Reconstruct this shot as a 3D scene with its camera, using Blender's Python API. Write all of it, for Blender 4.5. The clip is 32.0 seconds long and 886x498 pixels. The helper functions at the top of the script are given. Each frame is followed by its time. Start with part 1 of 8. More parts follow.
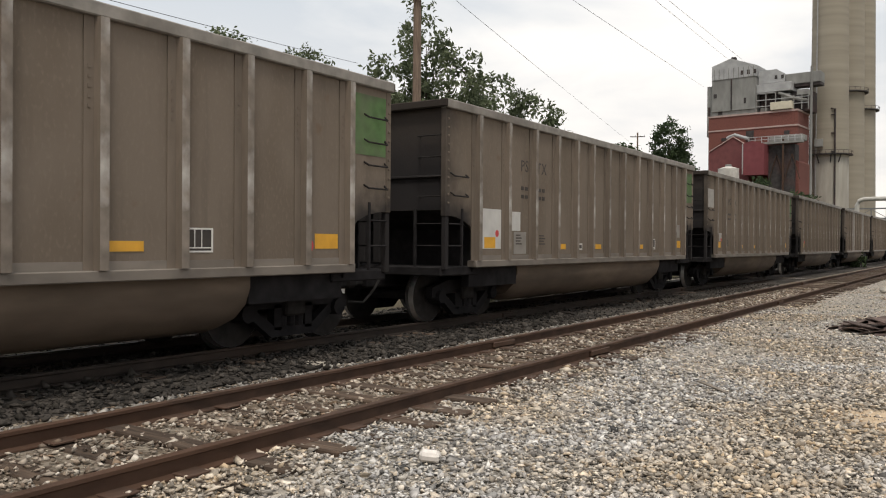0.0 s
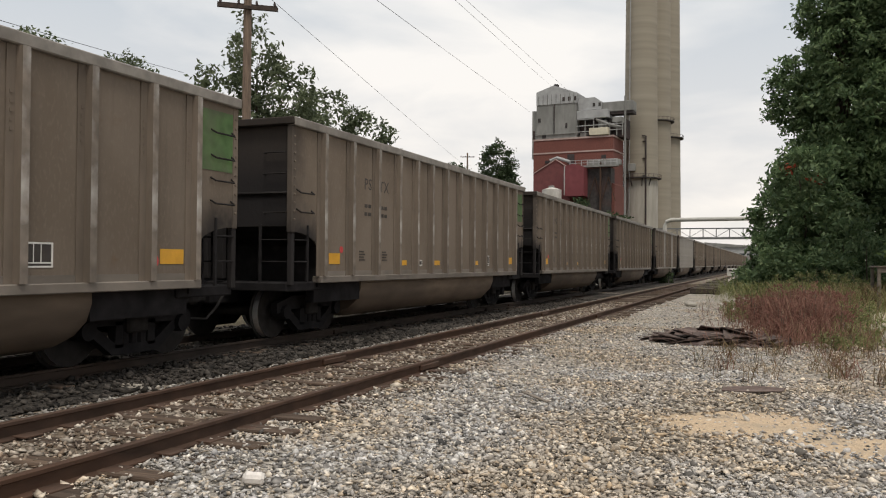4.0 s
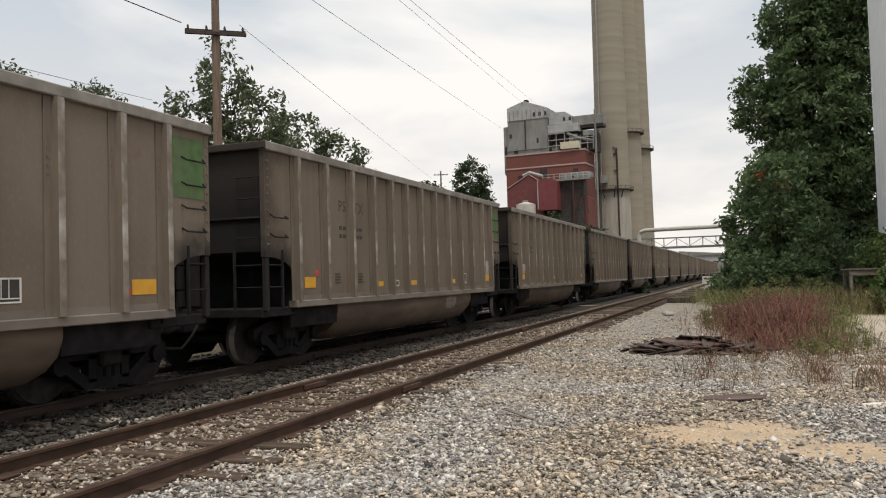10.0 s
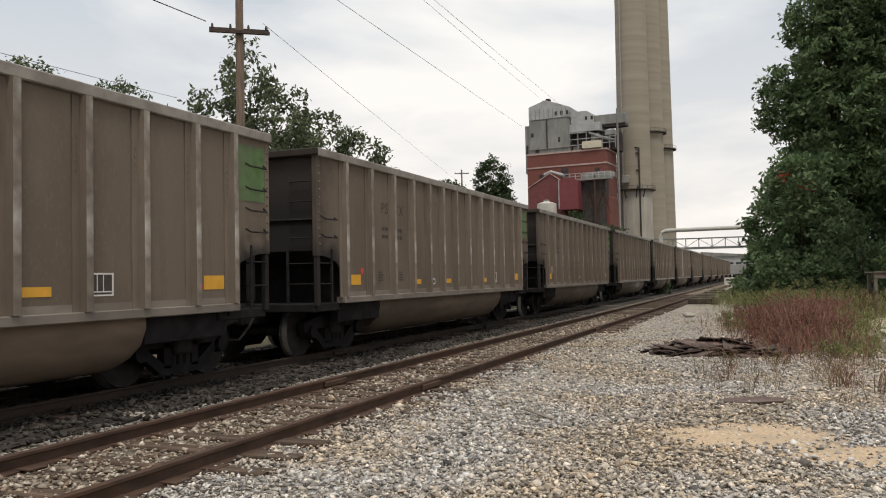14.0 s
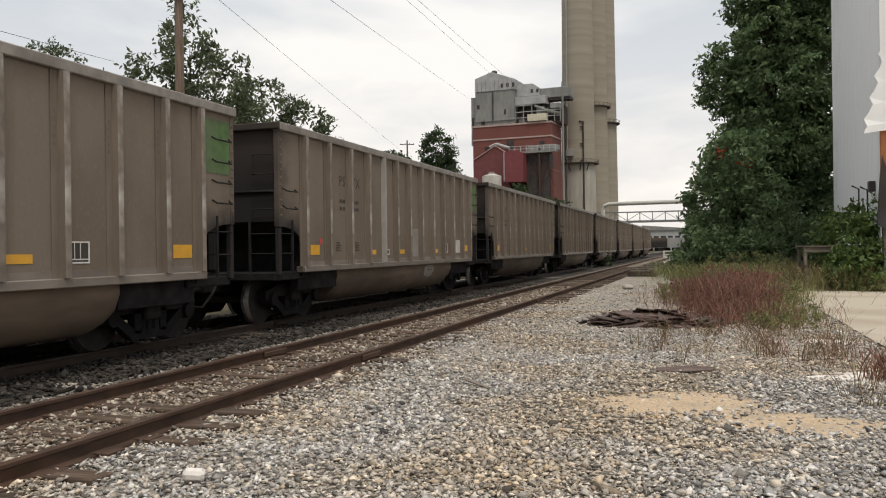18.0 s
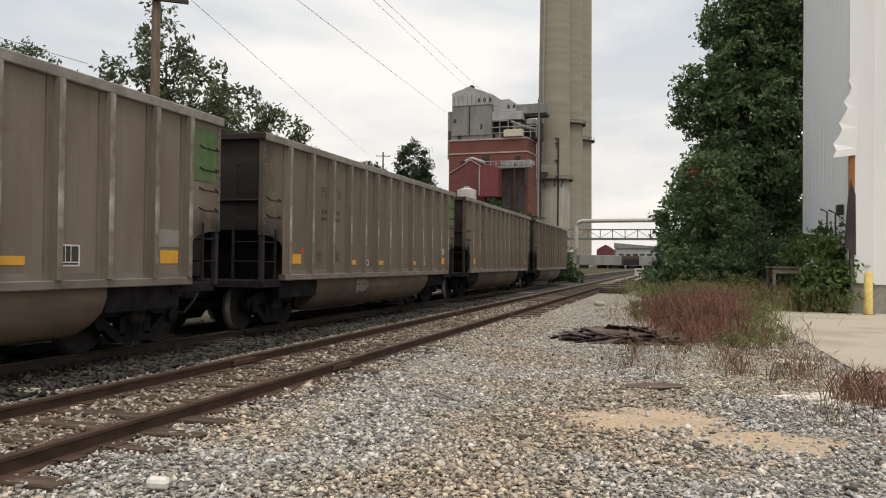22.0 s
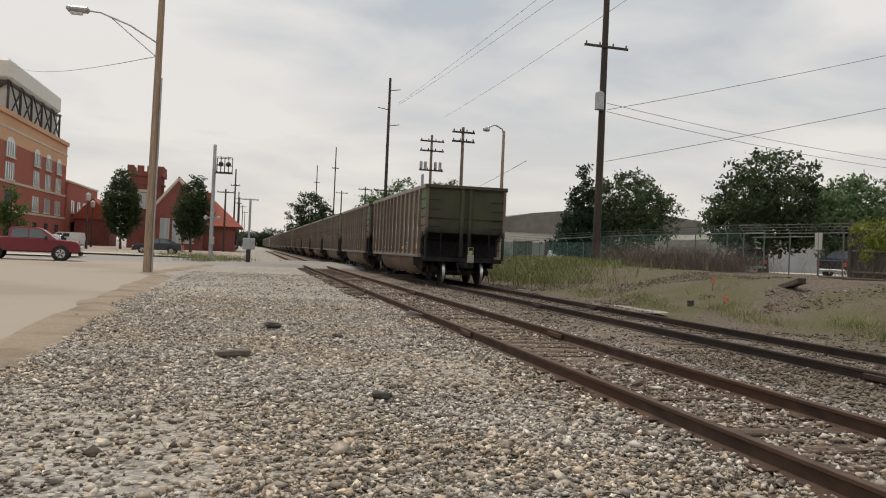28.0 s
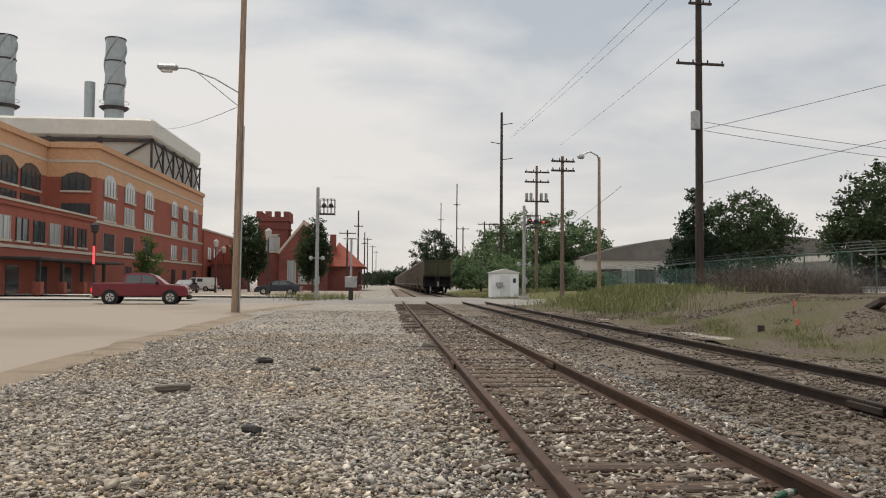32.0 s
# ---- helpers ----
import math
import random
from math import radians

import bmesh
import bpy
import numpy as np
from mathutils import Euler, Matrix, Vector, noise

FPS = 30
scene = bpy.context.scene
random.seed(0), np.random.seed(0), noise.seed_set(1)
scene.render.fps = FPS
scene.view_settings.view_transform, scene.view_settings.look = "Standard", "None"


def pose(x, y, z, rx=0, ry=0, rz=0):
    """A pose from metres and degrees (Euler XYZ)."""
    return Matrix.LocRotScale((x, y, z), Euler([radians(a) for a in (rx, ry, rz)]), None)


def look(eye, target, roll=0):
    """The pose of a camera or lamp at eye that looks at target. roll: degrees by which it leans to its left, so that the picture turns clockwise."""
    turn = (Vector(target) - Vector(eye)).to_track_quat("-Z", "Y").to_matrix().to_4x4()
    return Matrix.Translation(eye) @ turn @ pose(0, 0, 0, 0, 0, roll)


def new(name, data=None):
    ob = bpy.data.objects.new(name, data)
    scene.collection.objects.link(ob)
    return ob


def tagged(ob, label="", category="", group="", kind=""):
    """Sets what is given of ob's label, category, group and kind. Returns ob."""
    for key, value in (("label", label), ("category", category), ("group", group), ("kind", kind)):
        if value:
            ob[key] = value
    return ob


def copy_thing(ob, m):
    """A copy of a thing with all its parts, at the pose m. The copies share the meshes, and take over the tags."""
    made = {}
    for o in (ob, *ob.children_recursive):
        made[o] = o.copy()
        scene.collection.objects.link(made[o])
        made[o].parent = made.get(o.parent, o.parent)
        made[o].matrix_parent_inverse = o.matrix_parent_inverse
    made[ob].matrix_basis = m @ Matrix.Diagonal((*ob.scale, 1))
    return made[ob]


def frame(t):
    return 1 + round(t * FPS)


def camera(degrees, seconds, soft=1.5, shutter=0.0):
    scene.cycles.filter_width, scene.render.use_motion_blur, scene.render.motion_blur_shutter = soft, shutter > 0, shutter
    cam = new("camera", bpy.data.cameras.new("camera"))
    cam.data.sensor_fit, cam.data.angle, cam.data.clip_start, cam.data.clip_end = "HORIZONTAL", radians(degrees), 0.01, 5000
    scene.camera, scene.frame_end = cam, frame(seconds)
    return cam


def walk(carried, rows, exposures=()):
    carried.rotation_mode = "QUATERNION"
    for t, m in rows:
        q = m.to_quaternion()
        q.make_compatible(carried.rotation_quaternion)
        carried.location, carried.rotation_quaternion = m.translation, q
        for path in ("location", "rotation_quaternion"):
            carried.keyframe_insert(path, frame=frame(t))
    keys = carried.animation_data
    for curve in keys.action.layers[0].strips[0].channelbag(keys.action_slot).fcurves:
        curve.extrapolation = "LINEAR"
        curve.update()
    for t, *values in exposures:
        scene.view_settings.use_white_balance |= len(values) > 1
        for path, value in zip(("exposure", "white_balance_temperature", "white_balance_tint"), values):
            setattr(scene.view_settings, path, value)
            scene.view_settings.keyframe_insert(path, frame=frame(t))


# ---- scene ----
# ---- camera and walk ----
cam = camera(56.73, 32.0, soft=1.1, shutter=0.0)
# seconds, place, yaw to the left of +y, pitch up, lean
PATH = [
    (0, 4.438, -0.021, 1.551, 33.50, -0.39, 0.38),
    (0.5, 4.442, -0.032, 1.555, 31.48, -0.18, 0.42),
    (1, 4.437, -0.036, 1.550, 30.47, -0.62, 1.01),
    (1.5, 4.437, -0.021, 1.540, 29.24, -0.66, 0.54),
    (2, 4.469, -0.003, 1.548, 26.89, 0.45, 0.63),
    (2.5, 4.470, 0.035, 1.539, 23.95, 0.91, 0.11),
    (3, 4.457, 0.043, 1.542, 22.65, 0.63, 0.11),
    (3.5, 4.447, 0.047, 1.534, 22.72, 0.55, 0.14),
    (4, 4.442, 0.040, 1.529, 21.89, 0.89, 0.44),
    (4.5, 4.443, 0.014, 1.533, 20.21, 1.31, 0.57),
    (6.5, 4.422, 0.029, 1.535, 20.93, 1.92, 0.35),
    (7, 4.419, 0.042, 1.545, 19.88, 1.31, 0.03),
    (7.5, 4.422, 0.044, 1.547, 20.48, 1.33, -0.67),
    (8, 4.441, 0.043, 1.547, 20.80, 1.23, -1.06),
    (8.5, 4.453, 0.059, 1.553, 21.48, 1.12, -0.30),
    (9, 4.435, 0.046, 1.557, 22.80, 1.64, -0.49),
    (9.5, 4.428, 0.041, 1.555, 21.82, 2.23, -1.65),
    (10, 4.420, 0.047, 1.550, 20.22, 2.13, -1.71),
    (10.5, 4.412, 0.057, 1.550, 19.26, 1.62, -1.52),
    (11, 4.403, 0.038, 1.548, 18.68, 0.94, -1.46),
    (11.5, 4.411, 0.024, 1.540, 18.72, 0.62, -0.82),
    (12, 4.427, 0.000, 1.547, 18.92, 0.73, -0.72),
    (12.5, 4.437, 0.000, 1.545, 20.29, 1.50, -0.49),
    (13, 4.455, 0.021, 1.561, 21.23, 2.13, -0.85),
    (13.5, 4.445, 0.009, 1.561, 21.48, 2.06, -1.34),
    (15.5, 4.428, -0.045, 1.550, 21.98, 1.97, 0.33),
    (16, 4.413, -0.064, 1.550, 20.42, 1.50, -0.08),
    (16.5, 4.405, -0.045, 1.555, 20.78, 2.47, 0.68),
    (17, 4.418, -0.038, 1.546, 19.79, 1.84, 1.50),
    (17.5, 4.468, -0.021, 1.557, 18.83, 0.81, 0.55),
    (18, 4.500, -0.009, 1.554, 17.84, 0.00, -0.75),
    (18.5, 4.477, -0.038, 1.550, 17.57, -0.16, -0.38),
    (19, 4.464, -0.062, 1.542, 18.71, 0.32, 0.56),
    (19.5, 4.482, -0.048, 1.544, 19.87, 0.36, 0.61),
    (20, 4.485, -0.049, 1.548, 20.29, 0.55, 0.57),
    (20.5, 4.491, -0.030, 1.549, 20.38, 0.81, 0.44),
    (21, 4.522, -0.004, 1.543, 18.53, 1.11, 0.23),
    (21.5, 4.515, 0.023, 1.543, 16.41, 1.00, 0.55),
    (22, 4.491, 0.004, 1.541, 15.99, 0.90, 0.64),
    (22.5, 4.483, -0.003, 1.544, 16.10, 0.93, 0.23),
    (23, 4.485, -0.020, 1.546, 16.03, 0.87, -0.44),
    (23.5, 4.473, -0.034, 1.549, 16.62, 1.15, -0.76),
    (24, 4.446, -0.028, 1.537, 18.62, 1.52, -0.72),
    (24.5, 4.427, -0.054, 1.549, 24.79, 2.32, -1.09),
    (26.5, 4.348, -0.003, 1.397, 140.00, 2.10, -2.96),
    (27, 4.084, -0.189, 1.348, 151.61, 0.65, -3.37),
    (27.3, 3.888, -0.275, 1.374, 155.83, 0.97, -3.26),
    (27.5, 3.784, -0.346, 1.340, 158.13, 1.10, -1.89),
    (28, 3.454, -0.616, 1.355, 166.72, 0.24, 2.47),
    (28.5, 3.016, -0.764, 1.357, 177.82, -0.09, 2.45),
    (29, 2.586, -0.849, 1.331, 176.08, 1.77, 3.09),
    (29.5, 2.258, -1.059, 1.314, 184.60, 1.79, 1.16),
    (30, 1.840, -1.127, 1.278, 178.08, 2.63, 2.74),
    (30.5, 1.379, -1.104, 1.242, 173.84, 2.34, 2.23),
    (31, 1.079, -0.902, 1.255, 176.14, 0.39, -1.14),
    (31.5, 1.057, -0.695, 1.295, 176.76, 2.48, -0.18),
    (32, 1.066, -0.623, 1.322, 176.09, 2.41, 0.46),
]


def held(x, y, z, yaw, pitch, lean):
    e = Vector((x, y, z))
    a, b = radians(yaw), radians(pitch)
    return look(e, e + Vector((-math.sin(a) * math.cos(b), math.cos(a) * math.cos(b), math.sin(b))), lean)


walk(cam, [(t, held(*row)) for t, *row in PATH], [(0, 0.76, 6850, 10), (2, 0.76, 6850, 10), (3, 0.62, 6850, 10), (4, 0.62, 6850, 10), (7, 0.64, 6850, 10), (11, 0.66, 6850, 10), (13, 0.66, 6850, 10), (16, 0.69, 6850, 10), (20, 0.65, 6850, 10), (24.5, 0.66, 6850, 10), (26.5, 0.92, 6950, 10), (27, 0.80, 6950, 10), (28, 0.66, 6850, 10), (29, 0.70, 6850, 10), (30.5, 0.62, 6800, 10), (32, 0.66, 6800, 10)])

# ---- world, sun ----
def world_sky():
    w = bpy.data.worlds.new("overcast_sky")
    scene.world = w
    w.use_nodes = True
    nt = w.node_tree
    nt.nodes.clear()
    N, L = nt.nodes.new, nt.links.new
    out = N("ShaderNodeOutputWorld")
    sky = N("ShaderNodeTexSky")
    sky.sky_type = "NISHITA"
    sky.sun_disc = False
    sky.sun_elevation, sky.sun_rotation = radians(66), radians(147)
    b1 = N("ShaderNodeBackground")
    b1.inputs[1].default_value = 0.07
    L(sky.outputs[0], b1.inputs[0])
    tc = N("ShaderNodeTexCoord")
    sep = N("ShaderNodeSeparateXYZ")
    L(tc.outputs["Generated"], sep.inputs[0])
    # flat cloud layer: the way divided by its height
    add = N("ShaderNodeMath")
    add.operation = "ADD"
    add.inputs[1].default_value = 0.16
    L(sep.outputs[2], add.inputs[0])
    mx = N("ShaderNodeMath")
    mx.operation = "MAXIMUM"
    mx.inputs[1].default_value = 0.05
    L(add.outputs[0], mx.inputs[0])
    div = N("ShaderNodeVectorMath")
    div.operation = "DIVIDE"
    comb = N("ShaderNodeCombineXYZ")
    for k in range(3):
        L(mx.outputs[0], comb.inputs[k])
    L(tc.outputs["Generated"], div.inputs[0])
    L(comb.outputs[0], div.inputs[1])
    n1 = N("ShaderNodeTexNoise")
    n1.inputs["Scale"].default_value = 1.1
    n1.inputs["Detail"].default_value = 7
    n1.inputs["Roughness"].default_value = 0.5
    n1.inputs["Distortion"].default_value = 0.35
    L(div.outputs[0], n1.inputs[0])
    cr = N("ShaderNodeValToRGB")
    e = cr.color_ramp.elements
    e[0].position, e[0].color = 0.40, (0.43, 0.475, 0.53, 1)
    e[1].position, e[1].color = 0.62, (0.70, 0.70, 0.70, 1)
    L(n1.outputs[0], cr.inputs[0])
    # paler, slightly warm towards the horizon
    hz = N("ShaderNodeMapRange")
    hz.inputs["From Min"].default_value, hz.inputs["From Max"].default_value = 0.0, 0.3
    hz.inputs["To Min"].default_value, hz.inputs["To Max"].default_value = 0.75, 0.0
    L(sep.outputs[2], hz.inputs[0])
    mix = N("ShaderNodeMix")
    mix.data_type = "RGBA"
    L(hz.outputs[0], mix.inputs[0])
    L(cr.outputs[0], mix.inputs[6])
    mix.inputs[7].default_value = (0.71, 0.67, 0.645, 1)
    # the cloud is thicker towards the south
    thick = N("ShaderNodeMapRange")
    thick.interpolation_type = "SMOOTHSTEP"
    thick.inputs["From Min"].default_value, thick.inputs["From Max"].default_value = -0.9, 0.6
    thick.inputs["To Min"].default_value, thick.inputs["To Max"].default_value = 0.72, 0.93
    L(sep.outputs[1], thick.inputs[0])
    b2 = N("ShaderNodeBackground")
    L(thick.outputs[0], b2.inputs[1])
    L(mix.outputs[2], b2.inputs[0])
    ms = N("ShaderNodeMixShader")
    ms.inputs[0].default_value = 0.93
    L(b1.outputs[0], ms.inputs[1])
    L(b2.outputs[0], ms.inputs[2])
    L(ms.outputs[0], out.inputs[0])
    sun = bpy.data.lights.new("sun", "SUN")
    sun.energy, sun.angle, sun.color = 1.5, radians(18), (1.0, 0.95, 0.88)
    ob = new("sun", sun)
    ob.matrix_world = look((22, -34, 90), (0, 0, 0))


world_sky()


# ---- materials ----
MATS = {}


def mat(name, color, rough=0.8, metal=0.0, vary=0.25, grain=6.0, stain=0.6, stain_color=None, bump=0.25, stretch=(1, 1, 1),
        rand=0.0, glow=0.0, spec=0.4):
    """Two scales of variation on object coordinates, with fine relief."""
    if name in MATS:
        return MATS[name]
    m = bpy.data.materials.new(name)
    m.use_nodes = True
    nt = m.node_tree
    N, L = nt.nodes.new, nt.links.new
    p = nt.nodes["Principled BSDF"]
    p.inputs["Roughness"].default_value, p.inputs["Metallic"].default_value = rough, metal
    p.inputs["Specular IOR Level"].default_value = spec
    tc = N("ShaderNodeTexCoord")
    mp = N("ShaderNodeMapping")
    mp.inputs["Scale"].default_value = stretch
    L(tc.outputs["Object"], mp.inputs[0])
    a, b = N("ShaderNodeTexNoise"), N("ShaderNodeTexNoise")
    a.inputs["Scale"].default_value, a.inputs["Detail"].default_value = grain, 6
    b.inputs["Scale"].default_value, b.inputs["Detail"].default_value = stain, 5
    L(mp.outputs[0], a.inputs[0])
    L(mp.outputs[0], b.inputs[0])
    dark = tuple(c * (1 - vary) for c in color)
    light = tuple(min(1, c * (1 + vary)) for c in color)
    r = N("ShaderNodeValToRGB")
    r.color_ramp.elements[0].position, r.color_ramp.elements[0].color = 0.32, (*dark, 1)
    r.color_ramp.elements[1].position, r.color_ramp.elements[1].color = 0.68, (*light, 1)
    L(a.outputs[0], r.inputs[0])
    sc = stain_color or tuple(c * (1 - vary * 1.3) for c in color)
    mr = N("ShaderNodeMapRange")
    mr.inputs["From Min"].default_value, mr.inputs["From Max"].default_value = 0.48, 0.72
    mr.inputs["To Max"].default_value = 0.75
    L(b.outputs[0], mr.inputs[0])
    mx = N("ShaderNodeMix")
    mx.data_type = "RGBA"
    L(mr.outputs[0], mx.inputs[0])
    L(r.outputs[0], mx.inputs[6])
    mx.inputs[7].default_value = (*sc, 1)
    last = mx.outputs[2]
    if rand:
        oi = N("ShaderNodeObjectInfo")
        hs = N("ShaderNodeHueSaturation")
        rr = N("ShaderNodeMapRange")
        rr.inputs["To Min"].default_value, rr.inputs["To Max"].default_value = 1 - rand, 1 + rand
        L(oi.outputs["Random"], rr.inputs[0])
        L(rr.outputs[0], hs.inputs["Value"])
        L(last, hs.inputs["Color"])
        last = hs.outputs[0]
    L(last, p.inputs["Base Color"])
    if bump:
        bp = N("ShaderNodeBump")
        bp.inputs["Strength"].default_value, bp.inputs["Distance"].default_value = bump, 0.02
        L(a.outputs[0], bp.inputs["Height"])
        L(bp.outputs[0], p.inputs["Normal"])
    if glow:
        p.inputs["Emission Color"].default_value = (*color, 1)
        p.inputs["Emission Strength"].default_value = glow
    MATS[name] = m
    return m


def island_mat(name, colors, rough=0.9, bump=0.0, leaf=False, tint=None):
    """A colour for each loose piece of a mesh, from a ramp."""
    if name in MATS:
        return MATS[name]
    m = bpy.data.materials.new(name)
    m.use_nodes = True
    nt = m.node_tree
    N, L = nt.nodes.new, nt.links.new
    p = nt.nodes["Principled BSDF"]
    p.inputs["Roughness"].default_value = rough
    p.inputs["Specular IOR Level"].default_value = 0.25
    g = N("ShaderNodeNewGeometry")
    r = N("ShaderNodeValToRGB")
    el = r.color_ramp.elements
    while len(el) < len(colors):
        el.new(0.5)
    for k, c in enumerate(colors):
        el[k].position, el[k].color = k / (len(colors) - 1), (*c, 1)
    L(g.outputs["Random Per Island"], r.inputs[0])
    last = r.outputs[0]
    n = N("ShaderNodeTexNoise")
    n.inputs["Scale"].default_value = 0.5 if leaf else 14.0
    tc = N("ShaderNodeTexCoord")
    L(tc.outputs["Object"], n.inputs[0])
    hs = N("ShaderNodeHueSaturation")
    mr = N("ShaderNodeMapRange")
    mr.inputs["From Min"].default_value, mr.inputs["From Max"].default_value = 0.3, 0.7
    mr.inputs["To Min"].default_value, mr.inputs["To Max"].default_value = 0.72, 1.28
    L(n.outputs[0], mr.inputs[0])
    L(mr.outputs[0], hs.inputs["Value"])
    L(last, hs.inputs["Color"])
    if tint:
        # broad drifts of another colour
        bn = N("ShaderNodeTexNoise")
        bn.inputs["Scale"].default_value, bn.inputs["Detail"].default_value = 0.42, 5
        L(tc.outputs["Object"], bn.inputs[0])
        br = N("ShaderNodeMapRange")
        br.inputs["From Min"].default_value, br.inputs["From Max"].default_value = 0.44, 0.58
        L(bn.outputs[0], br.inputs[0])
        mm = N("ShaderNodeMix")
        mm.data_type, mm.blend_type = "RGBA", "MULTIPLY"
        L(br.outputs[0], mm.inputs[0])
        L(hs.outputs[0], mm.inputs[6])
        mm.inputs[7].default_value = (*tint, 1)
        L(mm.outputs[2], p.inputs["Base Color"])
    else:
        L(hs.outputs[0], p.inputs["Base Color"])
    if leaf:
        tr = N("ShaderNodeBsdfTranslucent")
        L(hs.outputs[0], tr.inputs[0])
        ms = N("ShaderNodeMixShader")
        ms.inputs[0].default_value = 0.42
        L(p.outputs[0], ms.inputs[1])
        L(tr.outputs[0], ms.inputs[2])
        L(ms.outputs[0], nt.nodes["Material Output"].inputs[0])
    MATS[name] = m
    return m


def ground_mat(name, colors, scale, rough=0.95, bump=0.8, patch=0.25, patch_color=None, lo=0.5, hi=0.62):
    """Loose stones: a cell pattern with one colour a cell, over broad patches."""
    m = bpy.data.materials.new(name)
    m.use_nodes = True
    nt = m.node_tree
    N, L = nt.nodes.new, nt.links.new
    p = nt.nodes["Principled BSDF"]
    p.inputs["Roughness"].default_value = rough
    p.inputs["Specular IOR Level"].default_value = 0.2
    tc = N("ShaderNodeTexCoord")
    v = N("ShaderNodeTexVoronoi")
    v.inputs["Scale"].default_value = scale
    L(tc.outputs["Object"], v.inputs[0])
    sep = N("ShaderNodeSeparateColor")
    L(v.outputs["Color"], sep.inputs[0])
    r = N("ShaderNodeValToRGB")
    el = r.color_ramp.elements
    while len(el) < len(colors):
        el.new(0.5)
    for k, c in enumerate(colors):
        el[k].position, el[k].color = k / (len(colors) - 1), (*c, 1)
    L(sep.outputs[0], r.inputs[0])
    big = N("ShaderNodeTexNoise")
    big.inputs["Scale"].default_value, big.inputs["Detail"].default_value = patch, 6
    L(tc.outputs["Object"], big.inputs[0])
    mr = N("ShaderNodeMapRange")
    mr.inputs["From Min"].default_value, mr.inputs["From Max"].default_value = lo, hi
    mr.inputs["To Max"].default_value = 0.8
    L(big.outputs[0], mr.inputs[0])
    mx = N("ShaderNodeMix")
    mx.data_type = "RGBA"
    L(mr.outputs[0], mx.inputs[0])
    L(r.outputs[0], mx.inputs[6])
    mx.inputs[7].default_value = (*(patch_color or colors[0]), 1)
    L(mx.outputs[2], p.inputs["Base Color"])
    bp = N("ShaderNodeBump")
    bp.inputs["Strength"].default_value, bp.inputs["Distance"].default_value = bump, 0.03
    bp.invert = True
    L(v.outputs["Distance"], bp.inputs["Height"])
    L(bp.outputs[0], p.inputs["Normal"])
    MATS[name] = m
    return m


# ---- mesh helper ----
class Form:
    """Vertices and faces of one mesh, gathered from simple solids."""

    def __init__(self):
        self.v, self.f = [], []

    def add(self, verts, faces):
        k = len(self.v)
        self.v += [tuple(p) for p in verts]
        self.f += [tuple(i + k for i in face) for face in faces]
        return self

    def box(self, x0, x1, y0, y1, z0, z1, m=None):
        vs = [Vector((x, y, z)) for x in (x0, x1) for y in (y0, y1) for z in (z0, z1)]
        if m is not None:
            vs = [m @ p for p in vs]
        return self.add(vs, [(0, 1, 3, 2), (4, 6, 7, 5), (0, 4, 5, 1), (2, 3, 7, 6), (0, 2, 6, 4), (1, 5, 7, 3)])

    def soft_box(self, x0, x1, y0, y1, z0, z1, c=0.02, m=None):
        """A box with chamfered edges."""
        b = bmesh.new()
        bmesh.ops.create_cube(b, size=1)
        for p in b.verts:
            p.co = Vector((x0 + (p.co.x + 0.5) * (x1 - x0), y0 + (p.co.y + 0.5) * (y1 - y0), z0 + (p.co.z + 0.5) * (z1 - z0)))
        bmesh.ops.bevel(b, geom=b.edges[:], offset=c, segments=1, affect="EDGES", clamp_overlap=True)
        b.verts.index_update()
        vs = [m @ p.co if m is not None else p.co.copy() for p in b.verts]
        fs = [[q.index for q in f.verts] for f in b.faces]
        b.free()
        return self.add(vs, fs)

    def tube(self, path, radii, n=10, caps=True):
        path = [Vector(p) for p in path]
        if isinstance(radii, (int, float)):
            radii = [radii] * len(path)
        vs, fs = [], []
        for k, p in enumerate(path):
            d = (path[min(k + 1, len(path) - 1)] - path[max(k - 1, 0)]).normalized()
            a = d.orthogonal().normalized() if abs(d.z) < 0.99 else Vector((1, 0, 0))
            if abs(d.z) < 0.99:
                a = d.cross(Vector((0, 0, 1))).normalized()
            b = d.cross(a)
            for j in range(n):
                w = 2 * math.pi * j / n
                vs.append(p + (a * math.cos(w) + b * math.sin(w)) * radii[k])
        for k in range(len(path) - 1):
            for j in range(n):
                fs.append((k * n + j, k * n + (j + 1) % n, (k + 1) * n + (j + 1) % n, (k + 1) * n + j))
        if caps:
            fs.append(tuple(range(n - 1, -1, -1)))
            fs.append(tuple((len(path) - 1) * n + j for j in range(n)))
        return self.add(vs, fs)

    def prism(self, outline, y0, y1, axis="y"):
        """An outline of (a, b) pushed along an axis: y gives (a, y, b), x gives (x, a, b), z gives (a, b, z)."""
        def at(a, b, h):
            return (a, h, b) if axis == "y" else (h, a, b) if axis == "x" else (a, b, h)
        n = len(outline)
        vs = [at(a, b, y0) for a, b in outline] + [at(a, b, y1) for a, b in outline]
        fs = [(k, (k + 1) % n, n + (k + 1) % n, n + k) for k in range(n)] + [tuple(range(n))[::-1], tuple(range(n, 2 * n))]
        return self.add(vs, fs)

    def mesh(self, name, smooth=False):
        me = bpy.data.meshes.new(name)
        me.from_pydata(self.v, [], self.f)
        b = bmesh.new()
        b.from_mesh(me)
        bmesh.ops.recalc_face_normals(b, faces=b.faces[:])
        b.to_mesh(me)
        b.free()
        if smooth:
            me.shade_smooth()
            me.set_sharp_from_angle(angle=radians(40))
        return me


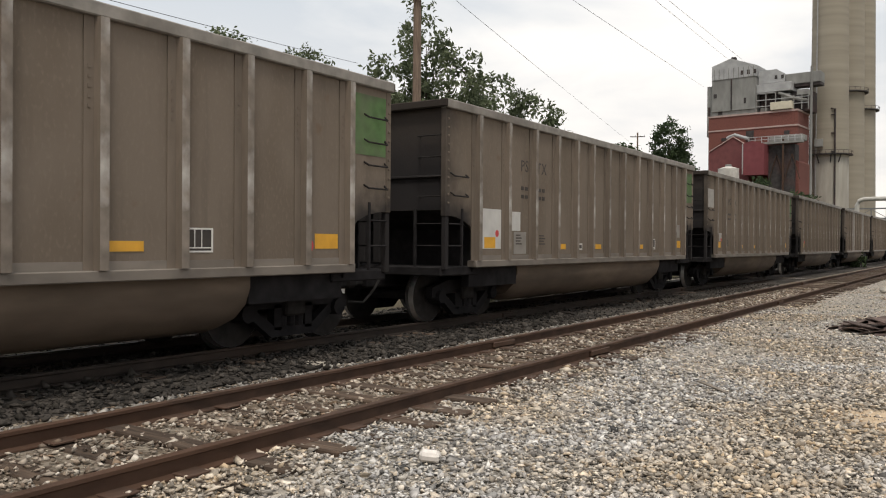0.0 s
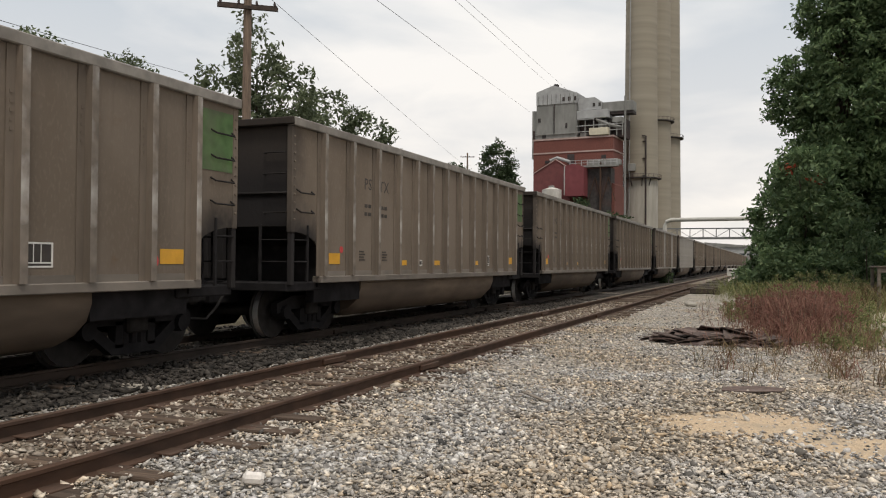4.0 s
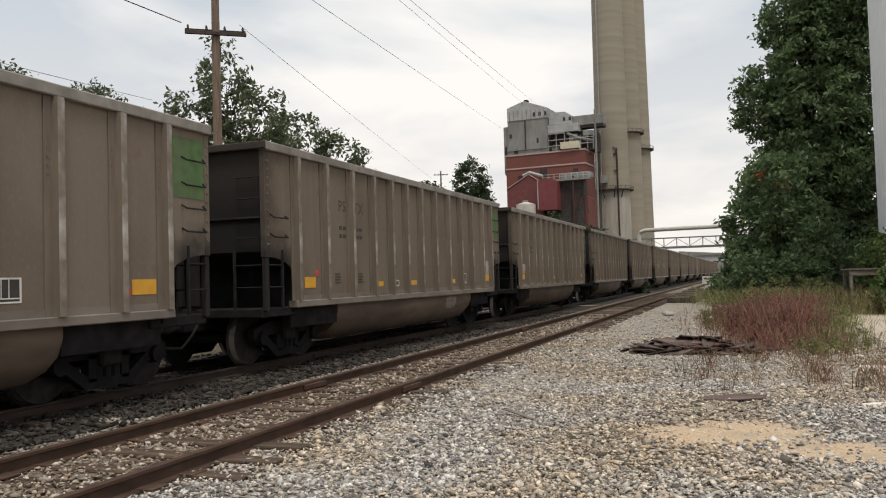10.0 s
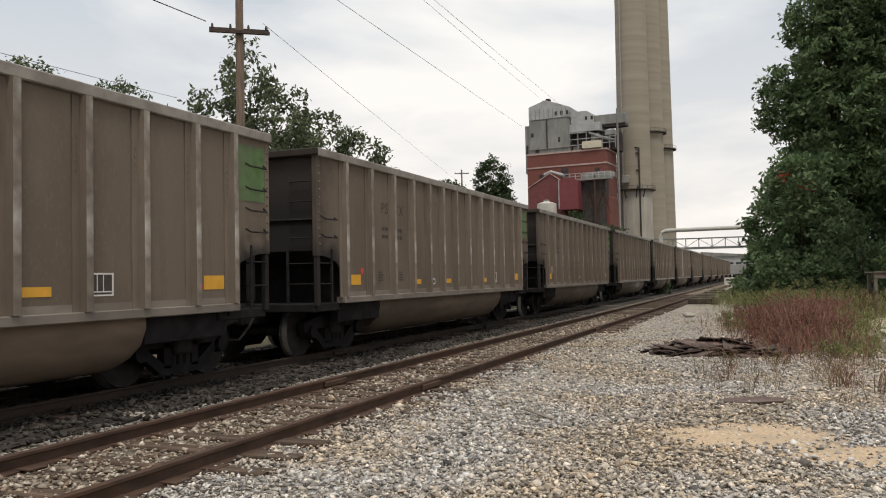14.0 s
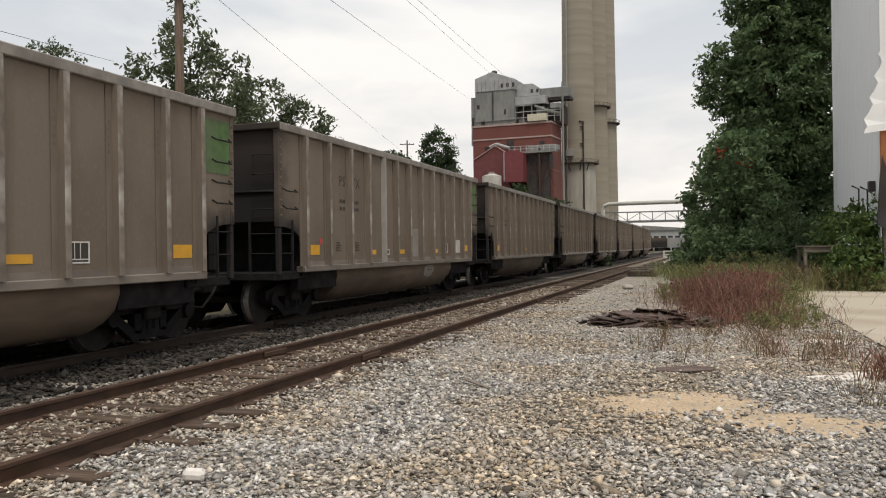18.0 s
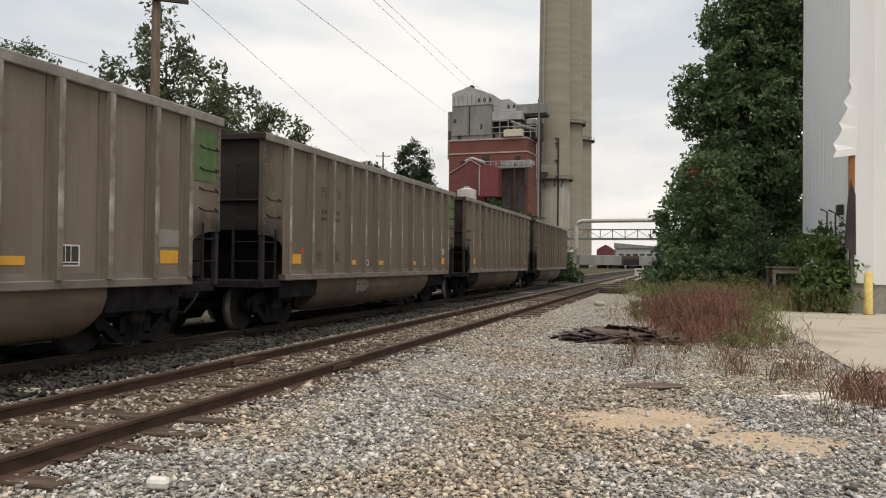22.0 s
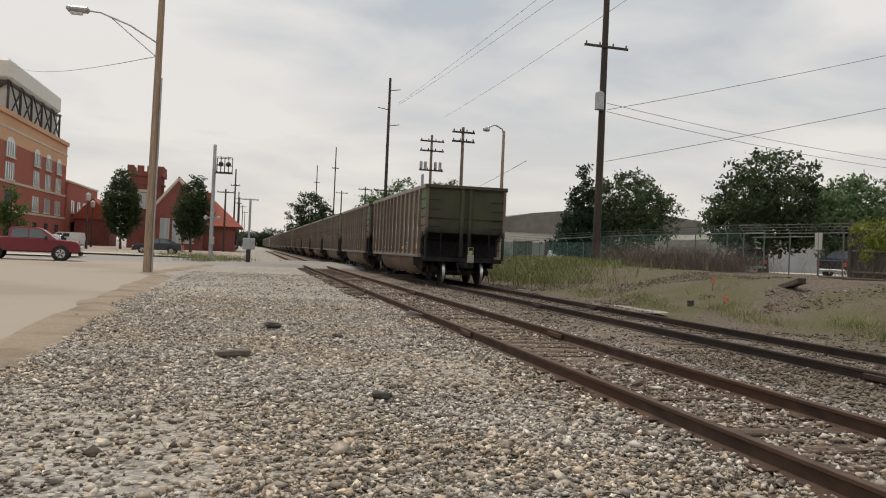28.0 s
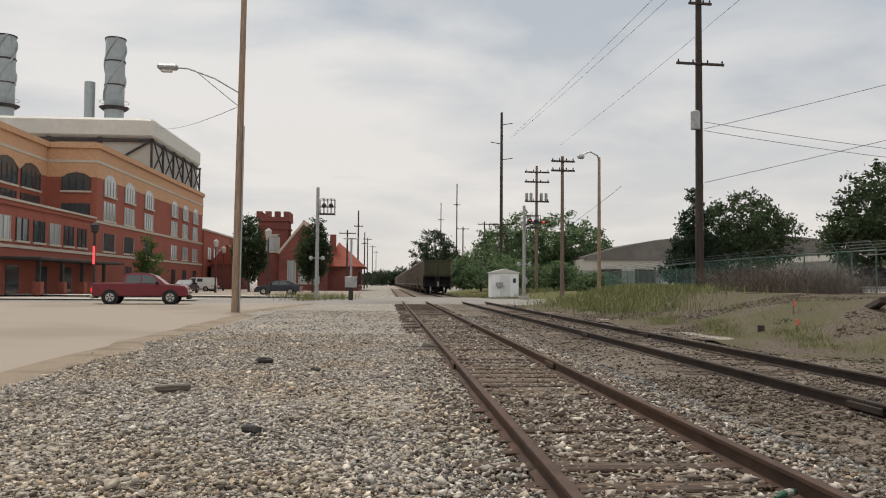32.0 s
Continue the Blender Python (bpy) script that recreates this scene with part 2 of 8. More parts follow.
def part(name, form, material, parent=None, label="", m=None, smooth=False):
    """One mesh object, under a thing or a part."""
    me = form.mesh(name, smooth) if isinstance(form, Form) else form
    if not me.materials:
        me.materials.append(material)
    ob = new(name, me)
    if parent is not None:
        ob.parent = parent
    if m is not None:
        ob.matrix_basis = m
    if label:
        ob["label"] = label
    return ob


def thing(name, label, category, m=None, group="", kind=""):
    ob = new(name)
    ob.empty_display_size = 0.2
    if m is not None:
        ob.matrix_basis = m
    return tagged(ob, label, category, group, kind)


def solo(name, form, material, label, category, m=None, group="", kind="", smooth=False):
    return tagged(part(name, form, material, None, "", m, smooth), label, category, group, kind)


# places seen from where the camera stands first, looking up the line, and last, looking down it
def north(bearing, d):
    return 4.44 + math.sin(radians(bearing)) * d, math.cos(radians(bearing)) * d


def south(bearing, d):
    return 1.07 - math.sin(radians(bearing)) * d, -0.62 - math.cos(radians(bearing)) * d


RAIL_Z = 0.16
SIDING_X, MAIN_X = -0.7525, -4.62

rust = mat("rusty_rail_steel", (0.074, 0.044, 0.031), 0.75, 0.3, 0.3, 9, 0.8, (0.09, 0.045, 0.026), 0.3, (1, 0.4, 1))
dark_steel = mat("grimy_dark_steel", (0.028, 0.026, 0.0255), 0.8, 0.0, 0.35, 7, 1.2, (0.026, 0.02, 0.016), 0.3, spec=0.12)
bright_steel = mat("polished_wheel_tread", (0.72, 0.72, 0.72), 0.5, 1.0, 0.1, 12, 2, None, 0.05)
grimy_rail = mat("coal_grimed_rail_steel", (0.038, 0.028, 0.023), 0.7, 0.3, 0.3, 9, 0.8, (0.06, 0.036, 0.025), 0.3, (1, 0.4, 1))
sleeper_wood = mat("weathered_sleeper_wood", (0.062, 0.042, 0.030), 0.95, 0, 0.4, 5, 1.5, (0.15, 0.105, 0.075), 0.5, (0.5, 6, 3), rand=0.3)


def soot_shade_paint(name, color, stain, soot_shade_color, reach, rise, rand=0.15):
    """Dusty car paint, coal-sooted round the end arches (along y and z of the car), with streaks and rust blooms; shade
    at the car ends is painted in too.
    """
    m = bpy.data.materials.new(name)
    m.use_nodes = True
    nt = m.node_tree
    N, L = nt.nodes.new, nt.links.new
    p = nt.nodes["Principled BSDF"]
    p.inputs["Roughness"].default_value, p.inputs["Specular IOR Level"].default_value = 0.85, 0.12
    tc = N("ShaderNodeTexCoord")
    oi = N("ShaderNodeObjectInfo")

    def noise_at(scale, stretch, detail=5):
        mp = N("ShaderNodeMapping")
        mp.inputs["Scale"].default_value = stretch
        L(tc.outputs["Object"], mp.inputs[0])
        sh = N("ShaderNodeVectorMath")
        sh.operation = "ADD"
        k = N("ShaderNodeMath")
        k.operation = "MULTIPLY"
        k.inputs[1].default_value = 57.0
        L(oi.outputs["Random"], k.inputs[0])
        L(mp.outputs[0], sh.inputs[0])
        L(k.outputs[0], sh.inputs[1])
        n = N("ShaderNodeTexNoise")
        n.inputs["Scale"].default_value, n.inputs["Detail"].default_value = scale, detail
        L(sh.outputs[0], n.inputs[0])
        return n.outputs[0]

    def span(v, a0, a1, b0=0.0, b1=1.0):
        r = N("ShaderNodeMapRange")
        r.interpolation_type = "SMOOTHSTEP"
        for key, q in (("From Min", a0), ("From Max", a1), ("To Min", b0), ("To Max", b1)):
            r.inputs[key].default_value = q
        L(v, r.inputs[0])
        return r.outputs[0]

    def op(kind, a, b=None, c=None):
        q = N("ShaderNodeMath")
        q.operation = kind
        for k, v in enumerate((a, b, c)):
            if isinstance(v, (int, float)):
                q.inputs[k].default_value = v
            elif v is not None:
                L(v, q.inputs[k])
        return q.outputs[0]

    def mixed(fac, a, b):
        x = N("ShaderNodeMix")
        x.data_type = "RGBA"
        L(fac, x.inputs[0])
        if isinstance(a, tuple):
            x.inputs[6].default_value = (*a, 1)
        else:
            L(a, x.inputs[6])
        x.inputs[7].default_value = (*b, 1)
        return x.outputs[2]

    sep = N("ShaderNodeSeparateXYZ")
    L(tc.outputs["Object"], sep.inputs[0])
    fine = noise_at(26, (1, 1, 0.5))
    col = mixed(span(noise_at(0.9, (1, 1, 0.5)), 0.42, 0.66, 0, 0.6), color, stain)
    col = mixed(span(noise_at(5, (1, 1.2, 0.07)), 0.55, 0.75, 0, 0.4), col, tuple(c * 0.72 for c in color))
    col = mixed(span(fine, 0.5, 0.72, 0, 0.35), col, tuple(c * 1.22 for c in color))
    col = mixed(span(noise_at(2.2, (1, 1, 1)), 0.66, 0.76, 0, 0.4), col, (color[0] * 0.8, color[1] * 0.6, color[2] * 0.45))
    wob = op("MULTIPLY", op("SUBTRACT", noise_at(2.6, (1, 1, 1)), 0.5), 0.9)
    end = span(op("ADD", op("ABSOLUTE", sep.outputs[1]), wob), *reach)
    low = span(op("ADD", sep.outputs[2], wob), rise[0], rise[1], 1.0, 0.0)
    col = mixed(op("MULTIPLY", op("MULTIPLY", end, low), 0.93), col, soot_shade_color)
    # the tail corner is darkened to its full height, sooty with shade painted in
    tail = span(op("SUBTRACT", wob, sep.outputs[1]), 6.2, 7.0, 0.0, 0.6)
    col = mixed(tail, col, soot_shade_color)
    hs = N("ShaderNodeHueSaturation")
    L(span(oi.outputs["Random"], 0, 1, 1 - rand, 1 + rand), hs.inputs["Value"])
    L(col, hs.inputs["Color"])
    L(hs.outputs[0], p.inputs["Base Color"])
    bp = N("ShaderNodeBump")
    bp.inputs["Strength"].default_value, bp.inputs["Distance"].default_value = 0.15, 0.02
    L(fine, bp.inputs["Height"])
    L(bp.outputs[0], p.inputs["Normal"])
    MATS[name] = m
    return m


# sooty black that also holds the shade at the car ends
SOOT_SHADE = (0.024, 0.0225, 0.0235)
car_side = soot_shade_paint("dusty_taupe_car_paint", (0.177, 0.145, 0.117), (0.130, 0.102, 0.078), SOOT_SHADE, (5.6, 6.25), (1.72, 2.32))
car_tub = mat("dirty_brown_tub_paint", (0.150, 0.112, 0.082), 0.75, 0.05, 0.22, 3.0, 0.6, (0.06, 0.045, 0.035), 0.15, (1, 0.4, 1.5), rand=0.14)
car_post = mat("dusty_post_paint", (0.160, 0.131, 0.106), 0.85, 0.0, 0.2, 4.0, 1.1, (0.115, 0.092, 0.072), 0.15, (1, 1, 0.3), rand=0.14, spec=0.12)
post_face = mat("rubbed_pale_post_face", (0.195, 0.166, 0.140), 0.75, 0.0, 0.25, 6.0, 2.3, (0.60, 0.585, 0.56), 0.15, (1, 1, 0.7), rand=0.15, spec=0.15)
car_sill = mat("worn_pale_sill_paint", (0.175, 0.152, 0.13), 0.6, 0.05, 0.2, 4.0, 1.2, (0.12, 0.10, 0.082), 0.15, (1, 0.5, 1), rand=0.1)
car_rim = mat("bright_worn_top_chord", (0.23, 0.212, 0.19), 0.65, 0.1, 0.22, 5.0, 1.0, (0.11, 0.092, 0.077), 0.12)
car_green = mat("green_end_panel_paint", (0.085, 0.165, 0.055), 0.7, 0, 0.22, 5.0, 1.2, (0.125, 0.13, 0.085), 0.12, rand=0.1)
# the sooty fade reaches high to colour in the shade between cars
car_end = soot_shade_paint("sooty_shaded_end_paint", (0.085, 0.067, 0.052), (0.060, 0.047, 0.037), SOOT_SHADE, (1.0, 2.0), (2.55, 3.9))
car_end_green = soot_shade_paint("dull_green_end_paint", (0.070, 0.073, 0.047), (0.056, 0.052, 0.037), SOOT_SHADE, (1.0, 2.0), (1.75, 2.5))
car_light = mat("sunbleached_grey_car_paint", (0.30, 0.285, 0.265), 0.6, 0.05, 0.12, 4.0, 1.0, None, 0.12)
yellow_mark = mat("yellow_reflective_sheet", (0.66, 0.34, 0.035), 0.5, 0, 0.1, 6, 1.2, (0.5, 0.27, 0.04), 0.05)
white_mark = mat("white_stencil_paint", (0.62, 0.61, 0.58), 0.6, 0, 0.12, 6, 1.2, (0.42, 0.38, 0.33), 0.05)
red_mark = mat("red_mark_paint", (0.55, 0.06, 0.06), 0.6, 0, 0.1, 6, 1.2, None, 0.05)
black_mark = mat("faded_black_lettering", (0.045, 0.038, 0.034), 0.7, 0, 0.2, 6, 1.2, (0.08, 0.065, 0.055), 0.05)


# ---- ground ----
gravel_near = ground_mat("mixed_track_gravel", [(0.098, 0.0896, 0.0784), (0.28, 0.255, 0.221), (0.42, 0.385, 0.336), (0.196, 0.179, 0.161), (0.532, 0.483, 0.42)],
                         24, bump=1.0, patch=0.35, patch_color=(0.40, 0.35, 0.28), lo=0.52, hi=0.7)
asphalt_mat = ground_mat("pale_worn_lot_paving", [(0.285, 0.24, 0.195), (0.335, 0.285, 0.235), (0.31, 0.262, 0.215)], 60, bump=0.12, patch=0.12, patch_color=(0.25, 0.21, 0.172))
grass_mat = ground_mat("rough_lineside_grass", [(0.07, 0.085, 0.03), (0.12, 0.13, 0.045), (0.17, 0.15, 0.075)], 18, bump=1.0, patch=0.3, patch_color=(0.17, 0.14, 0.085))
bank_mat = ground_mat("stony_bank_soil", [(0.07, 0.053, 0.041), (0.12, 0.093, 0.072), (0.165, 0.133, 0.105), (0.09, 0.071, 0.055)], 22, bump=1.0, patch=0.35, patch_color=(0.088, 0.086, 0.038), lo=0.46, hi=0.62)
# coal dust and the train's shade, mixed into one dark colour
ballast_mat = ground_mat("grimy_shaded_main_ballast", [(0.025, 0.022, 0.02), (0.055, 0.048, 0.042), (0.08, 0.07, 0.062), (0.04, 0.035, 0.031)], 20, bump=1.0, patch=0.5, patch_color=(0.02, 0.018, 0.016))


def sheet(name, xs, ys, z, material, label, category, wobble=0.0, seed=0, kind="structure"):
    """A level sheet as a grid, uneven by wobble."""
    f = Form()
    nx, ny = len(xs), len(ys)
    for y in ys:
        for x in xs:
            h = z(x, y) if callable(z) else z
            if wobble:
                h += wobble * noise.noise((x * 0.45, y * 0.45, seed)) + 0.4 * wobble * noise.noise((x * 1.7, y * 1.7, seed + 5))
            f.v.append((x, y, h))
    for j in range(ny - 1):
        for i in range(nx - 1):
            f.f.append((j * nx + i, j * nx + i + 1, (j + 1) * nx + i + 1, (j + 1) * nx + i))
    return solo(name, f, material, label, category, kind=kind, smooth=True)


def spread(a, b, n):
    return [a + (b - a) * k / (n - 1) for k in range(n)]


sheet("ground", [-3000, -400, -120, -60, -30] + spread(-16, 14, 40) + [30, 60, 120, 400, 3000],
      [-3000, -900, -400, -200, -120] + spread(-70, 80, 76) + [120, 200, 400, 900, 3000], -0.012, gravel_near,
      "grey and tan gravel ground beside the railway", "ground", 0.025)


# ---- tracks ----
def rail_form(length):
    """A flat-bottomed rail, its head centre on x = 0 and its top at z = 0."""
    half = [(0.036, -0.004), (0.036, -0.030), (0.012, -0.042), (0.009, -0.125), (0.068, -0.140), (0.070, -0.152)]
    outline = [(0.030, 0.0)] + half + [(-a, b) for a, b in reversed(half)] + [(-0.030, 0.0)]
    return Form().prism(outline, -length / 2, length / 2)


def track(name, x, y0, y1, label, steel):
    t = thing(name, label, "railway track", kind="structure")
    me = rail_form(11.9).mesh("rail")
    me.materials.append(steel)
    bar = Form().soft_box(-0.052, 0.052, -0.32, 0.32, -0.115, -0.035, 0.012).mesh("joint_bar")
    bar.materials.append(steel)
    y = y0
    while y < y1:
        for s in (-0.7525, 0.7525):
            part("rail", me, steel, t, m=pose(x + s, y + 5.95, RAIL_Z))
            if -45 < y < 70:
                part("joint_bar", bar, steel, t, m=pose(x + s, y, RAIL_Z))
        y += 11.91
    return t


siding = track("siding_track", SIDING_X, -180.0, 180, "rusty disused siding track on worn timber sleepers", rust)
main_line = track("main_track", MAIN_X, -640, 560, "main line track with grimy ballast, train shade coloured in up the line", grimy_rail)


def sleepers(parent, x, y0, y1, step, top):
    rng = random.Random(int(x * 100))
    forms = [Form().soft_box(-1.3, 1.3, -0.11, 0.11, -0.16, 0.0, 0.012).mesh("sleeper") for _ in range(1)]
    plate = Form().soft_box(-0.17, 0.17, -0.10, 0.10, -0.004, 0.012, 0.003).mesh("tie_plate")
    plate.materials.append(rust)
    y = y0
    while y < y1:
        ob = part("sleeper", forms[0], sleeper_wood, parent, m=pose(x + rng.uniform(-0.06, 0.06), y + rng.uniform(-0.05, 0.05), top + rng.uniform(-0.02, 0.012),
                                                                  rng.uniform(-1, 1), rng.uniform(-0.5, 0.5), rng.uniform(-2, 2)))
        if parent is siding and -10 < y < 18:
            for s in (-0.7525, 0.7525):
                part("tie_plate", plate, rust, parent, m=pose(x + s, ob.matrix_basis.translation.y, top))
        y += step


sleepers(siding, SIDING_X, -52, 2, 0.53, 0.02)
sleepers(siding, SIDING_X + 0.0001, 2, 62, 0.53, 0.026)
sleepers(main_line, MAIN_X, -40, 45, 0.5, 0.012)

# ---- the train ----
LEN = 6.85        # half the body's length
SIDE = 1.58       # half its width
TOP, SILL = 3.79, 1.075
PITCH = 15.23
POSTS = [-5.87, -4.81, -3.72, -2.7, -1.75, -0.88, 0.05, 1.01, 2.0, 3.0, 3.96, 4.98, 5.86]


# sooty black; the shade below and between the cars is in this colour
soot_shade = mat("black_soot_and_shade", (0.024, 0.0225, 0.0235), 0.9, 0, 0.3, 5, 1, None, 0.2, spec=0.06)


def wheelset_form():
    f = Form()
    for s in (-1, 1):
        x = 0.7525 * s
        f.tube([(x - 0.075 * s, 0, 0), (x - 0.055 * s, 0, 0), (x - 0.05 * s, 0, 0), (x + 0.065 * s, 0, 0)], [0.50, 0.49, 0.458, 0.452], 28)
        f.tube([(x + 0.065 * s, 0, 0), (x + 0.02 * s, 0, 0), (x + 0.02 * s, 0, 0), (x + 0.08 * s, 0, 0)], [0.40, 0.37, 0.14, 0.12], 20)
    f.tube([(-0.9, 0, 0), (0.9, 0, 0)], 0.08, 12)
    return f


def tread_form(s):
    f = Form()
    x = 0.7525 * s
    f.tube([(x - 0.045 * s, 0, 0), (x + 0.062 * s, 0, 0)], [0.461, 0.455], 28, caps=False)
    return f


def side_frame_form(s):
    """A cast truck side frame with two windows, in the plane x = s * 1.0."""
    f = Form()
    x0, x1 = s * 0.93, s * 1.06
    a, b = min(x0, x1), max(x0, x1)
    f.prism([(-1.12, 0.62), (-0.62, 0.74), (0.62, 0.74), (1.12, 0.62), (1.12, 0.44), (0.72, 0.50), (-0.72, 0.50), (-1.12, 0.44)][::-1], a, b, "x")
    f.prism([(-0.95, 0.50), (-0.72, 0.50), (-0.34, 0.24), (0.34, 0.24), (0.72, 0.50), (0.95, 0.50), (0.42, 0.11), (-0.42, 0.11)], a, b, "x")
    for y in (-0.30, 0.30):
        f.box(a, b, y - 0.07, y + 0.07, 0.2, 0.55)
    for k in range(3):
        f.tube([(s * 1.0, -0.16 + 0.16 * k, 0.24), (s * 1.0, -0.16 + 0.16 * k, 0.52)], 0.065, 8)
    for y in (-0.89, 0.89):
        f.tube([(s * 0.88, y, 0.458), (s * 1.13, y, 0.458)], [0.13, 0.12], 12)
    return f


def letters(word, size, depth):
    """A word as a thin solid, centred, in the built-in font."""
    cu = bpy.data.curves.new("lettering", "FONT")
    cu.body, cu.size, cu.extrude, cu.align_x, cu.space_character, cu.resolution_u = word, size, depth / 2, "CENTER", 1.1, 2
    ob = new("lettering", cu)
    bpy.context.view_layer.update()
    me = bpy.data.meshes.new_from_object(ob.evaluated_get(bpy.context.evaluated_depsgraph_get()))
    bpy.data.objects.remove(ob)
    bpy.data.curves.remove(cu)
    return me


def build_car(near=True):
    car = thing("coal_gondola", "dusty taupe steel bathtub coal gondola running on the main line", "railway car", group="cars of the coal train")
    for s in (-1, 1):
        # the side plate stops short of the ends, where it is cut away in an arch above the truck
        side = Form()
        lo, hi = (SIDE - 0.035, SIDE) if s > 0 else (-SIDE, -SIDE + 0.035)
        arch = [(5.95, SILL), (5.95, 1.5), (6.0, 1.62), (6.1, 1.71), (6.3, 1.79), (6.55, 1.84), (LEN - 0.06, 1.86)]
        side.prism([(-a, b) for a, b in reversed(arch)] + arch + [(LEN - 0.06, TOP - 0.1), (-LEN + 0.06, TOP - 0.1)], lo, hi, "x")
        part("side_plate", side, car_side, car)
        part("top_chord", Form().soft_box(*sorted((s * (SIDE - 0.10), s * (SIDE + 0.07))), -LEN - 0.02, LEN + 0.02, TOP - 0.15, TOP, 0.015), car_rim, car, "worn pale top rail")
        part("side_sill", Form().soft_box(*sorted((s * (SIDE - 0.12), s * (SIDE + 0.075))), -5.97, 5.97, SILL - 0.10, SILL + 0.02, 0.012), car_sill, car)
        part("sill_flange", Form().box(*sorted((s * SIDE, s * (SIDE + 0.012))), -5.95, 5.95, SILL + 0.02, SILL + 0.11), car_sill, car, "paler flange along the sill")
        # a hat-shaped post with a bolted flange on the side towards the tail
        k = s
        pf = Form().prism([(-0.075 * k, 0), (-0.055 * k, 0.1), (0.05 * k, 0.1), (0.07 * k, 0.02), (0.18 * k, 0.018), (0.18 * k, 0)], SILL + 0.02, TOP - 0.15, "z")
        for j in range(5):
            pf.box(*sorted((0.11 * k, 0.14 * k)), 0.018, 0.028, 2.72 + 0.1 * j, 2.76 + 0.1 * j)
        post = pf.mesh("side_post")
        post.materials.append(car_post)
        post.materials.append(post_face)
        for q in post.polygons:
            if all(post.vertices[v].co.y > 0.095 for v in q.vertices):
                q.material_index = 1
        for y in POSTS:
            part("side_post", post, car_post, car, m=pose(s * SIDE, y, 0, 0, 0, -90 * s))
        for y in (-LEN, LEN):
            e = 1 if y > 0 else -1
            cp = Form().soft_box(*sorted((s * (SIDE - 0.10), s * (SIDE + 0.012))), *sorted((y - e * 0.11, y + e * 0.012)), 1.84, TOP - 0.15, 0.012)
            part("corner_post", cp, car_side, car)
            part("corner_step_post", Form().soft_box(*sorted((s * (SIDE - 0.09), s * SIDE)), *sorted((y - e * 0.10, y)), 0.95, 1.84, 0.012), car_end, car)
            if not near or s < 0:
                continue
            # rivets up the corner post
            rv = Form()
            for k in range(11):
                rv.soft_box(*sorted((s * SIDE, s * (SIDE + 0.028))), *sorted((y - e * 0.075, y - e * 0.035)), 2.05 + k * 0.14, 2.085 + k * 0.14, 0.008)
            tagged(part("riveted_strip", rv, car_post, car), kind="stuff")
            # grab irons on the side
            heights = (2.18, 2.51, 2.84, 3.2) if e > 0 else (2.19, 2.52)
            for z in heights:
                g = Form().tube([(s * SIDE, y - e * 0.14, z + 0.06), (s * (SIDE + 0.075), y - e * 0.16, z), (s * (SIDE + 0.075), y - e * 0.60, z), (s * SIDE, y - e * 0.62, z + 0.05)], 0.014, 6)
                part("grab_iron", g, dark_steel, car)
            # lower ladder in the arch
            lad = Form()
            lad.box(s * SIDE - 0.02, s * SIDE + 0.02, y - e * 0.50 - 0.02, y - e * 0.50 + 0.02, 1.0, 1.98)
            for z in (1.35, 1.72):
                lad.tube([(s * SIDE, y - e * 0.08, z), (s * SIDE, y - e * 0.50, z)], 0.014, 6)
            part("end_ladder", lad, soot_shade, car)
    # green patch on the leading end, on both sides
    for s in (-1, 1):
        a, b = sorted((s * SIDE, s * (SIDE + 0.006)))
        part("green_panel", Form().box(a, b, 5.99, LEN - 0.12, 2.66, 3.53), car_green, car, "green painted end panel")
    for e in (-1, 1):
        y = e * LEN
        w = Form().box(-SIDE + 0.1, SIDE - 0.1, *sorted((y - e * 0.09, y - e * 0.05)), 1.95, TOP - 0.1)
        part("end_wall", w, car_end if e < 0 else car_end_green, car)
        w = Form()  # slope sheet inwards and down to the tub
        w.add([(-SIDE + 0.12, y - e * 0.08, 1.98), (SIDE - 0.12, y - e * 0.08, 1.98), (SIDE - 0.12, y - e * 2.3, SILL + 0.02), (-SIDE + 0.12, y - e * 2.3, SILL + 0.02),
               (-SIDE + 0.12, y - e * 0.08, 2.02), (SIDE - 0.12, y - e * 0.08, 2.02), (SIDE - 0.12, y - e * 2.3, SILL + 0.06), (-SIDE + 0.12, y - e * 2.3, SILL + 0.06)],
              [(0, 1, 2, 3), (7, 6, 5, 4), (0, 4, 5, 1), (2, 6, 7, 3), (1, 5, 6, 2), (3, 7, 4, 0)])
        part("slope_sheet", w, soot_shade, car, "black slope sheet, sooty with shade painted in")
        part("bulkhead", Form().box(-SIDE + 0.05, SIDE - 0.05, *sorted((y - e * 1.0, y - e * 0.95)), 0.9, 1.99), soot_shade, car)
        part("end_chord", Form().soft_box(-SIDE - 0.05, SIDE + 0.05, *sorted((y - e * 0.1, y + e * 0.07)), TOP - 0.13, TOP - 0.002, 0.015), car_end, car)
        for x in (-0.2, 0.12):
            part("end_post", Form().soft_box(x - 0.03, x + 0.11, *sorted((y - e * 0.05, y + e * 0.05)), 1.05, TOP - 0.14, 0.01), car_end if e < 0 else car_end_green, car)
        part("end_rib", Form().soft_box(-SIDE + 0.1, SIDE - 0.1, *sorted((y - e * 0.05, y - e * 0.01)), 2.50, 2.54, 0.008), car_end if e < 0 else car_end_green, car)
        for x in (-1.38, 1.38) if near else ():
            for z in (2.18, 2.51, 2.84, 3.2):
                sx = 1 if x > 0 else -1
                part("grab_iron", Form().tube([(x + 0.10 * sx, y - e * 0.05, z), (x + 0.10 * sx, y + e * 0.03, z), (x - 0.35 * sx, y + e * 0.03, z), (x - 0.35 * sx, y - e * 0.05, z)], 0.013, 6), dark_steel, car)
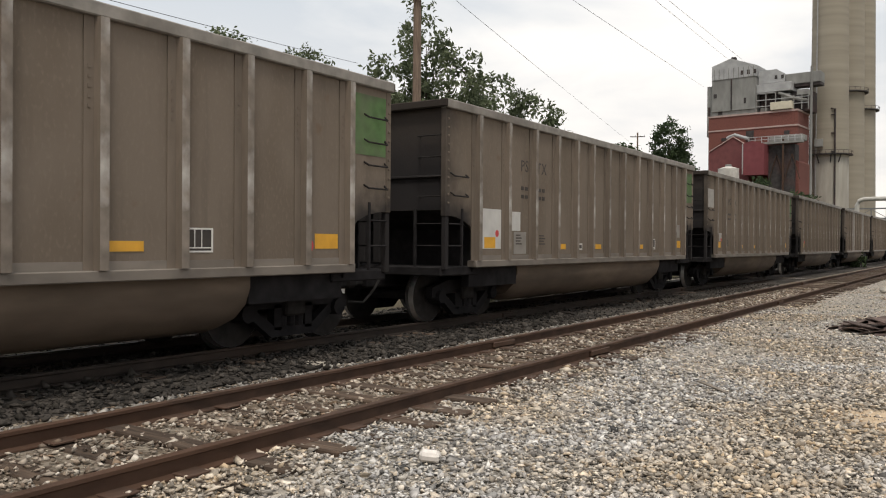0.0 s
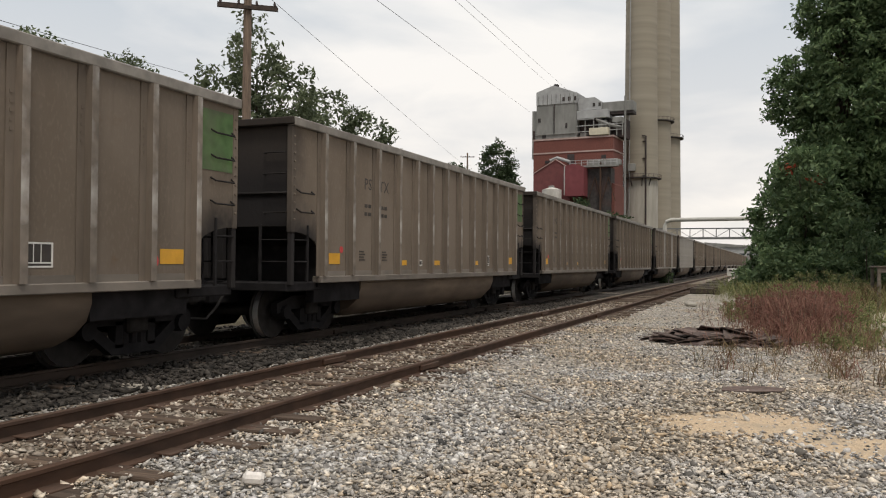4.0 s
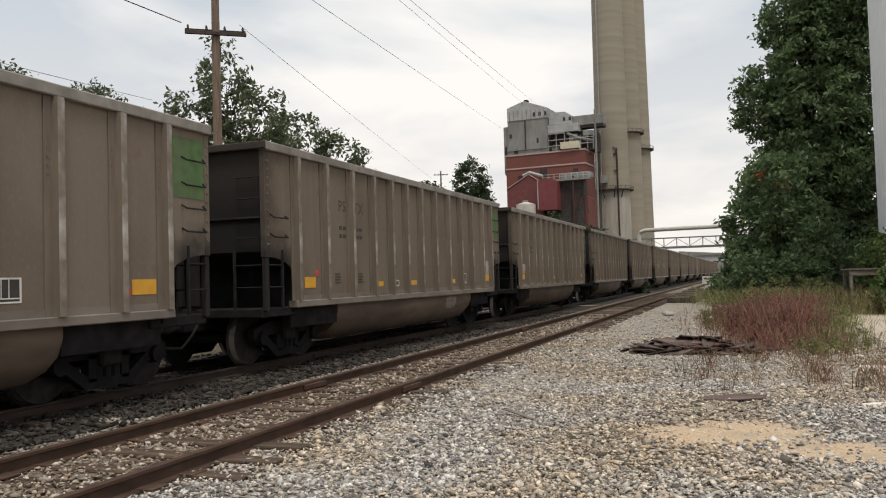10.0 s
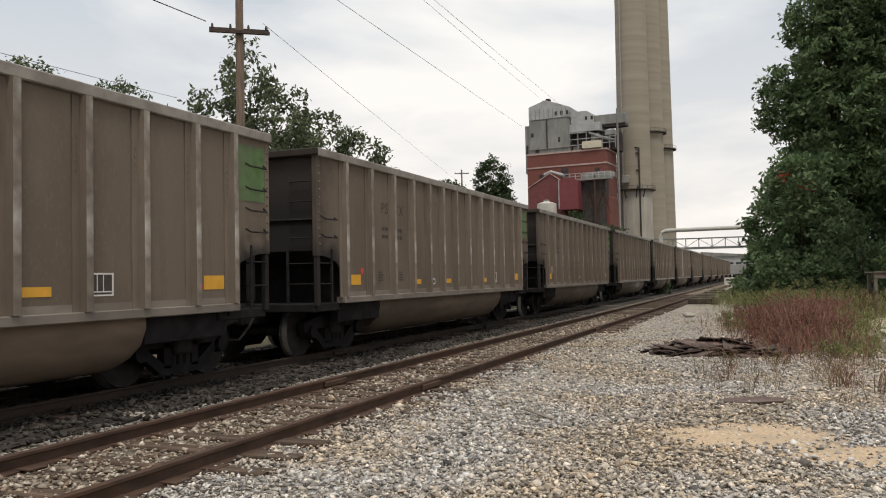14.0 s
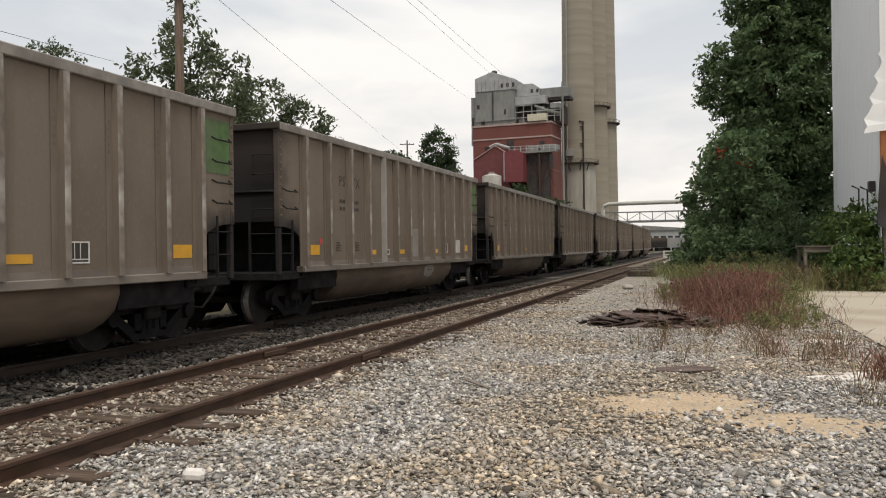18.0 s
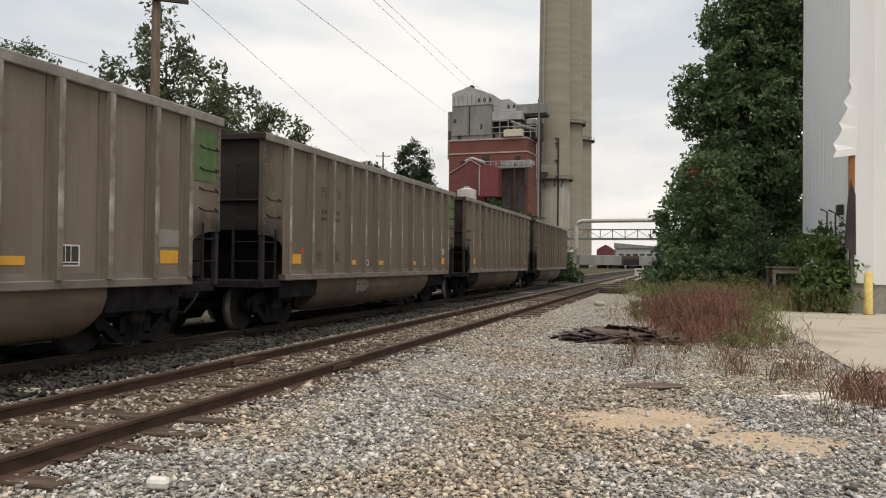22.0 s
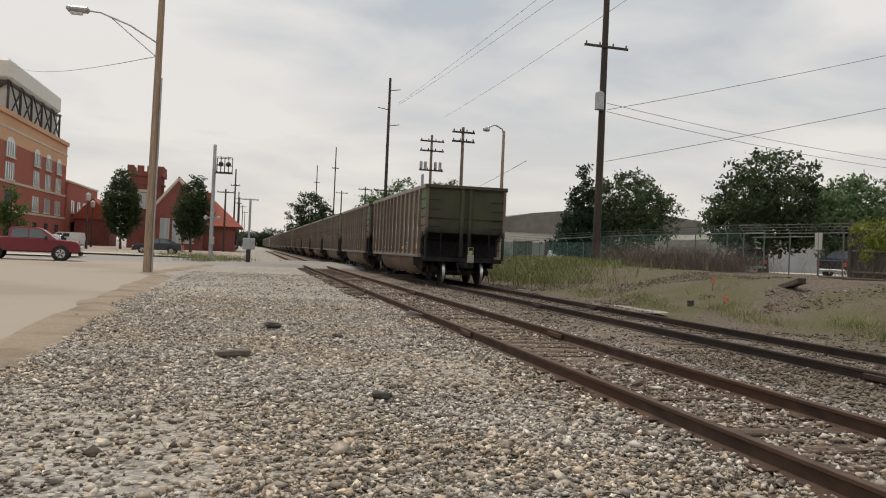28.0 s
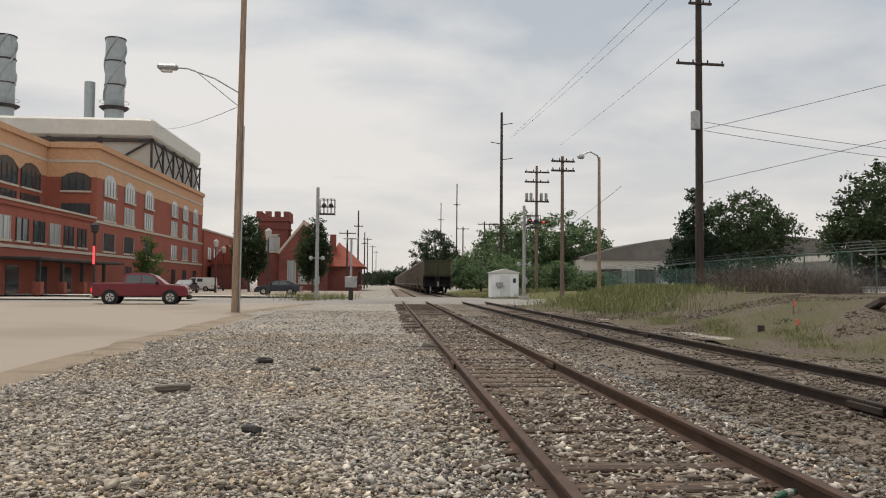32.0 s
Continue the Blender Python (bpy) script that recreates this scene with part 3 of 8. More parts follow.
            lad = Form().box(x - 0.42 * sx - 0.02, x - 0.42 * sx + 0.02, y - 0.02, y + 0.02, 1.0, 1.98)
            for z in (1.35, 1.72):
                lad.tube([(x - 0.42 * sx, y, z), (x + 0.1 * sx, y, z)], 0.013, 6)
            part("end_ladder", lad, soot_shade, car)
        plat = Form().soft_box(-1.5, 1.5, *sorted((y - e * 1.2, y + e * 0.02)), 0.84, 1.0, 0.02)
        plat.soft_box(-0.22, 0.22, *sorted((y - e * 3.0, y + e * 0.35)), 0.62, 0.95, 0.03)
        part("end_platform", plat, soot_shade, car)
        cp = Form().soft_box(-0.11, 0.11, *sorted((y + e * 0.3, y + e * 0.62)), 0.66, 0.88, 0.03)
        cp.soft_box(-0.17, 0.14, *sorted((y + e * 0.52, y + e * 0.765)), 0.62, 0.93, 0.05)
        part("coupler", cp, dark_steel, car)
        if near:
            part("brake_hose", Form().tube([(0.3, y + e * 0.1, 0.8), (0.32, y + e * 0.3, 0.6), (0.25, y + e * 0.5, 0.38), (0.1, y + e * 0.72, 0.4)], 0.025, 6), dark_steel, car)
    # the tub between the trucks
    tub = Form()
    ring = [(-1.5, SILL - 0.06), (-1.5, 0.8), (-1.42, 0.55), (-1.22, 0.34), (-0.95, 0.26), (0.95, 0.26), (1.22, 0.34), (1.42, 0.55), (1.5, 0.8), (1.5, SILL - 0.06)]
    ends = [(-4.15, 0.86), (-3.85, 1.0), (3.85, 1.0), (4.15, 0.86)]
    for y, k in ends:
        tub.v += [(x * (1 if k == 1.0 else 0.985), y, SILL - 0.06 + (z - SILL + 0.06) * k) for x, z in ring]
    n = len(ring)
    for j in range(3):
        tub.f += [(j * n + i, j * n + i + 1, (j + 1) * n + i + 1, (j + 1) * n + i) for i in range(n - 1)]
    tub.f += [tuple(range(n)), tuple(range(4 * n - 1, 3 * n - 1, -1))]
    part("tub", tub, car_tub, car, "dirty brown rounded belly tub", smooth=True)
    part("floor", Form().box(-SIDE + 0.12, SIDE - 0.12, -4.7, 4.7, SILL - 0.09, SILL - 0.05), soot_shade, car)
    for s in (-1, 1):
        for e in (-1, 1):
            part("bolster_plate", Form().box(*sorted((s * 1.3, s * 1.45)), *sorted((e * 4.15, e * 5.9)), 0.62, SILL - 0.1), soot_shade, car)
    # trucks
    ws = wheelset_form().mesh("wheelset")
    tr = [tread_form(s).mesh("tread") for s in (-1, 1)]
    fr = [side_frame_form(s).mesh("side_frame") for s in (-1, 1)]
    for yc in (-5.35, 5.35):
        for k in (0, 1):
            part("side_frame", fr[k], soot_shade, car, m=pose(0, yc, 0))
        part("bolster", Form().soft_box(-1.12, 1.12, -0.2, 0.2, 0.38, 0.72, 0.03), dark_steel, car, m=pose(0, yc, 0))
        for dy in (-0.89, 0.89):
            w = part("wheelset", ws, dark_steel, car, "steel wheels on an axle", pose(0, yc + dy, 0.458), smooth=False)
            for k in (0, 1):
                part("tread", tr[k], bright_steel, w, "polished wheel tread")
    # markings on the side that shows
    for s in (1,) if near else ():

        def mark(name, y, z, w, h, material, label=""):
            return part(name, Form().box(*sorted((s * SIDE, s * (SIDE + 0.006))), y - w / 2, y + w / 2, z, z + h), material, car, label)

        mark("reflector", -5.4, 1.31, 0.40, 0.20, yellow_mark, "yellow reflective square")
        mark("reflector", -2.42, 1.285, 0.46, 0.11, yellow_mark)
        mark("reflector", -0.49, 1.285, 0.46, 0.11, yellow_mark)
        mark("reflector", 2.29, 1.285, 0.48, 0.11, yellow_mark)
        mark("reflector", 5.43, 1.31, 0.46, 0.20, yellow_mark, "yellow reflective square")
        part("red_dot", Form().tube([(SIDE, -5.14, 1.58), (SIDE + 0.006, -5.14, 1.58)], 0.065, 14), red_mark, car)
        part("red_dot", Form().tube([(SIDE, 5.09, 1.35), (SIDE + 0.006, 5.09, 1.35)], 0.085, 14), red_mark, car)
        mark("label_plate", -1.47, 1.27, 0.28, 0.14, white_mark, "small white stencilled label")
        mark("label_print", -1.47, 1.30, 0.20, 0.08, black_mark).location.x += 0.003
        fr2 = Form()
        a, b = sorted((s * SIDE, s * (SIDE + 0.006)))
        for y0, y1, z0, z1 in ((3.05, 3.075, 1.27, 1.55), (3.445, 3.47, 1.27, 1.55), (3.075, 3.445, 1.27, 1.29), (3.075, 3.445, 1.53, 1.55), (3.2, 3.212, 1.33, 1.53), (3.3, 3.312, 1.33, 1.53), (3.075, 3.445, 1.315, 1.33)):
            fr2.box(a, b, y0, y1, z0, z1)
        part("stencil_ground", Form().box(SIDE, SIDE + 0.003, 3.06, 3.46, 1.28, 1.54), black_mark, car, "dark ground of the stencil box")
        tagged(part("inspection_stencil", fr2, white_mark, car, "white framed stencil box"), kind="stuff")
        # number rows, one bar for each figure
        let = Form()
        for y in (-4.15, -3.99, -3.42, -3.26):
            for z in (2.27, 2.43):
                let.box(a, b, y - 0.055, y + 0.055, z, z + 0.07)
        tagged(part("number_row", let, black_mark, car, "faded black number reduced to bars"), kind="stuff")
        for y, word in ((-4.07, "PS"), (-3.34, "TX")):
            part("lettering", letters(word, 0.32, 0.004), black_mark, car, "faded black stencilled letters", pose(SIDE + 0.001, y, 2.79, 90, 0, 90))
        small = Form()
        for k in range(4):
            for y in (-4.3, -3.3):
                small.box(a, b, y - 0.12, y + 0.12 - 0.05 * (k % 2), 1.38 + k * 0.055, 1.405 + k * 0.055)
        tagged(part("data_stencil", small, black_mark, car), kind="stuff")
    return car


CARS = [build_car()]
FAR_CAR = build_car(False)


# ---- plants ----
bark = mat("rough_grey_bark", (0.085, 0.065, 0.05), 0.95, 0, 0.35, 8, 1.5, None, 0.7, (2, 2, 0.5))
leaf_dark = island_mat("dark_green_leaves", [(0.06, 0.098, 0.050), (0.095, 0.15, 0.07), (0.13, 0.19, 0.088), (0.185, 0.245, 0.12)], 0.6, leaf=True)
leaf_mid = island_mat("mid_green_leaves", [(0.05, 0.09, 0.03), (0.085, 0.14, 0.042), (0.125, 0.185, 0.055), (0.17, 0.22, 0.075)], 0.6, leaf=True)
leaf_far = island_mat("hazy_grey_green_leaves", [(0.025, 0.04, 0.022), (0.04, 0.062, 0.032), (0.06, 0.085, 0.045)], 0.7, leaf=True)
leaf_deep = island_mat("deep_green_leaves", [(0.03, 0.048, 0.024), (0.05, 0.075, 0.034), (0.075, 0.105, 0.048), (0.04, 0.062, 0.03)], 0.7, leaf=True)
leaf_pine = island_mat("blue_green_needles", [(0.014, 0.03, 0.018), (0.024, 0.045, 0.024), (0.035, 0.06, 0.03)], 0.7, leaf=True)


leaf_grey = island_mat("grey_green_leaves", [(0.075, 0.095, 0.055), (0.115, 0.14, 0.08), (0.16, 0.185, 0.11)], 0.7, leaf=True)


def leaves(rng, lobes, count, size):
    """Leaf blades spread through lobes (x, y, z, rx, rz, weight), thicker towards their skins and gathered in tufts."""
    n = len(lobes)
    w = np.array([l[5] if len(l) > 5 else l[3] * l[3] * l[4] for l in lobes], float)
    tufts = max(12, count // 26)
    pick = rng.choice(n, tufts, p=w / w.sum())
    L = np.array([l[:5] for l in lobes], float)[pick]
    d = rng.normal(size=(tufts, 3))
    d /= np.linalg.norm(d, axis=1, keepdims=True)
    rad = rng.uniform(0.30, 1.0, (tufts, 1)) ** 0.35 * (1 + 0.09 * rng.normal(size=(tufts, 1)))
    c = L[:, :3] + d * rad * L[:, [3, 3, 4]]
    k = rng.integers(0, tufts, count)
    p = c[k] + rng.normal(size=(count, 3)) * size * np.array([1.5, 1.5, 1.0])
    a = rng.normal(size=(count, 3))
    a /= np.linalg.norm(a, axis=1, keepdims=True)
    b = np.cross(a, rng.normal(size=(count, 3)) + np.array([0, 0, 0.8]))
    b /= np.linalg.norm(b, axis=1, keepdims=True) + 1e-6
    s = size * rng.uniform(0.6, 1.3, (count, 1))
    nrm = np.cross(a, b)
    v = np.stack([p - a * s, p + b * s * 0.45 - nrm * s * 0.12, p + a * s, p - b * s * 0.45 - nrm * s * 0.12], 1).reshape(-1, 3)
    return v


def quads_mesh(name, v, material):
    me = bpy.data.meshes.new(name)
    n = len(v) // 4
    me.vertices.add(len(v))
    me.vertices.foreach_set("co", v.astype(np.float32).ravel())
    me.loops.add(len(v))
    me.loops.foreach_set("vertex_index", np.arange(len(v), dtype=np.int32))
    me.polygons.add(n)
    me.polygons.foreach_set("loop_start", np.arange(n, dtype=np.int32) * 4)
    me.update(calc_edges=True)
    me.materials.append(material)
    return me


TREES = 0


def tree(x, y, height, lobes, count, size, label, material=None, trunk=0.22, z=0.0, name="tree", lean=0.0, group=""):
    """lobes in metres about the foot: (dx, dy, z, rx, rz)."""
    global TREES
    TREES += 1
    rng = np.random.default_rng(TREES * 17 + 3)
    t = thing(name, label, "tree" if name == "tree" else name.split("_")[-1], pose(x, y, z), group)
    if trunk:
        f = Form()
        low = min(l[2] for l in lobes)
        f.tube([(0, 0, -0.1), (0.05, 0.02, height * 0.12), (lean * 0.5, 0.05, height * 0.4), (lean, 0, height * 0.78)], [trunk * 1.25, trunk, trunk * 0.7, trunk * 0.2], 9)
        part("trunk", f, bark, t, smooth=True)
        for k, l in enumerate(lobes):
            b = Form()
            z0 = min(max(l[2] * 0.5, height * 0.15), height * 0.6)
            q = Vector((lean * z0 / height, 0, z0))
            e = Vector(l[:3])
            mid = (q + e) / 2 + Vector((0, 0, 0.12 * (e - q).length))
            b.tube([q, mid, e], [trunk * 0.45, trunk * 0.3, trunk * 0.08], 6)
            for j in range(3):
                d = Vector(np.clip(rng.normal(size=3), -1, 1)) * l[3] * 0.5
                b.tube([mid * 0.4 + e * 0.6, e + d], [trunk * 0.16, trunk * 0.04], 5)
            part("limb", b, bark, t)
    part("crown", quads_mesh("crown", leaves(rng, lobes, count, size), material or leaf_mid), None, t)
    return t


def blades(rng, pts, h, w, spread_, heads=0.0):
    """Thin upright stalks at pts, each a bent strip of two quads; heads widens the top like a seed head."""
    n = len(pts)
    hh = h * rng.uniform(0.45, 1.15, (n, 1))
    ang = rng.uniform(0, 2 * np.pi, n)
    side = np.stack([np.cos(ang), np.sin(ang), 0 * ang], 1)
    tilt = rng.normal(size=(n, 3)) * np.array([1, 1, 0]) * spread_
    up = np.array([0, 0, 1.0])
    m = pts + up * hh * 0.55 + tilt * hh * 0.35
    e = pts + up * hh + tilt * hh
    ww = w * rng.uniform(0.6, 1.3, (n, 1))
    q1 = np.stack([pts - side * ww, pts + side * ww, m + side * ww * 0.8, m - side * ww * 0.8], 1)
    tip = ww * (0.25 + heads)
    q2 = np.stack([m - side * ww * 0.8, m + side * ww * 0.8, e + side * tip, e - side * tip], 1)
    return np.concatenate([q1, q2]).reshape(-1, 3)


# ---- things up the line ----
concrete = mat("weathered_chimney_concrete", (0.285, 0.255, 0.205), 0.9, 0, 0.13, 0.55, 0.09, (0.225, 0.20, 0.16), 0.05, (0.03, 0.03, 0.8))
concrete_pale = mat("pale_chimney_base_concrete", (0.37, 0.35, 0.31), 0.9, 0, 0.15, 0.6, 0.12, (0.28, 0.255, 0.215), 0.05, (1.5, 1.5, 0.25))
brick_red = mat("red_plant_brickwork", (0.165, 0.062, 0.05), 0.9, 0, 0.18, 2.5, 0.12, (0.125, 0.048, 0.04), 0.15)
clad_red = mat("dark_red_cladding", (0.145, 0.045, 0.045), 0.7, 0, 0.12, 0.6, 0.15, (0.12, 0.03, 0.035), 0.1)
plant_grey = mat("grey_plant_concrete", (0.235, 0.235, 0.225), 0.85, 0, 0.2, 0.5, 0.12, (0.15, 0.148, 0.14), 0.08, (1, 1, 0.35))
plant_pale = mat("pale_plant_cladding", (0.36, 0.365, 0.37), 0.8, 0, 0.14, 0.5, 0.12, (0.26, 0.262, 0.265), 0.1)
plant_dark = mat("dark_plant_steel", (0.045, 0.04, 0.04), 0.8, 0.1, 0.35, 1.0, 0.2, (0.09, 0.05, 0.045), 0.2)
band_pink = mat("pinkish_stone_band", (0.40, 0.30, 0.275), 0.85, 0, 0.12, 1, 0.2, None, 0.05)
clad_bright = mat("red_bin_cladding", (0.175, 0.043, 0.05), 0.7, 0, 0.12, 0.6, 0.15, (0.15, 0.035, 0.042), 0.08)
tank_white = mat("dirty_white_tank_paint", (0.50, 0.48, 0.45), 0.7, 0, 0.12, 1, 0.2, (0.38, 0.34, 0.30), 0.05)
cream = mat("cream_panel_paint", (0.55, 0.51, 0.40), 0.7, 0, 0.08, 1.0, 0.2, None, 0.05)
white_pipe = mat("white_pipe_lagging", (0.42, 0.41, 0.38), 0.55, 0.1, 0.1, 1.5, 0.2, (0.45, 0.42, 0.37), 0.08)
steel_grey = mat("galvanised_steel", (0.36, 0.36, 0.355), 0.5, 0.5, 0.14, 5, 0.6, (0.27, 0.26, 0.25), 0.08)
white_clad = mat("white_sheet_metal_wall", (0.80, 0.81, 0.82), 0.5, 0.0, 0.04, 1.2, 0.25, (0.70, 0.71, 0.72), 0.06, (1, 1, 0.2))
block_wall = mat("grey_concrete_block", (0.30, 0.285, 0.26), 0.95, 0, 0.15, 8, 0.6, None, 0.3)
timber = mat("weathered_pole_timber", (0.17, 0.125, 0.095), 0.9, 0, 0.3, 6, 0.6, (0.11, 0.075, 0.055), 0.4, (4, 4, 0.3))
timber_dark = mat("creosoted_pole_timber", (0.05, 0.038, 0.032), 0.9, 0, 0.3, 6, 0.6, (0.10, 0.065, 0.05), 0.4, (4, 4, 0.3))
wire_mat = mat("dark_cable", (0.045, 0.045, 0.05), 0.6, 0, 0.1, 5, 1, None, 0)
pad_mat = ground_mat("pale_concrete_pad", [(0.40, 0.35, 0.28), (0.45, 0.40, 0.325), (0.42, 0.37, 0.30)], 45, bump=0.1, patch=0.35, patch_color=(0.34, 0.29, 0.225))
old_wood = mat("silvered_old_wood", (0.17, 0.145, 0.12), 0.9, 0, 0.3, 6, 0.8, (0.11, 0.09, 0.075), 0.4, (1, 1, 5), rand=0.2)
orange_wood = mat("raw_orange_sheathing_wood", (0.33, 0.13, 0.05), 0.85, 0, 0.2, 5, 0.8, (0.24, 0.09, 0.04), 0.3, (5, 5, 0.6))
yellow_paint = mat("yellow_bollard_paint", (0.74, 0.58, 0.19), 0.6, 0, 0.12, 6, 1, (0.5, 0.36, 0.08), 0.1)
glass_dark = mat("dark_window_glass", (0.05, 0.06, 0.065), 0.08, 0, 0.1, 1, 0.4, None, 0, spec=0.8)
# window reflections are put into this pale base colour
glass_pale = mat("pale_reflection_window_glass", (0.36, 0.38, 0.38), 0.15, 0, 0.18, 1.5, 0.5, (0.20, 0.22, 0.225), 0, (6, 6, 0.2), spec=0.8)


def chimney(x, y, height, r0, r1, platforms, label, pale=0.0):
    c = thing("chimney", label, "chimney", pose(x, y, 0), "power station chimneys")
    f = Form()
    n = 18
    zs = spread(pale, height, n)
    rr = [r1 + (r0 - r1) * (1 - z / height) ** 1.4 for z in zs]
    f.tube([(0, 0, z) for z in zs], rr, 40)
    part("shaft", f, concrete, c, smooth=True)
    if pale:
        part("base", Form().tube([(0, 0, 0), (0, 0, pale)], [r0, rr[0] + 0.02], 40), concrete_pale, c, "pale concrete base", smooth=True)
    for z in platforms:
        r = r1 + (r0 - r1) * (1 - z / height) ** 1.4
        g = Form().tube([(0, 0, z), (0, 0, z + 0.35)], r + 1.3, 32)
        pl = part("platform", g, plant_dark, c, "dark ring gallery")
        rl = Form()
        for k in range(24):
            a = 2 * math.pi * k / 24
            rl.box(math.cos(a) * (r + 1.25) - 0.05, math.cos(a) * (r + 1.25) + 0.05, math.sin(a) * (r + 1.25) - 0.05, math.sin(a) * (r + 1.25) + 0.05, z + 0.35, z + 1.4)
        rl.tube([(math.cos(2 * math.pi * k / 24) * (r + 1.25), math.sin(2 * math.pi * k / 24) * (r + 1.25), z + 1.4) for k in range(25)], 0.06, 5)
        part("railing", rl, plant_dark, pl)
    # a ladder line up the shaft
    part("ladder", Form().tube([(-r0 * 0.55, -r0 * 0.84 - 0.4, 1), (-r1 * 0.55, -r1 * 0.84 - 0.4, height)], 0.22, 5), steel_grey, c)
    return c


cx, cy = north(-8.35, 300)
chimney(cx, cy, 187, 6.1, 5.0, (31.3,), "tall tan concrete power station chimney with a pale base", 30.4)
c1 = [o for o in bpy.data.objects if o.name.startswith("chimney")][0]
part("vent_pipe", Form().tube([(2.6, -5.9, 4), (2.5, -5.7, 46), (1.2, -5.8, 46.2)], 0.28, 6), plant_dark, c1, "dark vent pipe up the shaft")
part("downcomer", Form().tube([(-5.4, -3.6, 0), (-5.2, -3.5, 58)], 0.33, 6), plant_dark, c1)
for z in (32, 38, 44):
    part("bracket", Form().box(1.4, 2.7, -6.1, -5.3, z, z + 0.3), plant_dark, c1)
part("instrument_box", Form().soft_box(-3.6, -1.0, -6.6, -5.0, 33.8, 36.4, 0.1), plant_grey, c1)
for x in (-2.2, 1.2, 3.6):
    part("brace", Form().tube([(x * 1.25, -6.6, 31.3), (x, -5.6, 28.6)], 0.2, 5), plant_dark, c1)
cx, cy = north(-7.4, 318)
chimney(cx, cy, 187, 6.0, 4.9, (54.3,), "tall tan concrete power station chimney behind another")
cx, cy = north(-6.72, 338)
c2 = bpy.data.objects["chimney.001"]
part("opening", Form().box(-4.6, -3.9, -4.6, -3.4, 58, 62), plant_dark, c2)
chimney(cx, cy, 187, 6.0, 4.8, (50.8,), "tall tan concrete power station chimney, with a dark ring gallery")


def power_station():
    """Local frame: x to the right along the front, y away, origin at the front's left foot."""
    ps = thing("power_station", "old power station with red brick base and grey upper boiler house", "power station", pose(*north(-16.0, 290), 0, 0, 0, -5))
    part("brick_wall", Form().box(2, 30.4, 0, 13, 0, 44.2), brick_red, ps, "red brick wall")
    for z, h in ((39.3, 0.5), (44.0, 0.55)):
        part("string_course", Form().box(1.85, 30.6, -0.2, 13.1, z, z + h), band_pink, ps, "pale pink stone band")
    part("boiler_house", Form().box(2.8, 17.1, 0.6, 18, 44.5, 56.6), plant_grey, ps, "stained grey concrete boiler house")
    part("stair_tower", Form().box(0.7, 2.8, 2, 12, 38, 55), plant_grey, ps)
    part("ledge", Form().box(2.6, 17.3, 0.2, 0.6, 46.0, 46.4), plant_grey, ps)
    hd = Form().prism([(2.8, 56.6), (17.3, 56.6), (17.6, 60), (9.1, 63.2), (2.8, 61.2)], 0.4, 17)
    part("head_house", hd, plant_pale, ps, "pale clad roof house")
    for k in range(9):
        part("cladding_seam", Form().box(3.6 + 1.6 * k, 3.75 + 1.6 * k, 0.28, 0.4, 56.6, 60.0), plant_grey, ps)
    part("head_vent", Form().soft_box(8.3, 9.6, 3, 5, 62.6, 64.2, 0.1), plant_dark, ps)
    for x in (12.4, 14.4, 16.4):
        part("opening", Form().box(x, x + 0.9, 0.3, 0.5, 57.4, 58.8), plant_dark, ps)
    part("centre_pipe", Form().tube([(9.4, 0.3, 46), (9.4, 0.3, 56.4)], 0.22, 6), plant_dark, ps)
    for x, z, w, h in ((1.0, 45.0, 0.8, 3.0), (5.0, 44.9, 1.4, 1.6), (3.4, 50.6, 1.0, 1.4), (13.4, 48.0, 0.7, 1.8)):
        part("opening", Form().box(x, x + w, 0.5 if x > 2 else 1.9, 0.8 if x > 2 else 2.1, z, z + h), plant_dark, ps)
    # conveyor galleries at the top
    part("conveyor_gallery", Form().prism([(17.3, 54.2), (25.4, 54.2), (25.4, 56.8), (23.0, 58.4), (17.3, 58.4)], 3, 12), plant_pale, ps)
    part("conveyor_gallery", Form().soft_box(25.4, 36, 4, 9, 53.2, 56.6, 0.15), plant_grey, ps)
    part("gallery_underside", Form().box(25.5, 36, 4.3, 8.7, 52.3, 53.2), plant_dark, ps)
    part("transfer_house", Form().soft_box(17.1, 28, 1.5, 11, 51.0, 53.8, 0.1), plant_pale, ps)
    for x in (22.4, 24.4):
        part("opening", Form().box(x, x + 0.8, 2.9, 3.1, 55.2, 56.4), plant_dark, ps)
    # open steelwork bay over the brick
    part("boiler_bay", Form().box(17.1, 32.8, 5, 13, 44.5, 51.0), plant_dark, ps, "dark open boiler bay")
    for x in (17.3, 20.2, 23.2, 26.0, 28.8, 31.2, 33.2):
        part("column", Form().box(x - 0.14, x + 0.14, 1.2, 1.5, 44.5, 50.9 if x < 24 else 49.2), plant_grey, ps)
    for z, x1 in ((46.4, 33.2), (48.4, 33.2), (50.6, 23.4)):
        part("beam", Form().box(17.2, x1, 1.15, 1.45, z, z + 0.22), plant_pale, ps)
    for x0, x1, z0, z1, mt in ((24.6, 27.4, 47.4, 50.2, plant_grey), (28.2, 30.6, 47.0, 49.0, plant_dark), (29.4, 32.8, 49.2, 51.0, plant_grey), (18.2, 20.4, 44.6, 46.2, plant_grey)):
        part("plant_unit", Form().soft_box(x0, x1, 2.2, 4.8, z0, z1, 0.1), mt, ps)
    part("duct", Form().tube([(24.0, 2.0, 50.5), (29.0, 2.0, 48.2), (33.0, 2.4, 47.2)], 0.5, 8), plant_grey, ps)
    part("cream_panel", Form().soft_box(22.2, 28.8, -0.8, 1.1, 44.8, 47.2, 0.08), cream, ps, "cream clad bay")
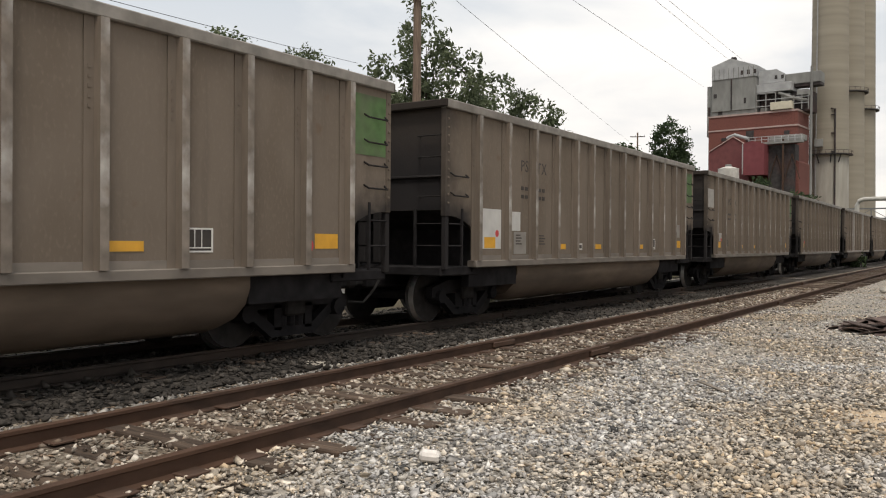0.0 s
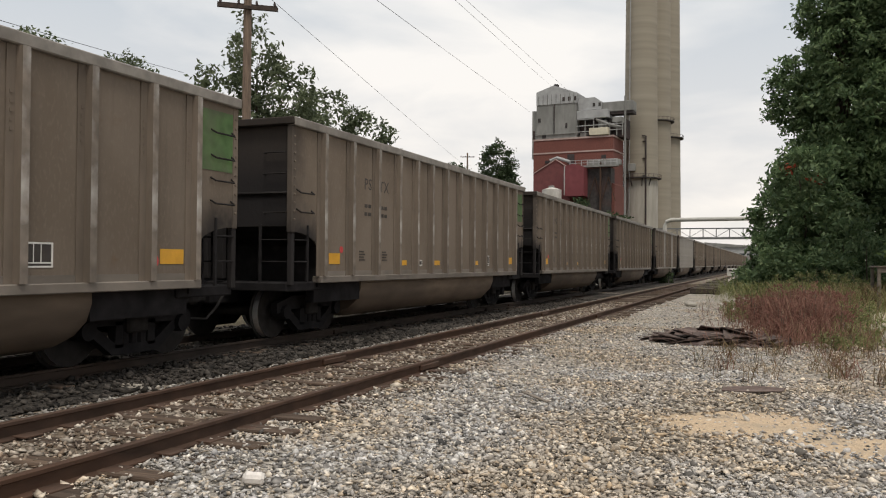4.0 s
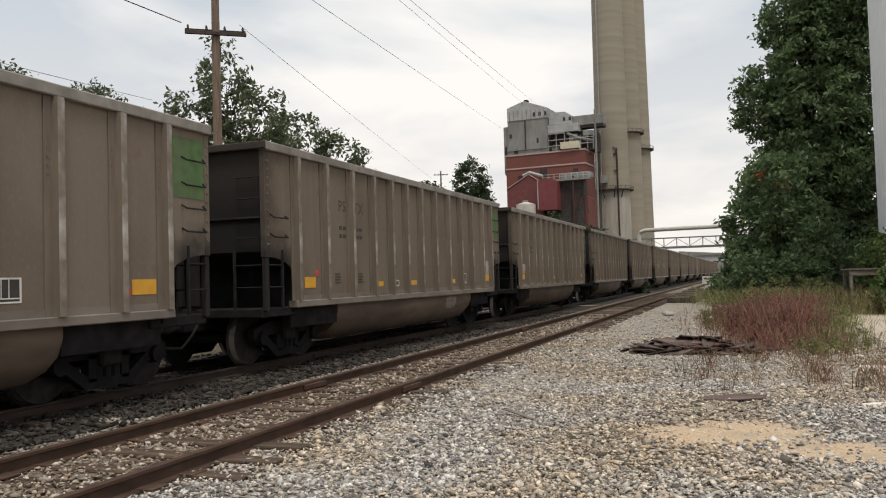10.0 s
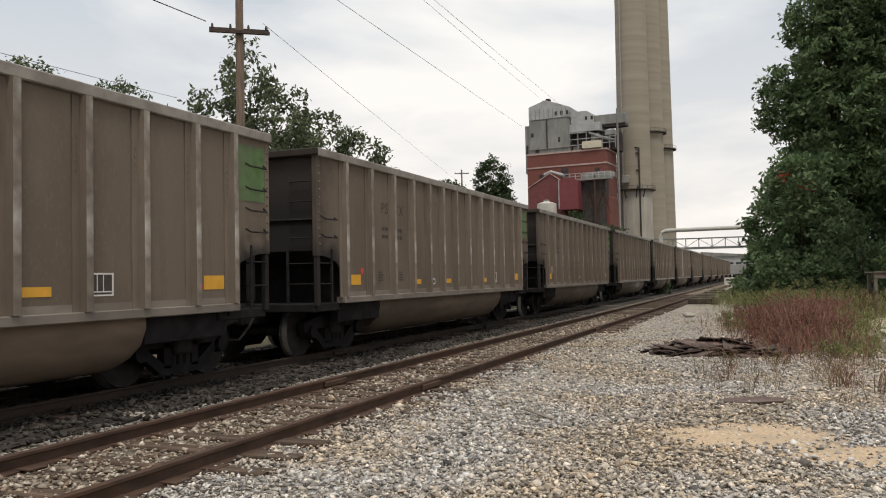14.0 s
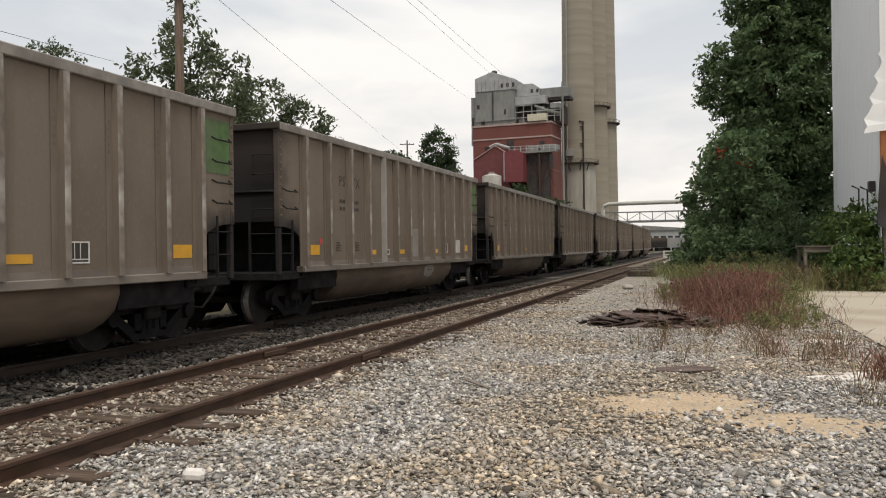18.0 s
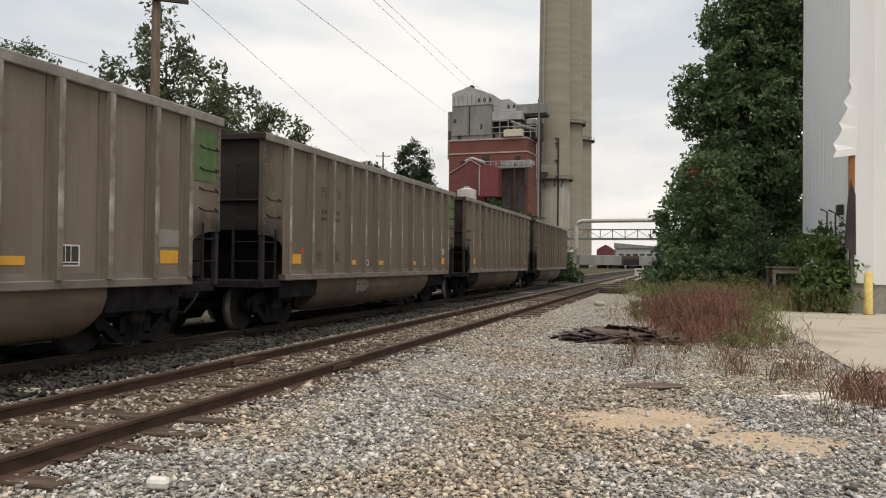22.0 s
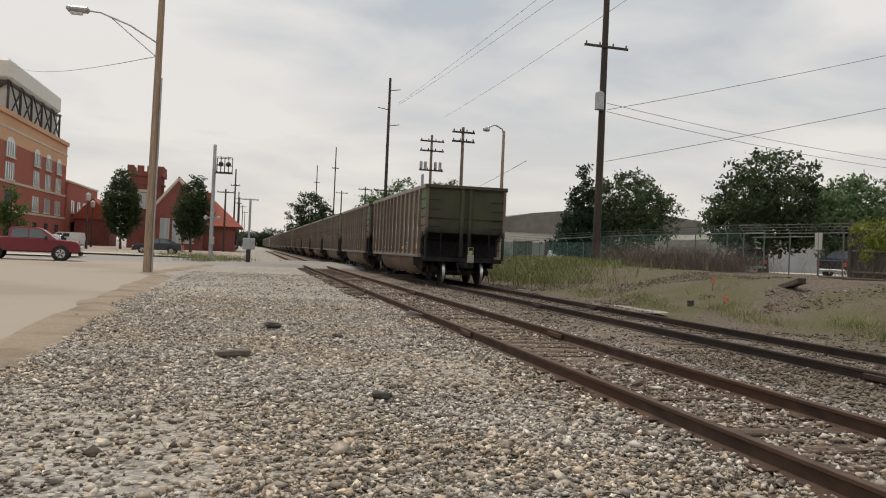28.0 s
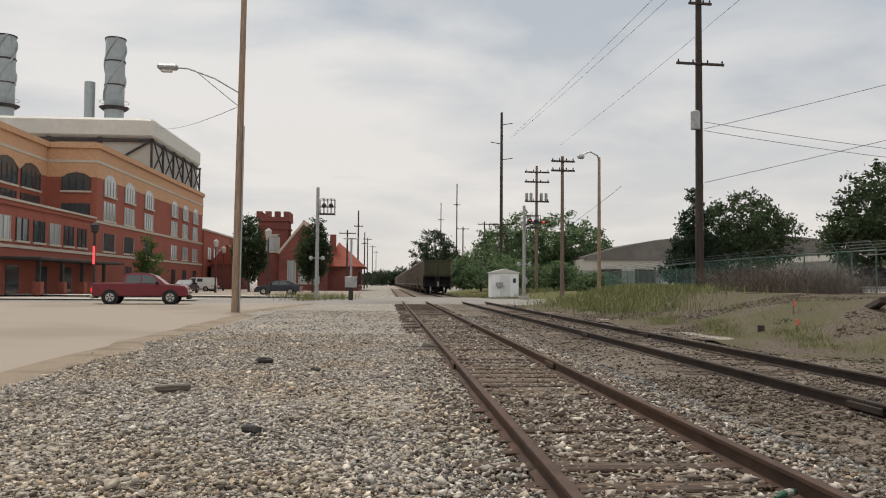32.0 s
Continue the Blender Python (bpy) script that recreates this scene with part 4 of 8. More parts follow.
    # red clad coal sheds in front
    part("clad_shed", Form().prism([(4.0, 0), (17.1, 0), (17.1, 33.0), (12.0, 36.4), (4.0, 32.0)], -5, -0.4), clad_red, ps, "dark red clad coal shed")
    part("clad_bin", Form().prism([(16.6, 23.6), (23.1, 23.6), (23.1, 33.2), (19.6, 34.3), (16.6, 33.6)], -9.5, -0.5), clad_bright, ps, "red clad bin house")
    part("corner_strip", Form().box(16.4, 16.7, -9.7, -9.4, 24, 33.6), plant_pale, ps)
    part("roof_strip", Form().tube([(4.2, -5.2, 32.2), (12, -5.2, 36.6), (17.0, -5.2, 33.2)], 0.16, 5), band_pink, ps)
    part("roof_duct", Form().tube([(9.6, -4, 36.4), (12.0, -4, 37.3), (16.8, -4, 35.6)], 0.55, 8), plant_pale, ps)
    part("tank", Form().tube([(13.2, -12.5, 8), (13.2, -12.5, 25.6), (13.2, -12.5, 26.4)], [3.2, 3.2, 0.8], 20), tank_white, ps, "dirty white round tank", smooth=True)
    part("tank_vent", Form().soft_box(12.2, 14.0, -13, -12, 26.3, 27.0, 0.1), plant_grey, ps)
    for x, z, w, h in ((14.5, 35.4, 2.4, 3.4), (26.4, 36.8, 1.6, 1.2), (6.4, 36.0, 1.6, 1.0)):
        part("opening", Form().box(x, x + w, -0.35, 0.1, z, z + h), plant_dark, ps)
    part("dark_bay", Form().box(23.1, 31, -5, -0.4, 0, 33), plant_dark, ps, "dark sooty steel bay")
    for k in range(4):
        part("brace", Form().tube([(23.4 + k * 2.3, -5.3, 22 + (k % 2) * 8), (25.7 + k * 2.3, -5.3, 30 - (k % 2) * 8)], 0.15, 5), rust, ps)
    part("stair_column", Form().box(27.6, 28.1, -6.4, -5.9, 0, 35), rust, ps)
    part("walkway", Form().box(17.2, 33.6, -6.6, -4.5, 33.3, 33.9), plant_grey, ps)
    part("walkway_rail", Form().box(17.2, 33.6, -6.6, -6.45, 35.6, 35.8).box(17.2, 33.6, -6.6, -6.45, 34.7, 34.85), plant_pale, ps)
    for k in range(9):
        part("rail_post", Form().box(17.3 + 2 * k, 17.5 + 2 * k, -6.6, -6.4, 33.9, 35.8), plant_pale, ps)
    part("flue_duct", Form().soft_box(22.6, 33.4, -3, -0.4, 34.2, 36.0, 0.2), plant_grey, ps)
    part("annex", Form().prism([(28.6, 0), (32.0, 0), (32.0, 27.5), (28.6, 29.5)], -4, 8), brick_red, ps, "low brick annex")
    part("downpipe", Form().tube([(34.9, -2, 0), (34.9, -2, 57)], 0.35, 8), plant_grey, ps)
    return ps


power_station()


def pipe_bridge():
    b = thing("pipe_bridge", "white lagged steam pipe carried over the tracks on posts", "pipe bridge")
    x, y = north(-6.75, 150)
    part("pipe", Form().tube([(x - 9, y + 1, 3.4), (x - 1.5, y, 3.4), (x - 0.35, y, 3.65), (x, y, 4.4), (x, y, 8.2), (x + 0.3, y, 8.9), (x + 1.0, y, 9.2), (x + 32, y, 9.4)], 0.36, 14), white_pipe, b, smooth=True)
    for px in (x + 19.5, x + 31):
        part("post", Form().box(px - 0.2, px + 0.2, y + 0.5, y + 0.9, 0, 8.8), white_pipe, b)
    return b


pipe_bridge()


truss_steel = mat("dull_grey_truss_steel", (0.16, 0.165, 0.165), 0.7, 0.1, 0.15, 2, 0.3, None, 0.05)


def truss_walkway():
    t = thing("truss_footbridge", "grey steel truss walkway crossing high over the tracks", "footbridge")
    y, x0, x1 = 205.0, -41.0, 34.0
    for z in (7.6, 9.8):
        part("chord", Form().box(x0, x1, y, y + 0.3, z, z + 0.3), truss_steel, t)
    for k in range(26):
        xx = x0 + k * 3
        part("strut", Form().box(xx - 0.1, xx + 0.1, y, y + 0.25, 7.9, 9.8), truss_steel, t)
        if k < 25:
            part("diagonal", Form().tube([(xx, y + 0.12, 7.9), (xx + 3, y + 0.12, 9.8)] if k % 2 else [(xx, y + 0.12, 9.8), (xx + 3, y + 0.12, 7.9)], 0.06, 4), truss_steel, t)
    part("deck", Form().box(x0, x1, y, y + 2, 7.4, 7.6), truss_steel, t)
    for xx in (x0 + 0.5, x1 - 0.5, 10.5):
        part("pier", Form().box(xx - 0.4, xx + 0.4, y + 0.4, y + 1.4, 0, 7.4), concrete_pale, t)
    return t


truss_walkway()


def far_sheds():
    red = thing("red_shed", "small dark red metal shed beside the far tracks", "shed", pose(*north(-4.8, 300), 0))
    part("wall", Form().prism([(-3.0, 0), (3.0, 0), (3.0, 6.6), (0, 8.4), (-3.0, 6.6)], 0, 10), clad_red, red)
    part("door", Form().box(-1.2, 1.2, -0.08, 0, 0, 3.4), clad_bright, red)
    w = thing("warehouse", "long pale grey warehouse in the distance", "warehouse", pose(*north(-3.2, 420), 0))
    part("wall", Form().box(-7, 16, 0, 60, 0, 9.5), plant_pale, w)
    part("roof", Form().prism([(-7.4, 9.5), (16.4, 9.5), (16.4, 10.1), (-7.4, 12.0)], -0.5, 60.5), plant_grey, w)
    for k in range(6):
        part("window", Form().box(-5 + 3.4 * k, -2.6 + 3.4 * k, -0.1, 0, 4.2, 6.6), glass_dark, w)
    # a standing string of wagons on the far side
    for k in range(4):
        g = thing("parked_wagon", "dark parked freight wagon in the distance", "railway car", pose(-19.5 + 5.2 * k, 262 + 5 * k, 0, 0, 0, -62), "parked wagons")
        part("body", Form().soft_box(-1.5, 1.5, -7, 7, 1.1, 4.2, 0.1), car_end if k % 2 else plant_grey, g)
        for y in (-5, 5):
            part("truck", Form().soft_box(-1.2, 1.2, y - 1.2, y + 1.2, 0, 1.05, 0.1), dark_steel, g)


far_sheds()


def cable(a, b, sag, r=0.025, name="cable", parent=None):
    a, b = Vector(a), Vector(b)
    pts = [a.lerp(b, k / 14) - Vector((0, 0, sag * 4 * (k / 14) * (1 - k / 14))) for k in range(15)]
    f = Form().tube(pts, r, 4, caps=False)
    if parent is not None:
        return part(name, f, wire_mat, parent)
    return solo("overhead_wire", f, wire_mat, "thin dark overhead wire strung between poles", "overhead wire", group="overhead wires")


def crossarm(parent, z, w, turn, d=0.0, material=None, n_ins=4):
    c, s = math.cos(radians(turn)), math.sin(radians(turn))
    arm = part("crossarm", Form().soft_box(-w / 2, w / 2, -0.06 + d, 0.06 + d, z - 0.07, z + 0.07, 0.01), material or timber_dark, parent, m=pose(0, 0, 0, 0, 0, turn))
    for k in range(n_ins):
        x = -w / 2 + 0.12 + (w - 0.24) * k / max(1, n_ins - 1)
        part("insulator", Form().tube([(x, d, z + 0.07), (x, d, z + 0.14), (x, d, z + 0.24)], [0.03, 0.055, 0.03], 7), plant_dark, arm)
    return arm


def pole(x, y, h, r, label, arms=(), z=0.0, material=None, name="utility_pole", lean=(0, 0)):
    p = thing(name, label, "utility pole", pose(x, y, z, lean[0], lean[1]), "utility poles")
    part("post", Form().tube([(0, 0, -0.2), (0, 0, h * 0.5), (0, 0, h)], [r, r * 0.86, r * 0.68], 12), material or timber, p, smooth=True)
    for az, w, turn, d in arms:
        crossarm(p, az, w, turn, d)
    return p


pole(-15.4, 27.9, 15.5, 0.21, "brown timber utility pole with a double crossarm behind the train", ((11.95, 2.4, 37, 0.22), (11.75, 2.4, 37, -0.22)))
pole(-47.5, 141, 21.5, 0.2, "distant timber utility pole among trees", ((20.8, 2.6, 20, 0.2),))
cable((-73.66, 274, 53.7), (-14, -20, 16.34), 0.1, 0.031)
cable((-65.8, 276, 61.7), (-14.4, -20, 20.0), 0.1, 0.031)
cable((-57.4, 278, 57.4), (-13.6, -20, 18.9), 0.1, 0.031)
cable((-46, 141.2, 17.5), (-14.6, 28.4, 12.2), 0.1, 0.012)
cable((-56, 73.2, 22.2), (-24, -15, 10.7), 0.3, 0.022)
cable((-16.3, 26.9, 12.1), (-17, -30, 12.4), 0.4, 0.022)

# trees beyond the train
tree(-25.2, 42.7, 16.8, [(0, 0, 14.0, 1.9, 2.6), (-1.9, -1.0, 11.5, 2.0, 1.9), (1.4, 0.9, 11.8, 2.2, 2.0), (0.2, 0, 9.0, 3.0, 2.4), (-3.6, -2.2, 10.3, 1.5, 1.2), (2.6, 1.6, 9.4, 2.0, 1.6), (0.6, 0.3, 6.4, 2.8, 2.6), (-1.0, -0.3, 3.2, 2.6, 2.6)], 12500, 0.19,
     "tall leafy tree with dead twigs standing beyond the tracks", leaf_grey, 0.22)
tree(-25.6, 52.1, 14.2, [(0, 0, 11.6, 2.4, 2.2), (2.4, 1.5, 10.8, 2.0, 1.5), (-2.0, -1.2, 11.2, 2.0, 1.8), (0, 0, 8.5, 3.4, 2.2), (3.6, 2.4, 9.4, 1.4, 1.2), (0.6, 0.3, 6.4, 2.8, 2.6), (-1.0, -0.3, 3.2, 2.6, 2.6)], 12000, 0.19, "broad leafy tree beyond the tracks", leaf_grey, 0.22)
tree(-36.6, 43.8, 16.2, [(0, 0, 14.0, 2.0, 1.7), (-2, -1.5, 13.2, 1.4, 1.2), (1.8, 1.6, 13.0, 1.3, 1.2), (0, 0, 11.0, 3.0, 2.0), (0.6, 0.3, 6.4, 2.8, 2.6), (-1.0, -0.3, 3.2, 2.6, 2.6)], 7000, 0.15, "leafy tree top showing over the train", leaf_grey, 0.2)
tree(-36.0, 50.5, 15.0, [(0, 0, 12.6, 2.0, 1.7), (2.2, 1.6, 11.6, 1.5, 1.3), (-1.8, -1.2, 12, 1.3, 1.2), (0, 0, 10, 3.0, 2.0), (0.6, 0.3, 6.4, 2.8, 2.6), (-1.0, -0.3, 3.2, 2.6, 2.6)], 7000, 0.15, "leafy tree top showing over the train", leaf_grey, 0.2)
tree(*north(-48.2, 60), 17.0, [(0, 0, 14.6, 2.2, 2.0), (-1.6, -1.5, 13.6, 1.6, 1.4), (1.5, 1.4, 13.2, 1.5, 1.4), (0, 0, 11.0, 3.0, 2.4), (0.6, 0.3, 6.4, 2.8, 2.6), (-1.0, -0.3, 3.2, 2.6, 2.6)], 10000, 0.18, "leafy tree top showing over the train", leaf_grey, 0.2)
tree(-34.5, 57.0, 13.6, [(0, 0, 11.2, 2.2, 1.8), (2.5, 1.8, 10.4, 1.8, 1.4), (0, 0, 9, 3.0, 2.0), (0.6, 0.3, 6.4, 2.8, 2.6), (-1.0, -0.3, 3.2, 2.6, 2.6)], 7000, 0.18, "leafy tree top showing over the train", leaf_grey, 0.2)
tree(-33.0, 114.5, 19.6, [(0, 0, 15.5, 2.5, 3.6), (0.8, 0, 11, 3.0, 3.2), (-1.2, 0, 12.5, 2.2, 2.4)], 11000, 0.22, "dense upright tree beside the line", leaf_deep, 0.25)
tree(-36.0, 96, 14.5, [(0, 0, 12.2, 2.6, 1.8), (-3.0, -1, 12.0, 2.2, 1.5), (2.8, 1.0, 12.4, 2.0, 1.5)], 7500, 0.21, "round-topped tree beside the line", leaf_deep, 0.22)
for k in range(11):
    b, d = -19.5 + k * 1.05, 74 + (k * 37 % 13)
    hh = (6.2, 7.8, 5.0, 8.4, 6.6, 4.6, 7.4, 6.8, 5.4, 6.9, 5.0, 3.6, 3.0)[k]
    x, y = north(b, d)
    tree(x, y, hh, [(0, 0, hh * 0.55, hh * 0.34, hh * 0.42), (hh * 0.22, 0, hh * 0.36, hh * 0.3, hh * 0.32), (-hh * 0.2, 0.3, hh * 0.4, hh * 0.3, hh * 0.3)], 4200, 0.2,
         "dense green shrub on the far side of the tracks", (leaf_deep, leaf_dark, leaf_mid)[k % 3], 0.08, name="shrub", group="lineside shrubs")
# big tree by the white building
tree(7.6, 47.0, 23, [(-2.7, 0, 3.9, 1.6, 1.8), (-1.2, -0.6, 2.2, 2.3, 2.0), (1.2, -1.2, 2.4, 2.6, 2.2), (3.0, -0.8, 2.6, 1.6, 2.2), (-2.3, 0, 5.4, 1.5, 1.2), (-0.4, -0.5, 6.3, 2.6, 2.2), (2.0, -0.4, 6.0, 2.4, 2.4),
                     (3.0, 0, 8.4, 1.5, 2.0), (-1.7, 0.2, 10.0, 1.7, 1.5), (-1.6, 0.2, 11.4, 1.6, 1.4), (0.6, -0.3, 9.4, 2.6, 2.4), (0.8, 0, 12.4, 2.5, 2.2), (2.8, 0.2, 12.0, 1.8, 2.4), (0.0, 0.2, 14.6, 2.0, 1.8),
                     (2.2, 0, 15.4, 2.2, 2.2), (0.9, 0, 18.0, 2.2, 2.6), (2.6, 0, 19.2, 1.8, 2.2), (0.8, 0.6, 7.6, 2.4, 3.0), (1.4, 0.6, 14.0, 2.0, 3.4)], 92000, 0.155, "big dark green leafy tree beside the white building", leaf_dark, 0.34)
tree(5.9, 42.6, 7.5, [(0, 0, 5.4, 1.6, 1.7), (0.9, -0.3, 3.4, 1.9, 1.7), (-1.2, 0.2, 2.2, 1.3, 1.4), (-0.5, 0, 6.6, 0.8, 0.9), (0.2, -0.8, 1.3, 2.0, 1.3)], 8000, 0.15, "green sumac shrub with a few red leaves", leaf_dark, 0.09, name="shrub")
rl = np.random.default_rng(77)
red_leaf = island_mat("red_sumac_leaves", [(0.20, 0.035, 0.02), (0.28, 0.06, 0.03)], 0.6, leaf=True)
for x, y, z in ((5.1, 41.5, 6.0), (6.3, 41.0, 5.4)):
    tree(x, y, 0.5, [(0, 0, 0.1, 0.24, 0.22)], 16, 0.13, "cluster of red sumac leaves", red_leaf, 0, z - 0.1, name="red_leaf_cluster", group="red leaf clusters")
for x, y, h in ((4.7, 40.5, 2.4), (6.6, 39.6, 2.2), (8.2, 39.6, 3.0), (7.4, 41.0, 3.6), (3.9, 44.0, 2.0)):
    tree(x, y, h, [(0, 0, h * 0.5, h * 0.45, h * 0.5), (h * 0.3, 0.2, h * 0.35, h * 0.4, h * 0.35), (-h * 0.3, 0.1, h * 0.3, h * 0.38, h * 0.3)], 2600, 0.12, "low green shrub at the foot of the big tree", leaf_dark, 0.04, name="shrub", group="lineside shrubs")
tree(9.45, 30.4, 3.6, [(0, 0, 1.4, 0.75, 1.0), (0.25, -1.0, 1.1, 0.5, 0.9), (-0.35, 0.6, 2.3, 0.55, 0.7), (0.2, -0.3, 2.7, 0.4, 0.6), (-0.3, 1.8, 1.5, 0.8, 1.1), (-0.5, -0.6, 0.8, 0.7, 0.7)], 4200, 0.11, "green weedy shrub against the white wall", leaf_mid, 0.05, name="shrub")


def white_building():
    b = thing("white_metal_building", "tall white sheet metal building with torn cladding at its corner", "building")
    x0, x1, y0, y1, z0, h = 9.9, 34.0, 29.6, 40.2, 1.0, 14.5
    part("foundation", Form().box(x0 + 0.05, x1, y0 + 0.05, y1, -0.1, z0), block_wall, b, "grey concrete block footing")
    part("core_wall", Form().box(x0 + 0.05, x1, y0 + 0.05, y1, z0, h), old_wood, b)
    # ribbed sheets, each a panel with a raised lap
    pan = Form().prism([(0, 0), (0.9, 0), (0.9, -0.03), (0.87, -0.042), (0.84, -0.03), (0.48, -0.03), (0.45, -0.036), (0.42, -0.03), (0.03, -0.03), (0, -0.042)], z0 - 0.05, h, "z").mesh("wall_sheet")
    k = 0
    while x0 + 0.75 + k * 0.9 < x1:
        part("wall_sheet", pan, white_clad, b, m=pose(x0 + 0.75 + k * 0.9, y0 + 0.04, 0))
        k += 1
    for k in range(11):
        part("wall_sheet", pan, white_clad, b, m=pose(x0 + 0.04, y0 + 0.62 + (k + 1) * 0.9, 0, 0, 0, -90))
    # torn corner: short sheet above, raw wood below, a curled flap
    part("wall_sheet", Form().box(x0 - 0.01, x0 + 0.75, y0 - 0.01, y0 + 0.04, 6.4, h).box(x0 - 0.01, x0 + 0.04, y0, y0 + 0.62, 6.4, h), white_clad, b)
    part("wall_sheet", Form().box(x0 + 0.16, x0 + 0.75, y0 - 0.01, y0 + 0.04, z0, 6.4).box(x0 - 0.01, x0 + 0.03, y0 + 0.2, y0 + 0.62, z0, 6.4), white_clad, b)
    part("corner_board", Form().soft_box(x0 - 0.02, x0 + 0.15, y0 - 0.02, y0 + 0.1, 3.9, 6.5, 0.01), orange_wood, b, "raw orange wood laid bare")
    part("dark_gap", Form().prism([(x0 - 0.14, 2.2), (x0 + 0.2, 1.9), (x0 + 0.18, 3.9), (x0 + 0.02, 4.4), (x0 - 0.06, 3.6)], y0 - 0.03, y0 + 0.06), plant_dark, b)
    fl = Form()
    # a ragged strip peeled down, its free edge toothed
    for j in range(13):
        q = j / 12
        z = 7.9 - 2.7 * q
        w = 0.10 + 0.62 * q ** 1.3 + (0.10 if j % 3 == 1 else -0.05 if j % 3 == 2 else 0)
        d = -0.06 - 0.22 * q * q
        fl.v += [(x0 + 0.16 - w, y0 + d, z - 0.10 * q), (x0 + 0.20, y0 - 0.05, z), (x0 + 0.20, y0 - 0.03, z), (x0 + 0.16 - w, y0 + d + 0.02, z - 0.10 * q)]
    for j in range(12):
        a = j * 4
        fl.f += [(a, a + 1, a + 5, a + 4), (a + 2, a + 3, a + 7, a + 6), (a, a + 4, a + 7, a + 3), (a + 1, a + 2, a + 6, a + 5)]
    part("torn_flap", fl, white_clad, b, "torn sheet hanging loose")
    part("roof_trim", Form().soft_box(x0 - 0.1, x1, y0 - 0.1, y1 + 0.1, h, h + 0.3, 0.03), plant_grey, b)
    for z, y in ((3.4, 31.5), (3.55, 33.2)):
        part("wall_pipe", Form().tube([(x0 - 0.1, y, 1.6), (x0 - 0.1, y, z), (x0 - 0.35, y - 0.2, z + 0.1)], 0.03, 6), plant_dark, b)
    part("meter_box", Form().soft_box(x0 - 0.2, x0, 30.6, 30.9, 3.3, 3.65, 0.02), plant_dark, b)
    return b


white_building()
bol = thing("bollard", "yellow painted steel bollard at the building's corner", "bollard", pose(10.33, 28.9, 0))
part("post", Form().tube([(0, 0, -0.1), (0, 0, 1.32), (0, 0, 1.38)], [0.13, 0.13, 0.09], 16), yellow_paint, bol, smooth=True)
part("base_plate", Form().soft_box(-0.2, 0.2, -0.2, 0.2, 0, 0.02, 0.005), rust, bol)


def old_bench():
    b = thing("wooden_work_table", "weathered wooden table standing in tall weeds", "table", pose(8.55, 31.2, 0, 0, 0, 8))
    for k in range(5):
        part("top_board", Form().soft_box(-1.0, 1.0, -0.5 + k * 0.2, -0.31 + k * 0.2, 1.45, 1.5, 0.008), old_wood, b)
    for x in (-0.9, 0.9):
        for y in (-0.4, 0.4):
            part("leg", Form().soft_box(x - 0.05, x + 0.05, y - 0.05, y + 0.05, 0, 1.45, 0.008), old_wood, b)
    part("apron", Form().soft_box(-0.95, 0.95, -0.46, -0.42, 1.27, 1.45, 0.006), old_wood, b)


old_bench()
sheet("concrete_pad", spread(7.0, 26, 8), spread(13.2, 29.55, 8), 0.015, pad_mat, "pale worn concrete pad in front of the white building", "pavement", 0.012, 3)


def track_sign():
    s = thing("track_sign", "white rectangular warning sign on a post beside the siding", "sign", pose(2.15, 66, -0.12))
    part("post", Form().box(-0.05, 0.05, 0.02, 0.1, 0, 1.3), steel_grey, s)
    bd = part("board", Form().soft_box(-0.92, 0.92, -0.02, 0.02, 0.75, 1.32, 0.01), white_mark, s)
    for z, xs in ((1.08, (-0.78, -0.46, -0.12, 0.2, 0.5)), (0.85, (-0.6, -0.25, 0.1, 0.4))):
        for x in xs:
            part("lettering_bar", Form().box(x, x + 0.24, -0.026, -0.02, z, z + 0.13), black_mark, bd)


track_sign()
ab = thing("timber_bridge_edge", "dark old timber edge of a low track bridge", "bridge", pose(0, 0, 0))
for k in range(10):
    part("timber", Form().soft_box(0.55, 1.75 - 0.04 * k, 43.5 + k * 2.1, 45.3 + k * 2.1, 0.0, 0.28 + 0.05 * (k % 3), 0.03), timber_dark, ab)
part("side_beam", Form().soft_box(1.7, 2.0, 43, 65, -0.05, 0.36, 0.03), timber_dark, ab)


def steel_fence():
    f = thing("lineside_fence", "dark steel railing fence along the far side of the tracks", "fence")
    a, b = Vector((*north(-19.0, 60), 0)), Vector((*north(-7.0, 88), 0))
    n = 26
    for k in range(n + 1):
        p = a.lerp(b, k / n)
        part("post", Form().box(p.x - 0.04, p.x + 0.04, p.y - 0.04, p.y + 0.04, 0, 1.5), plant_dark, f)
    for z in (0.5, 1.0, 1.45):
        part("rail", Form().tube([a + Vector((0, 0, z)), b + Vector((0, 0, z))], 0.03, 5), plant_dark, f)


steel_fence()


verge_mat = ground_mat("shaded_rough_verge", [(0.035, 0.04, 0.02), (0.06, 0.062, 0.03), (0.09, 0.08, 0.048)], 9, bump=1.0, patch=0.2, patch_color=(0.085, 0.068, 0.048))
for k in range(15):
    b, d = -20.5 + k * 0.92, 67 + (k * 29 % 7)
    hh = (2.6, 3.2, 2.2, 2.9, 3.4, 2.5, 3.0, 2.2, 2.8, 3.1, 2.4, 2.7, 2.0, 2.4, 1.8)[k]
    x, y = north(b, d)
    tree(x, y, hh, [(0, 0, hh * 0.5, hh * 0.55, hh * 0.5), (hh * 0.45, 0, hh * 0.32, hh * 0.5, hh * 0.34), (-hh * 0.45, 0.3, hh * 0.34, hh * 0.5, hh * 0.34)], 1700, 0.15, "low green shrub growing against the railing",
         leaf_dark if k % 2 else leaf_deep, 0.05, name="shrub", group="lineside shrubs")
# rough verges away from the tracks
def verge(x, y):
    return 0.035 + 0.05 * noise.noise((x * 0.3, y * 0.3, 2))


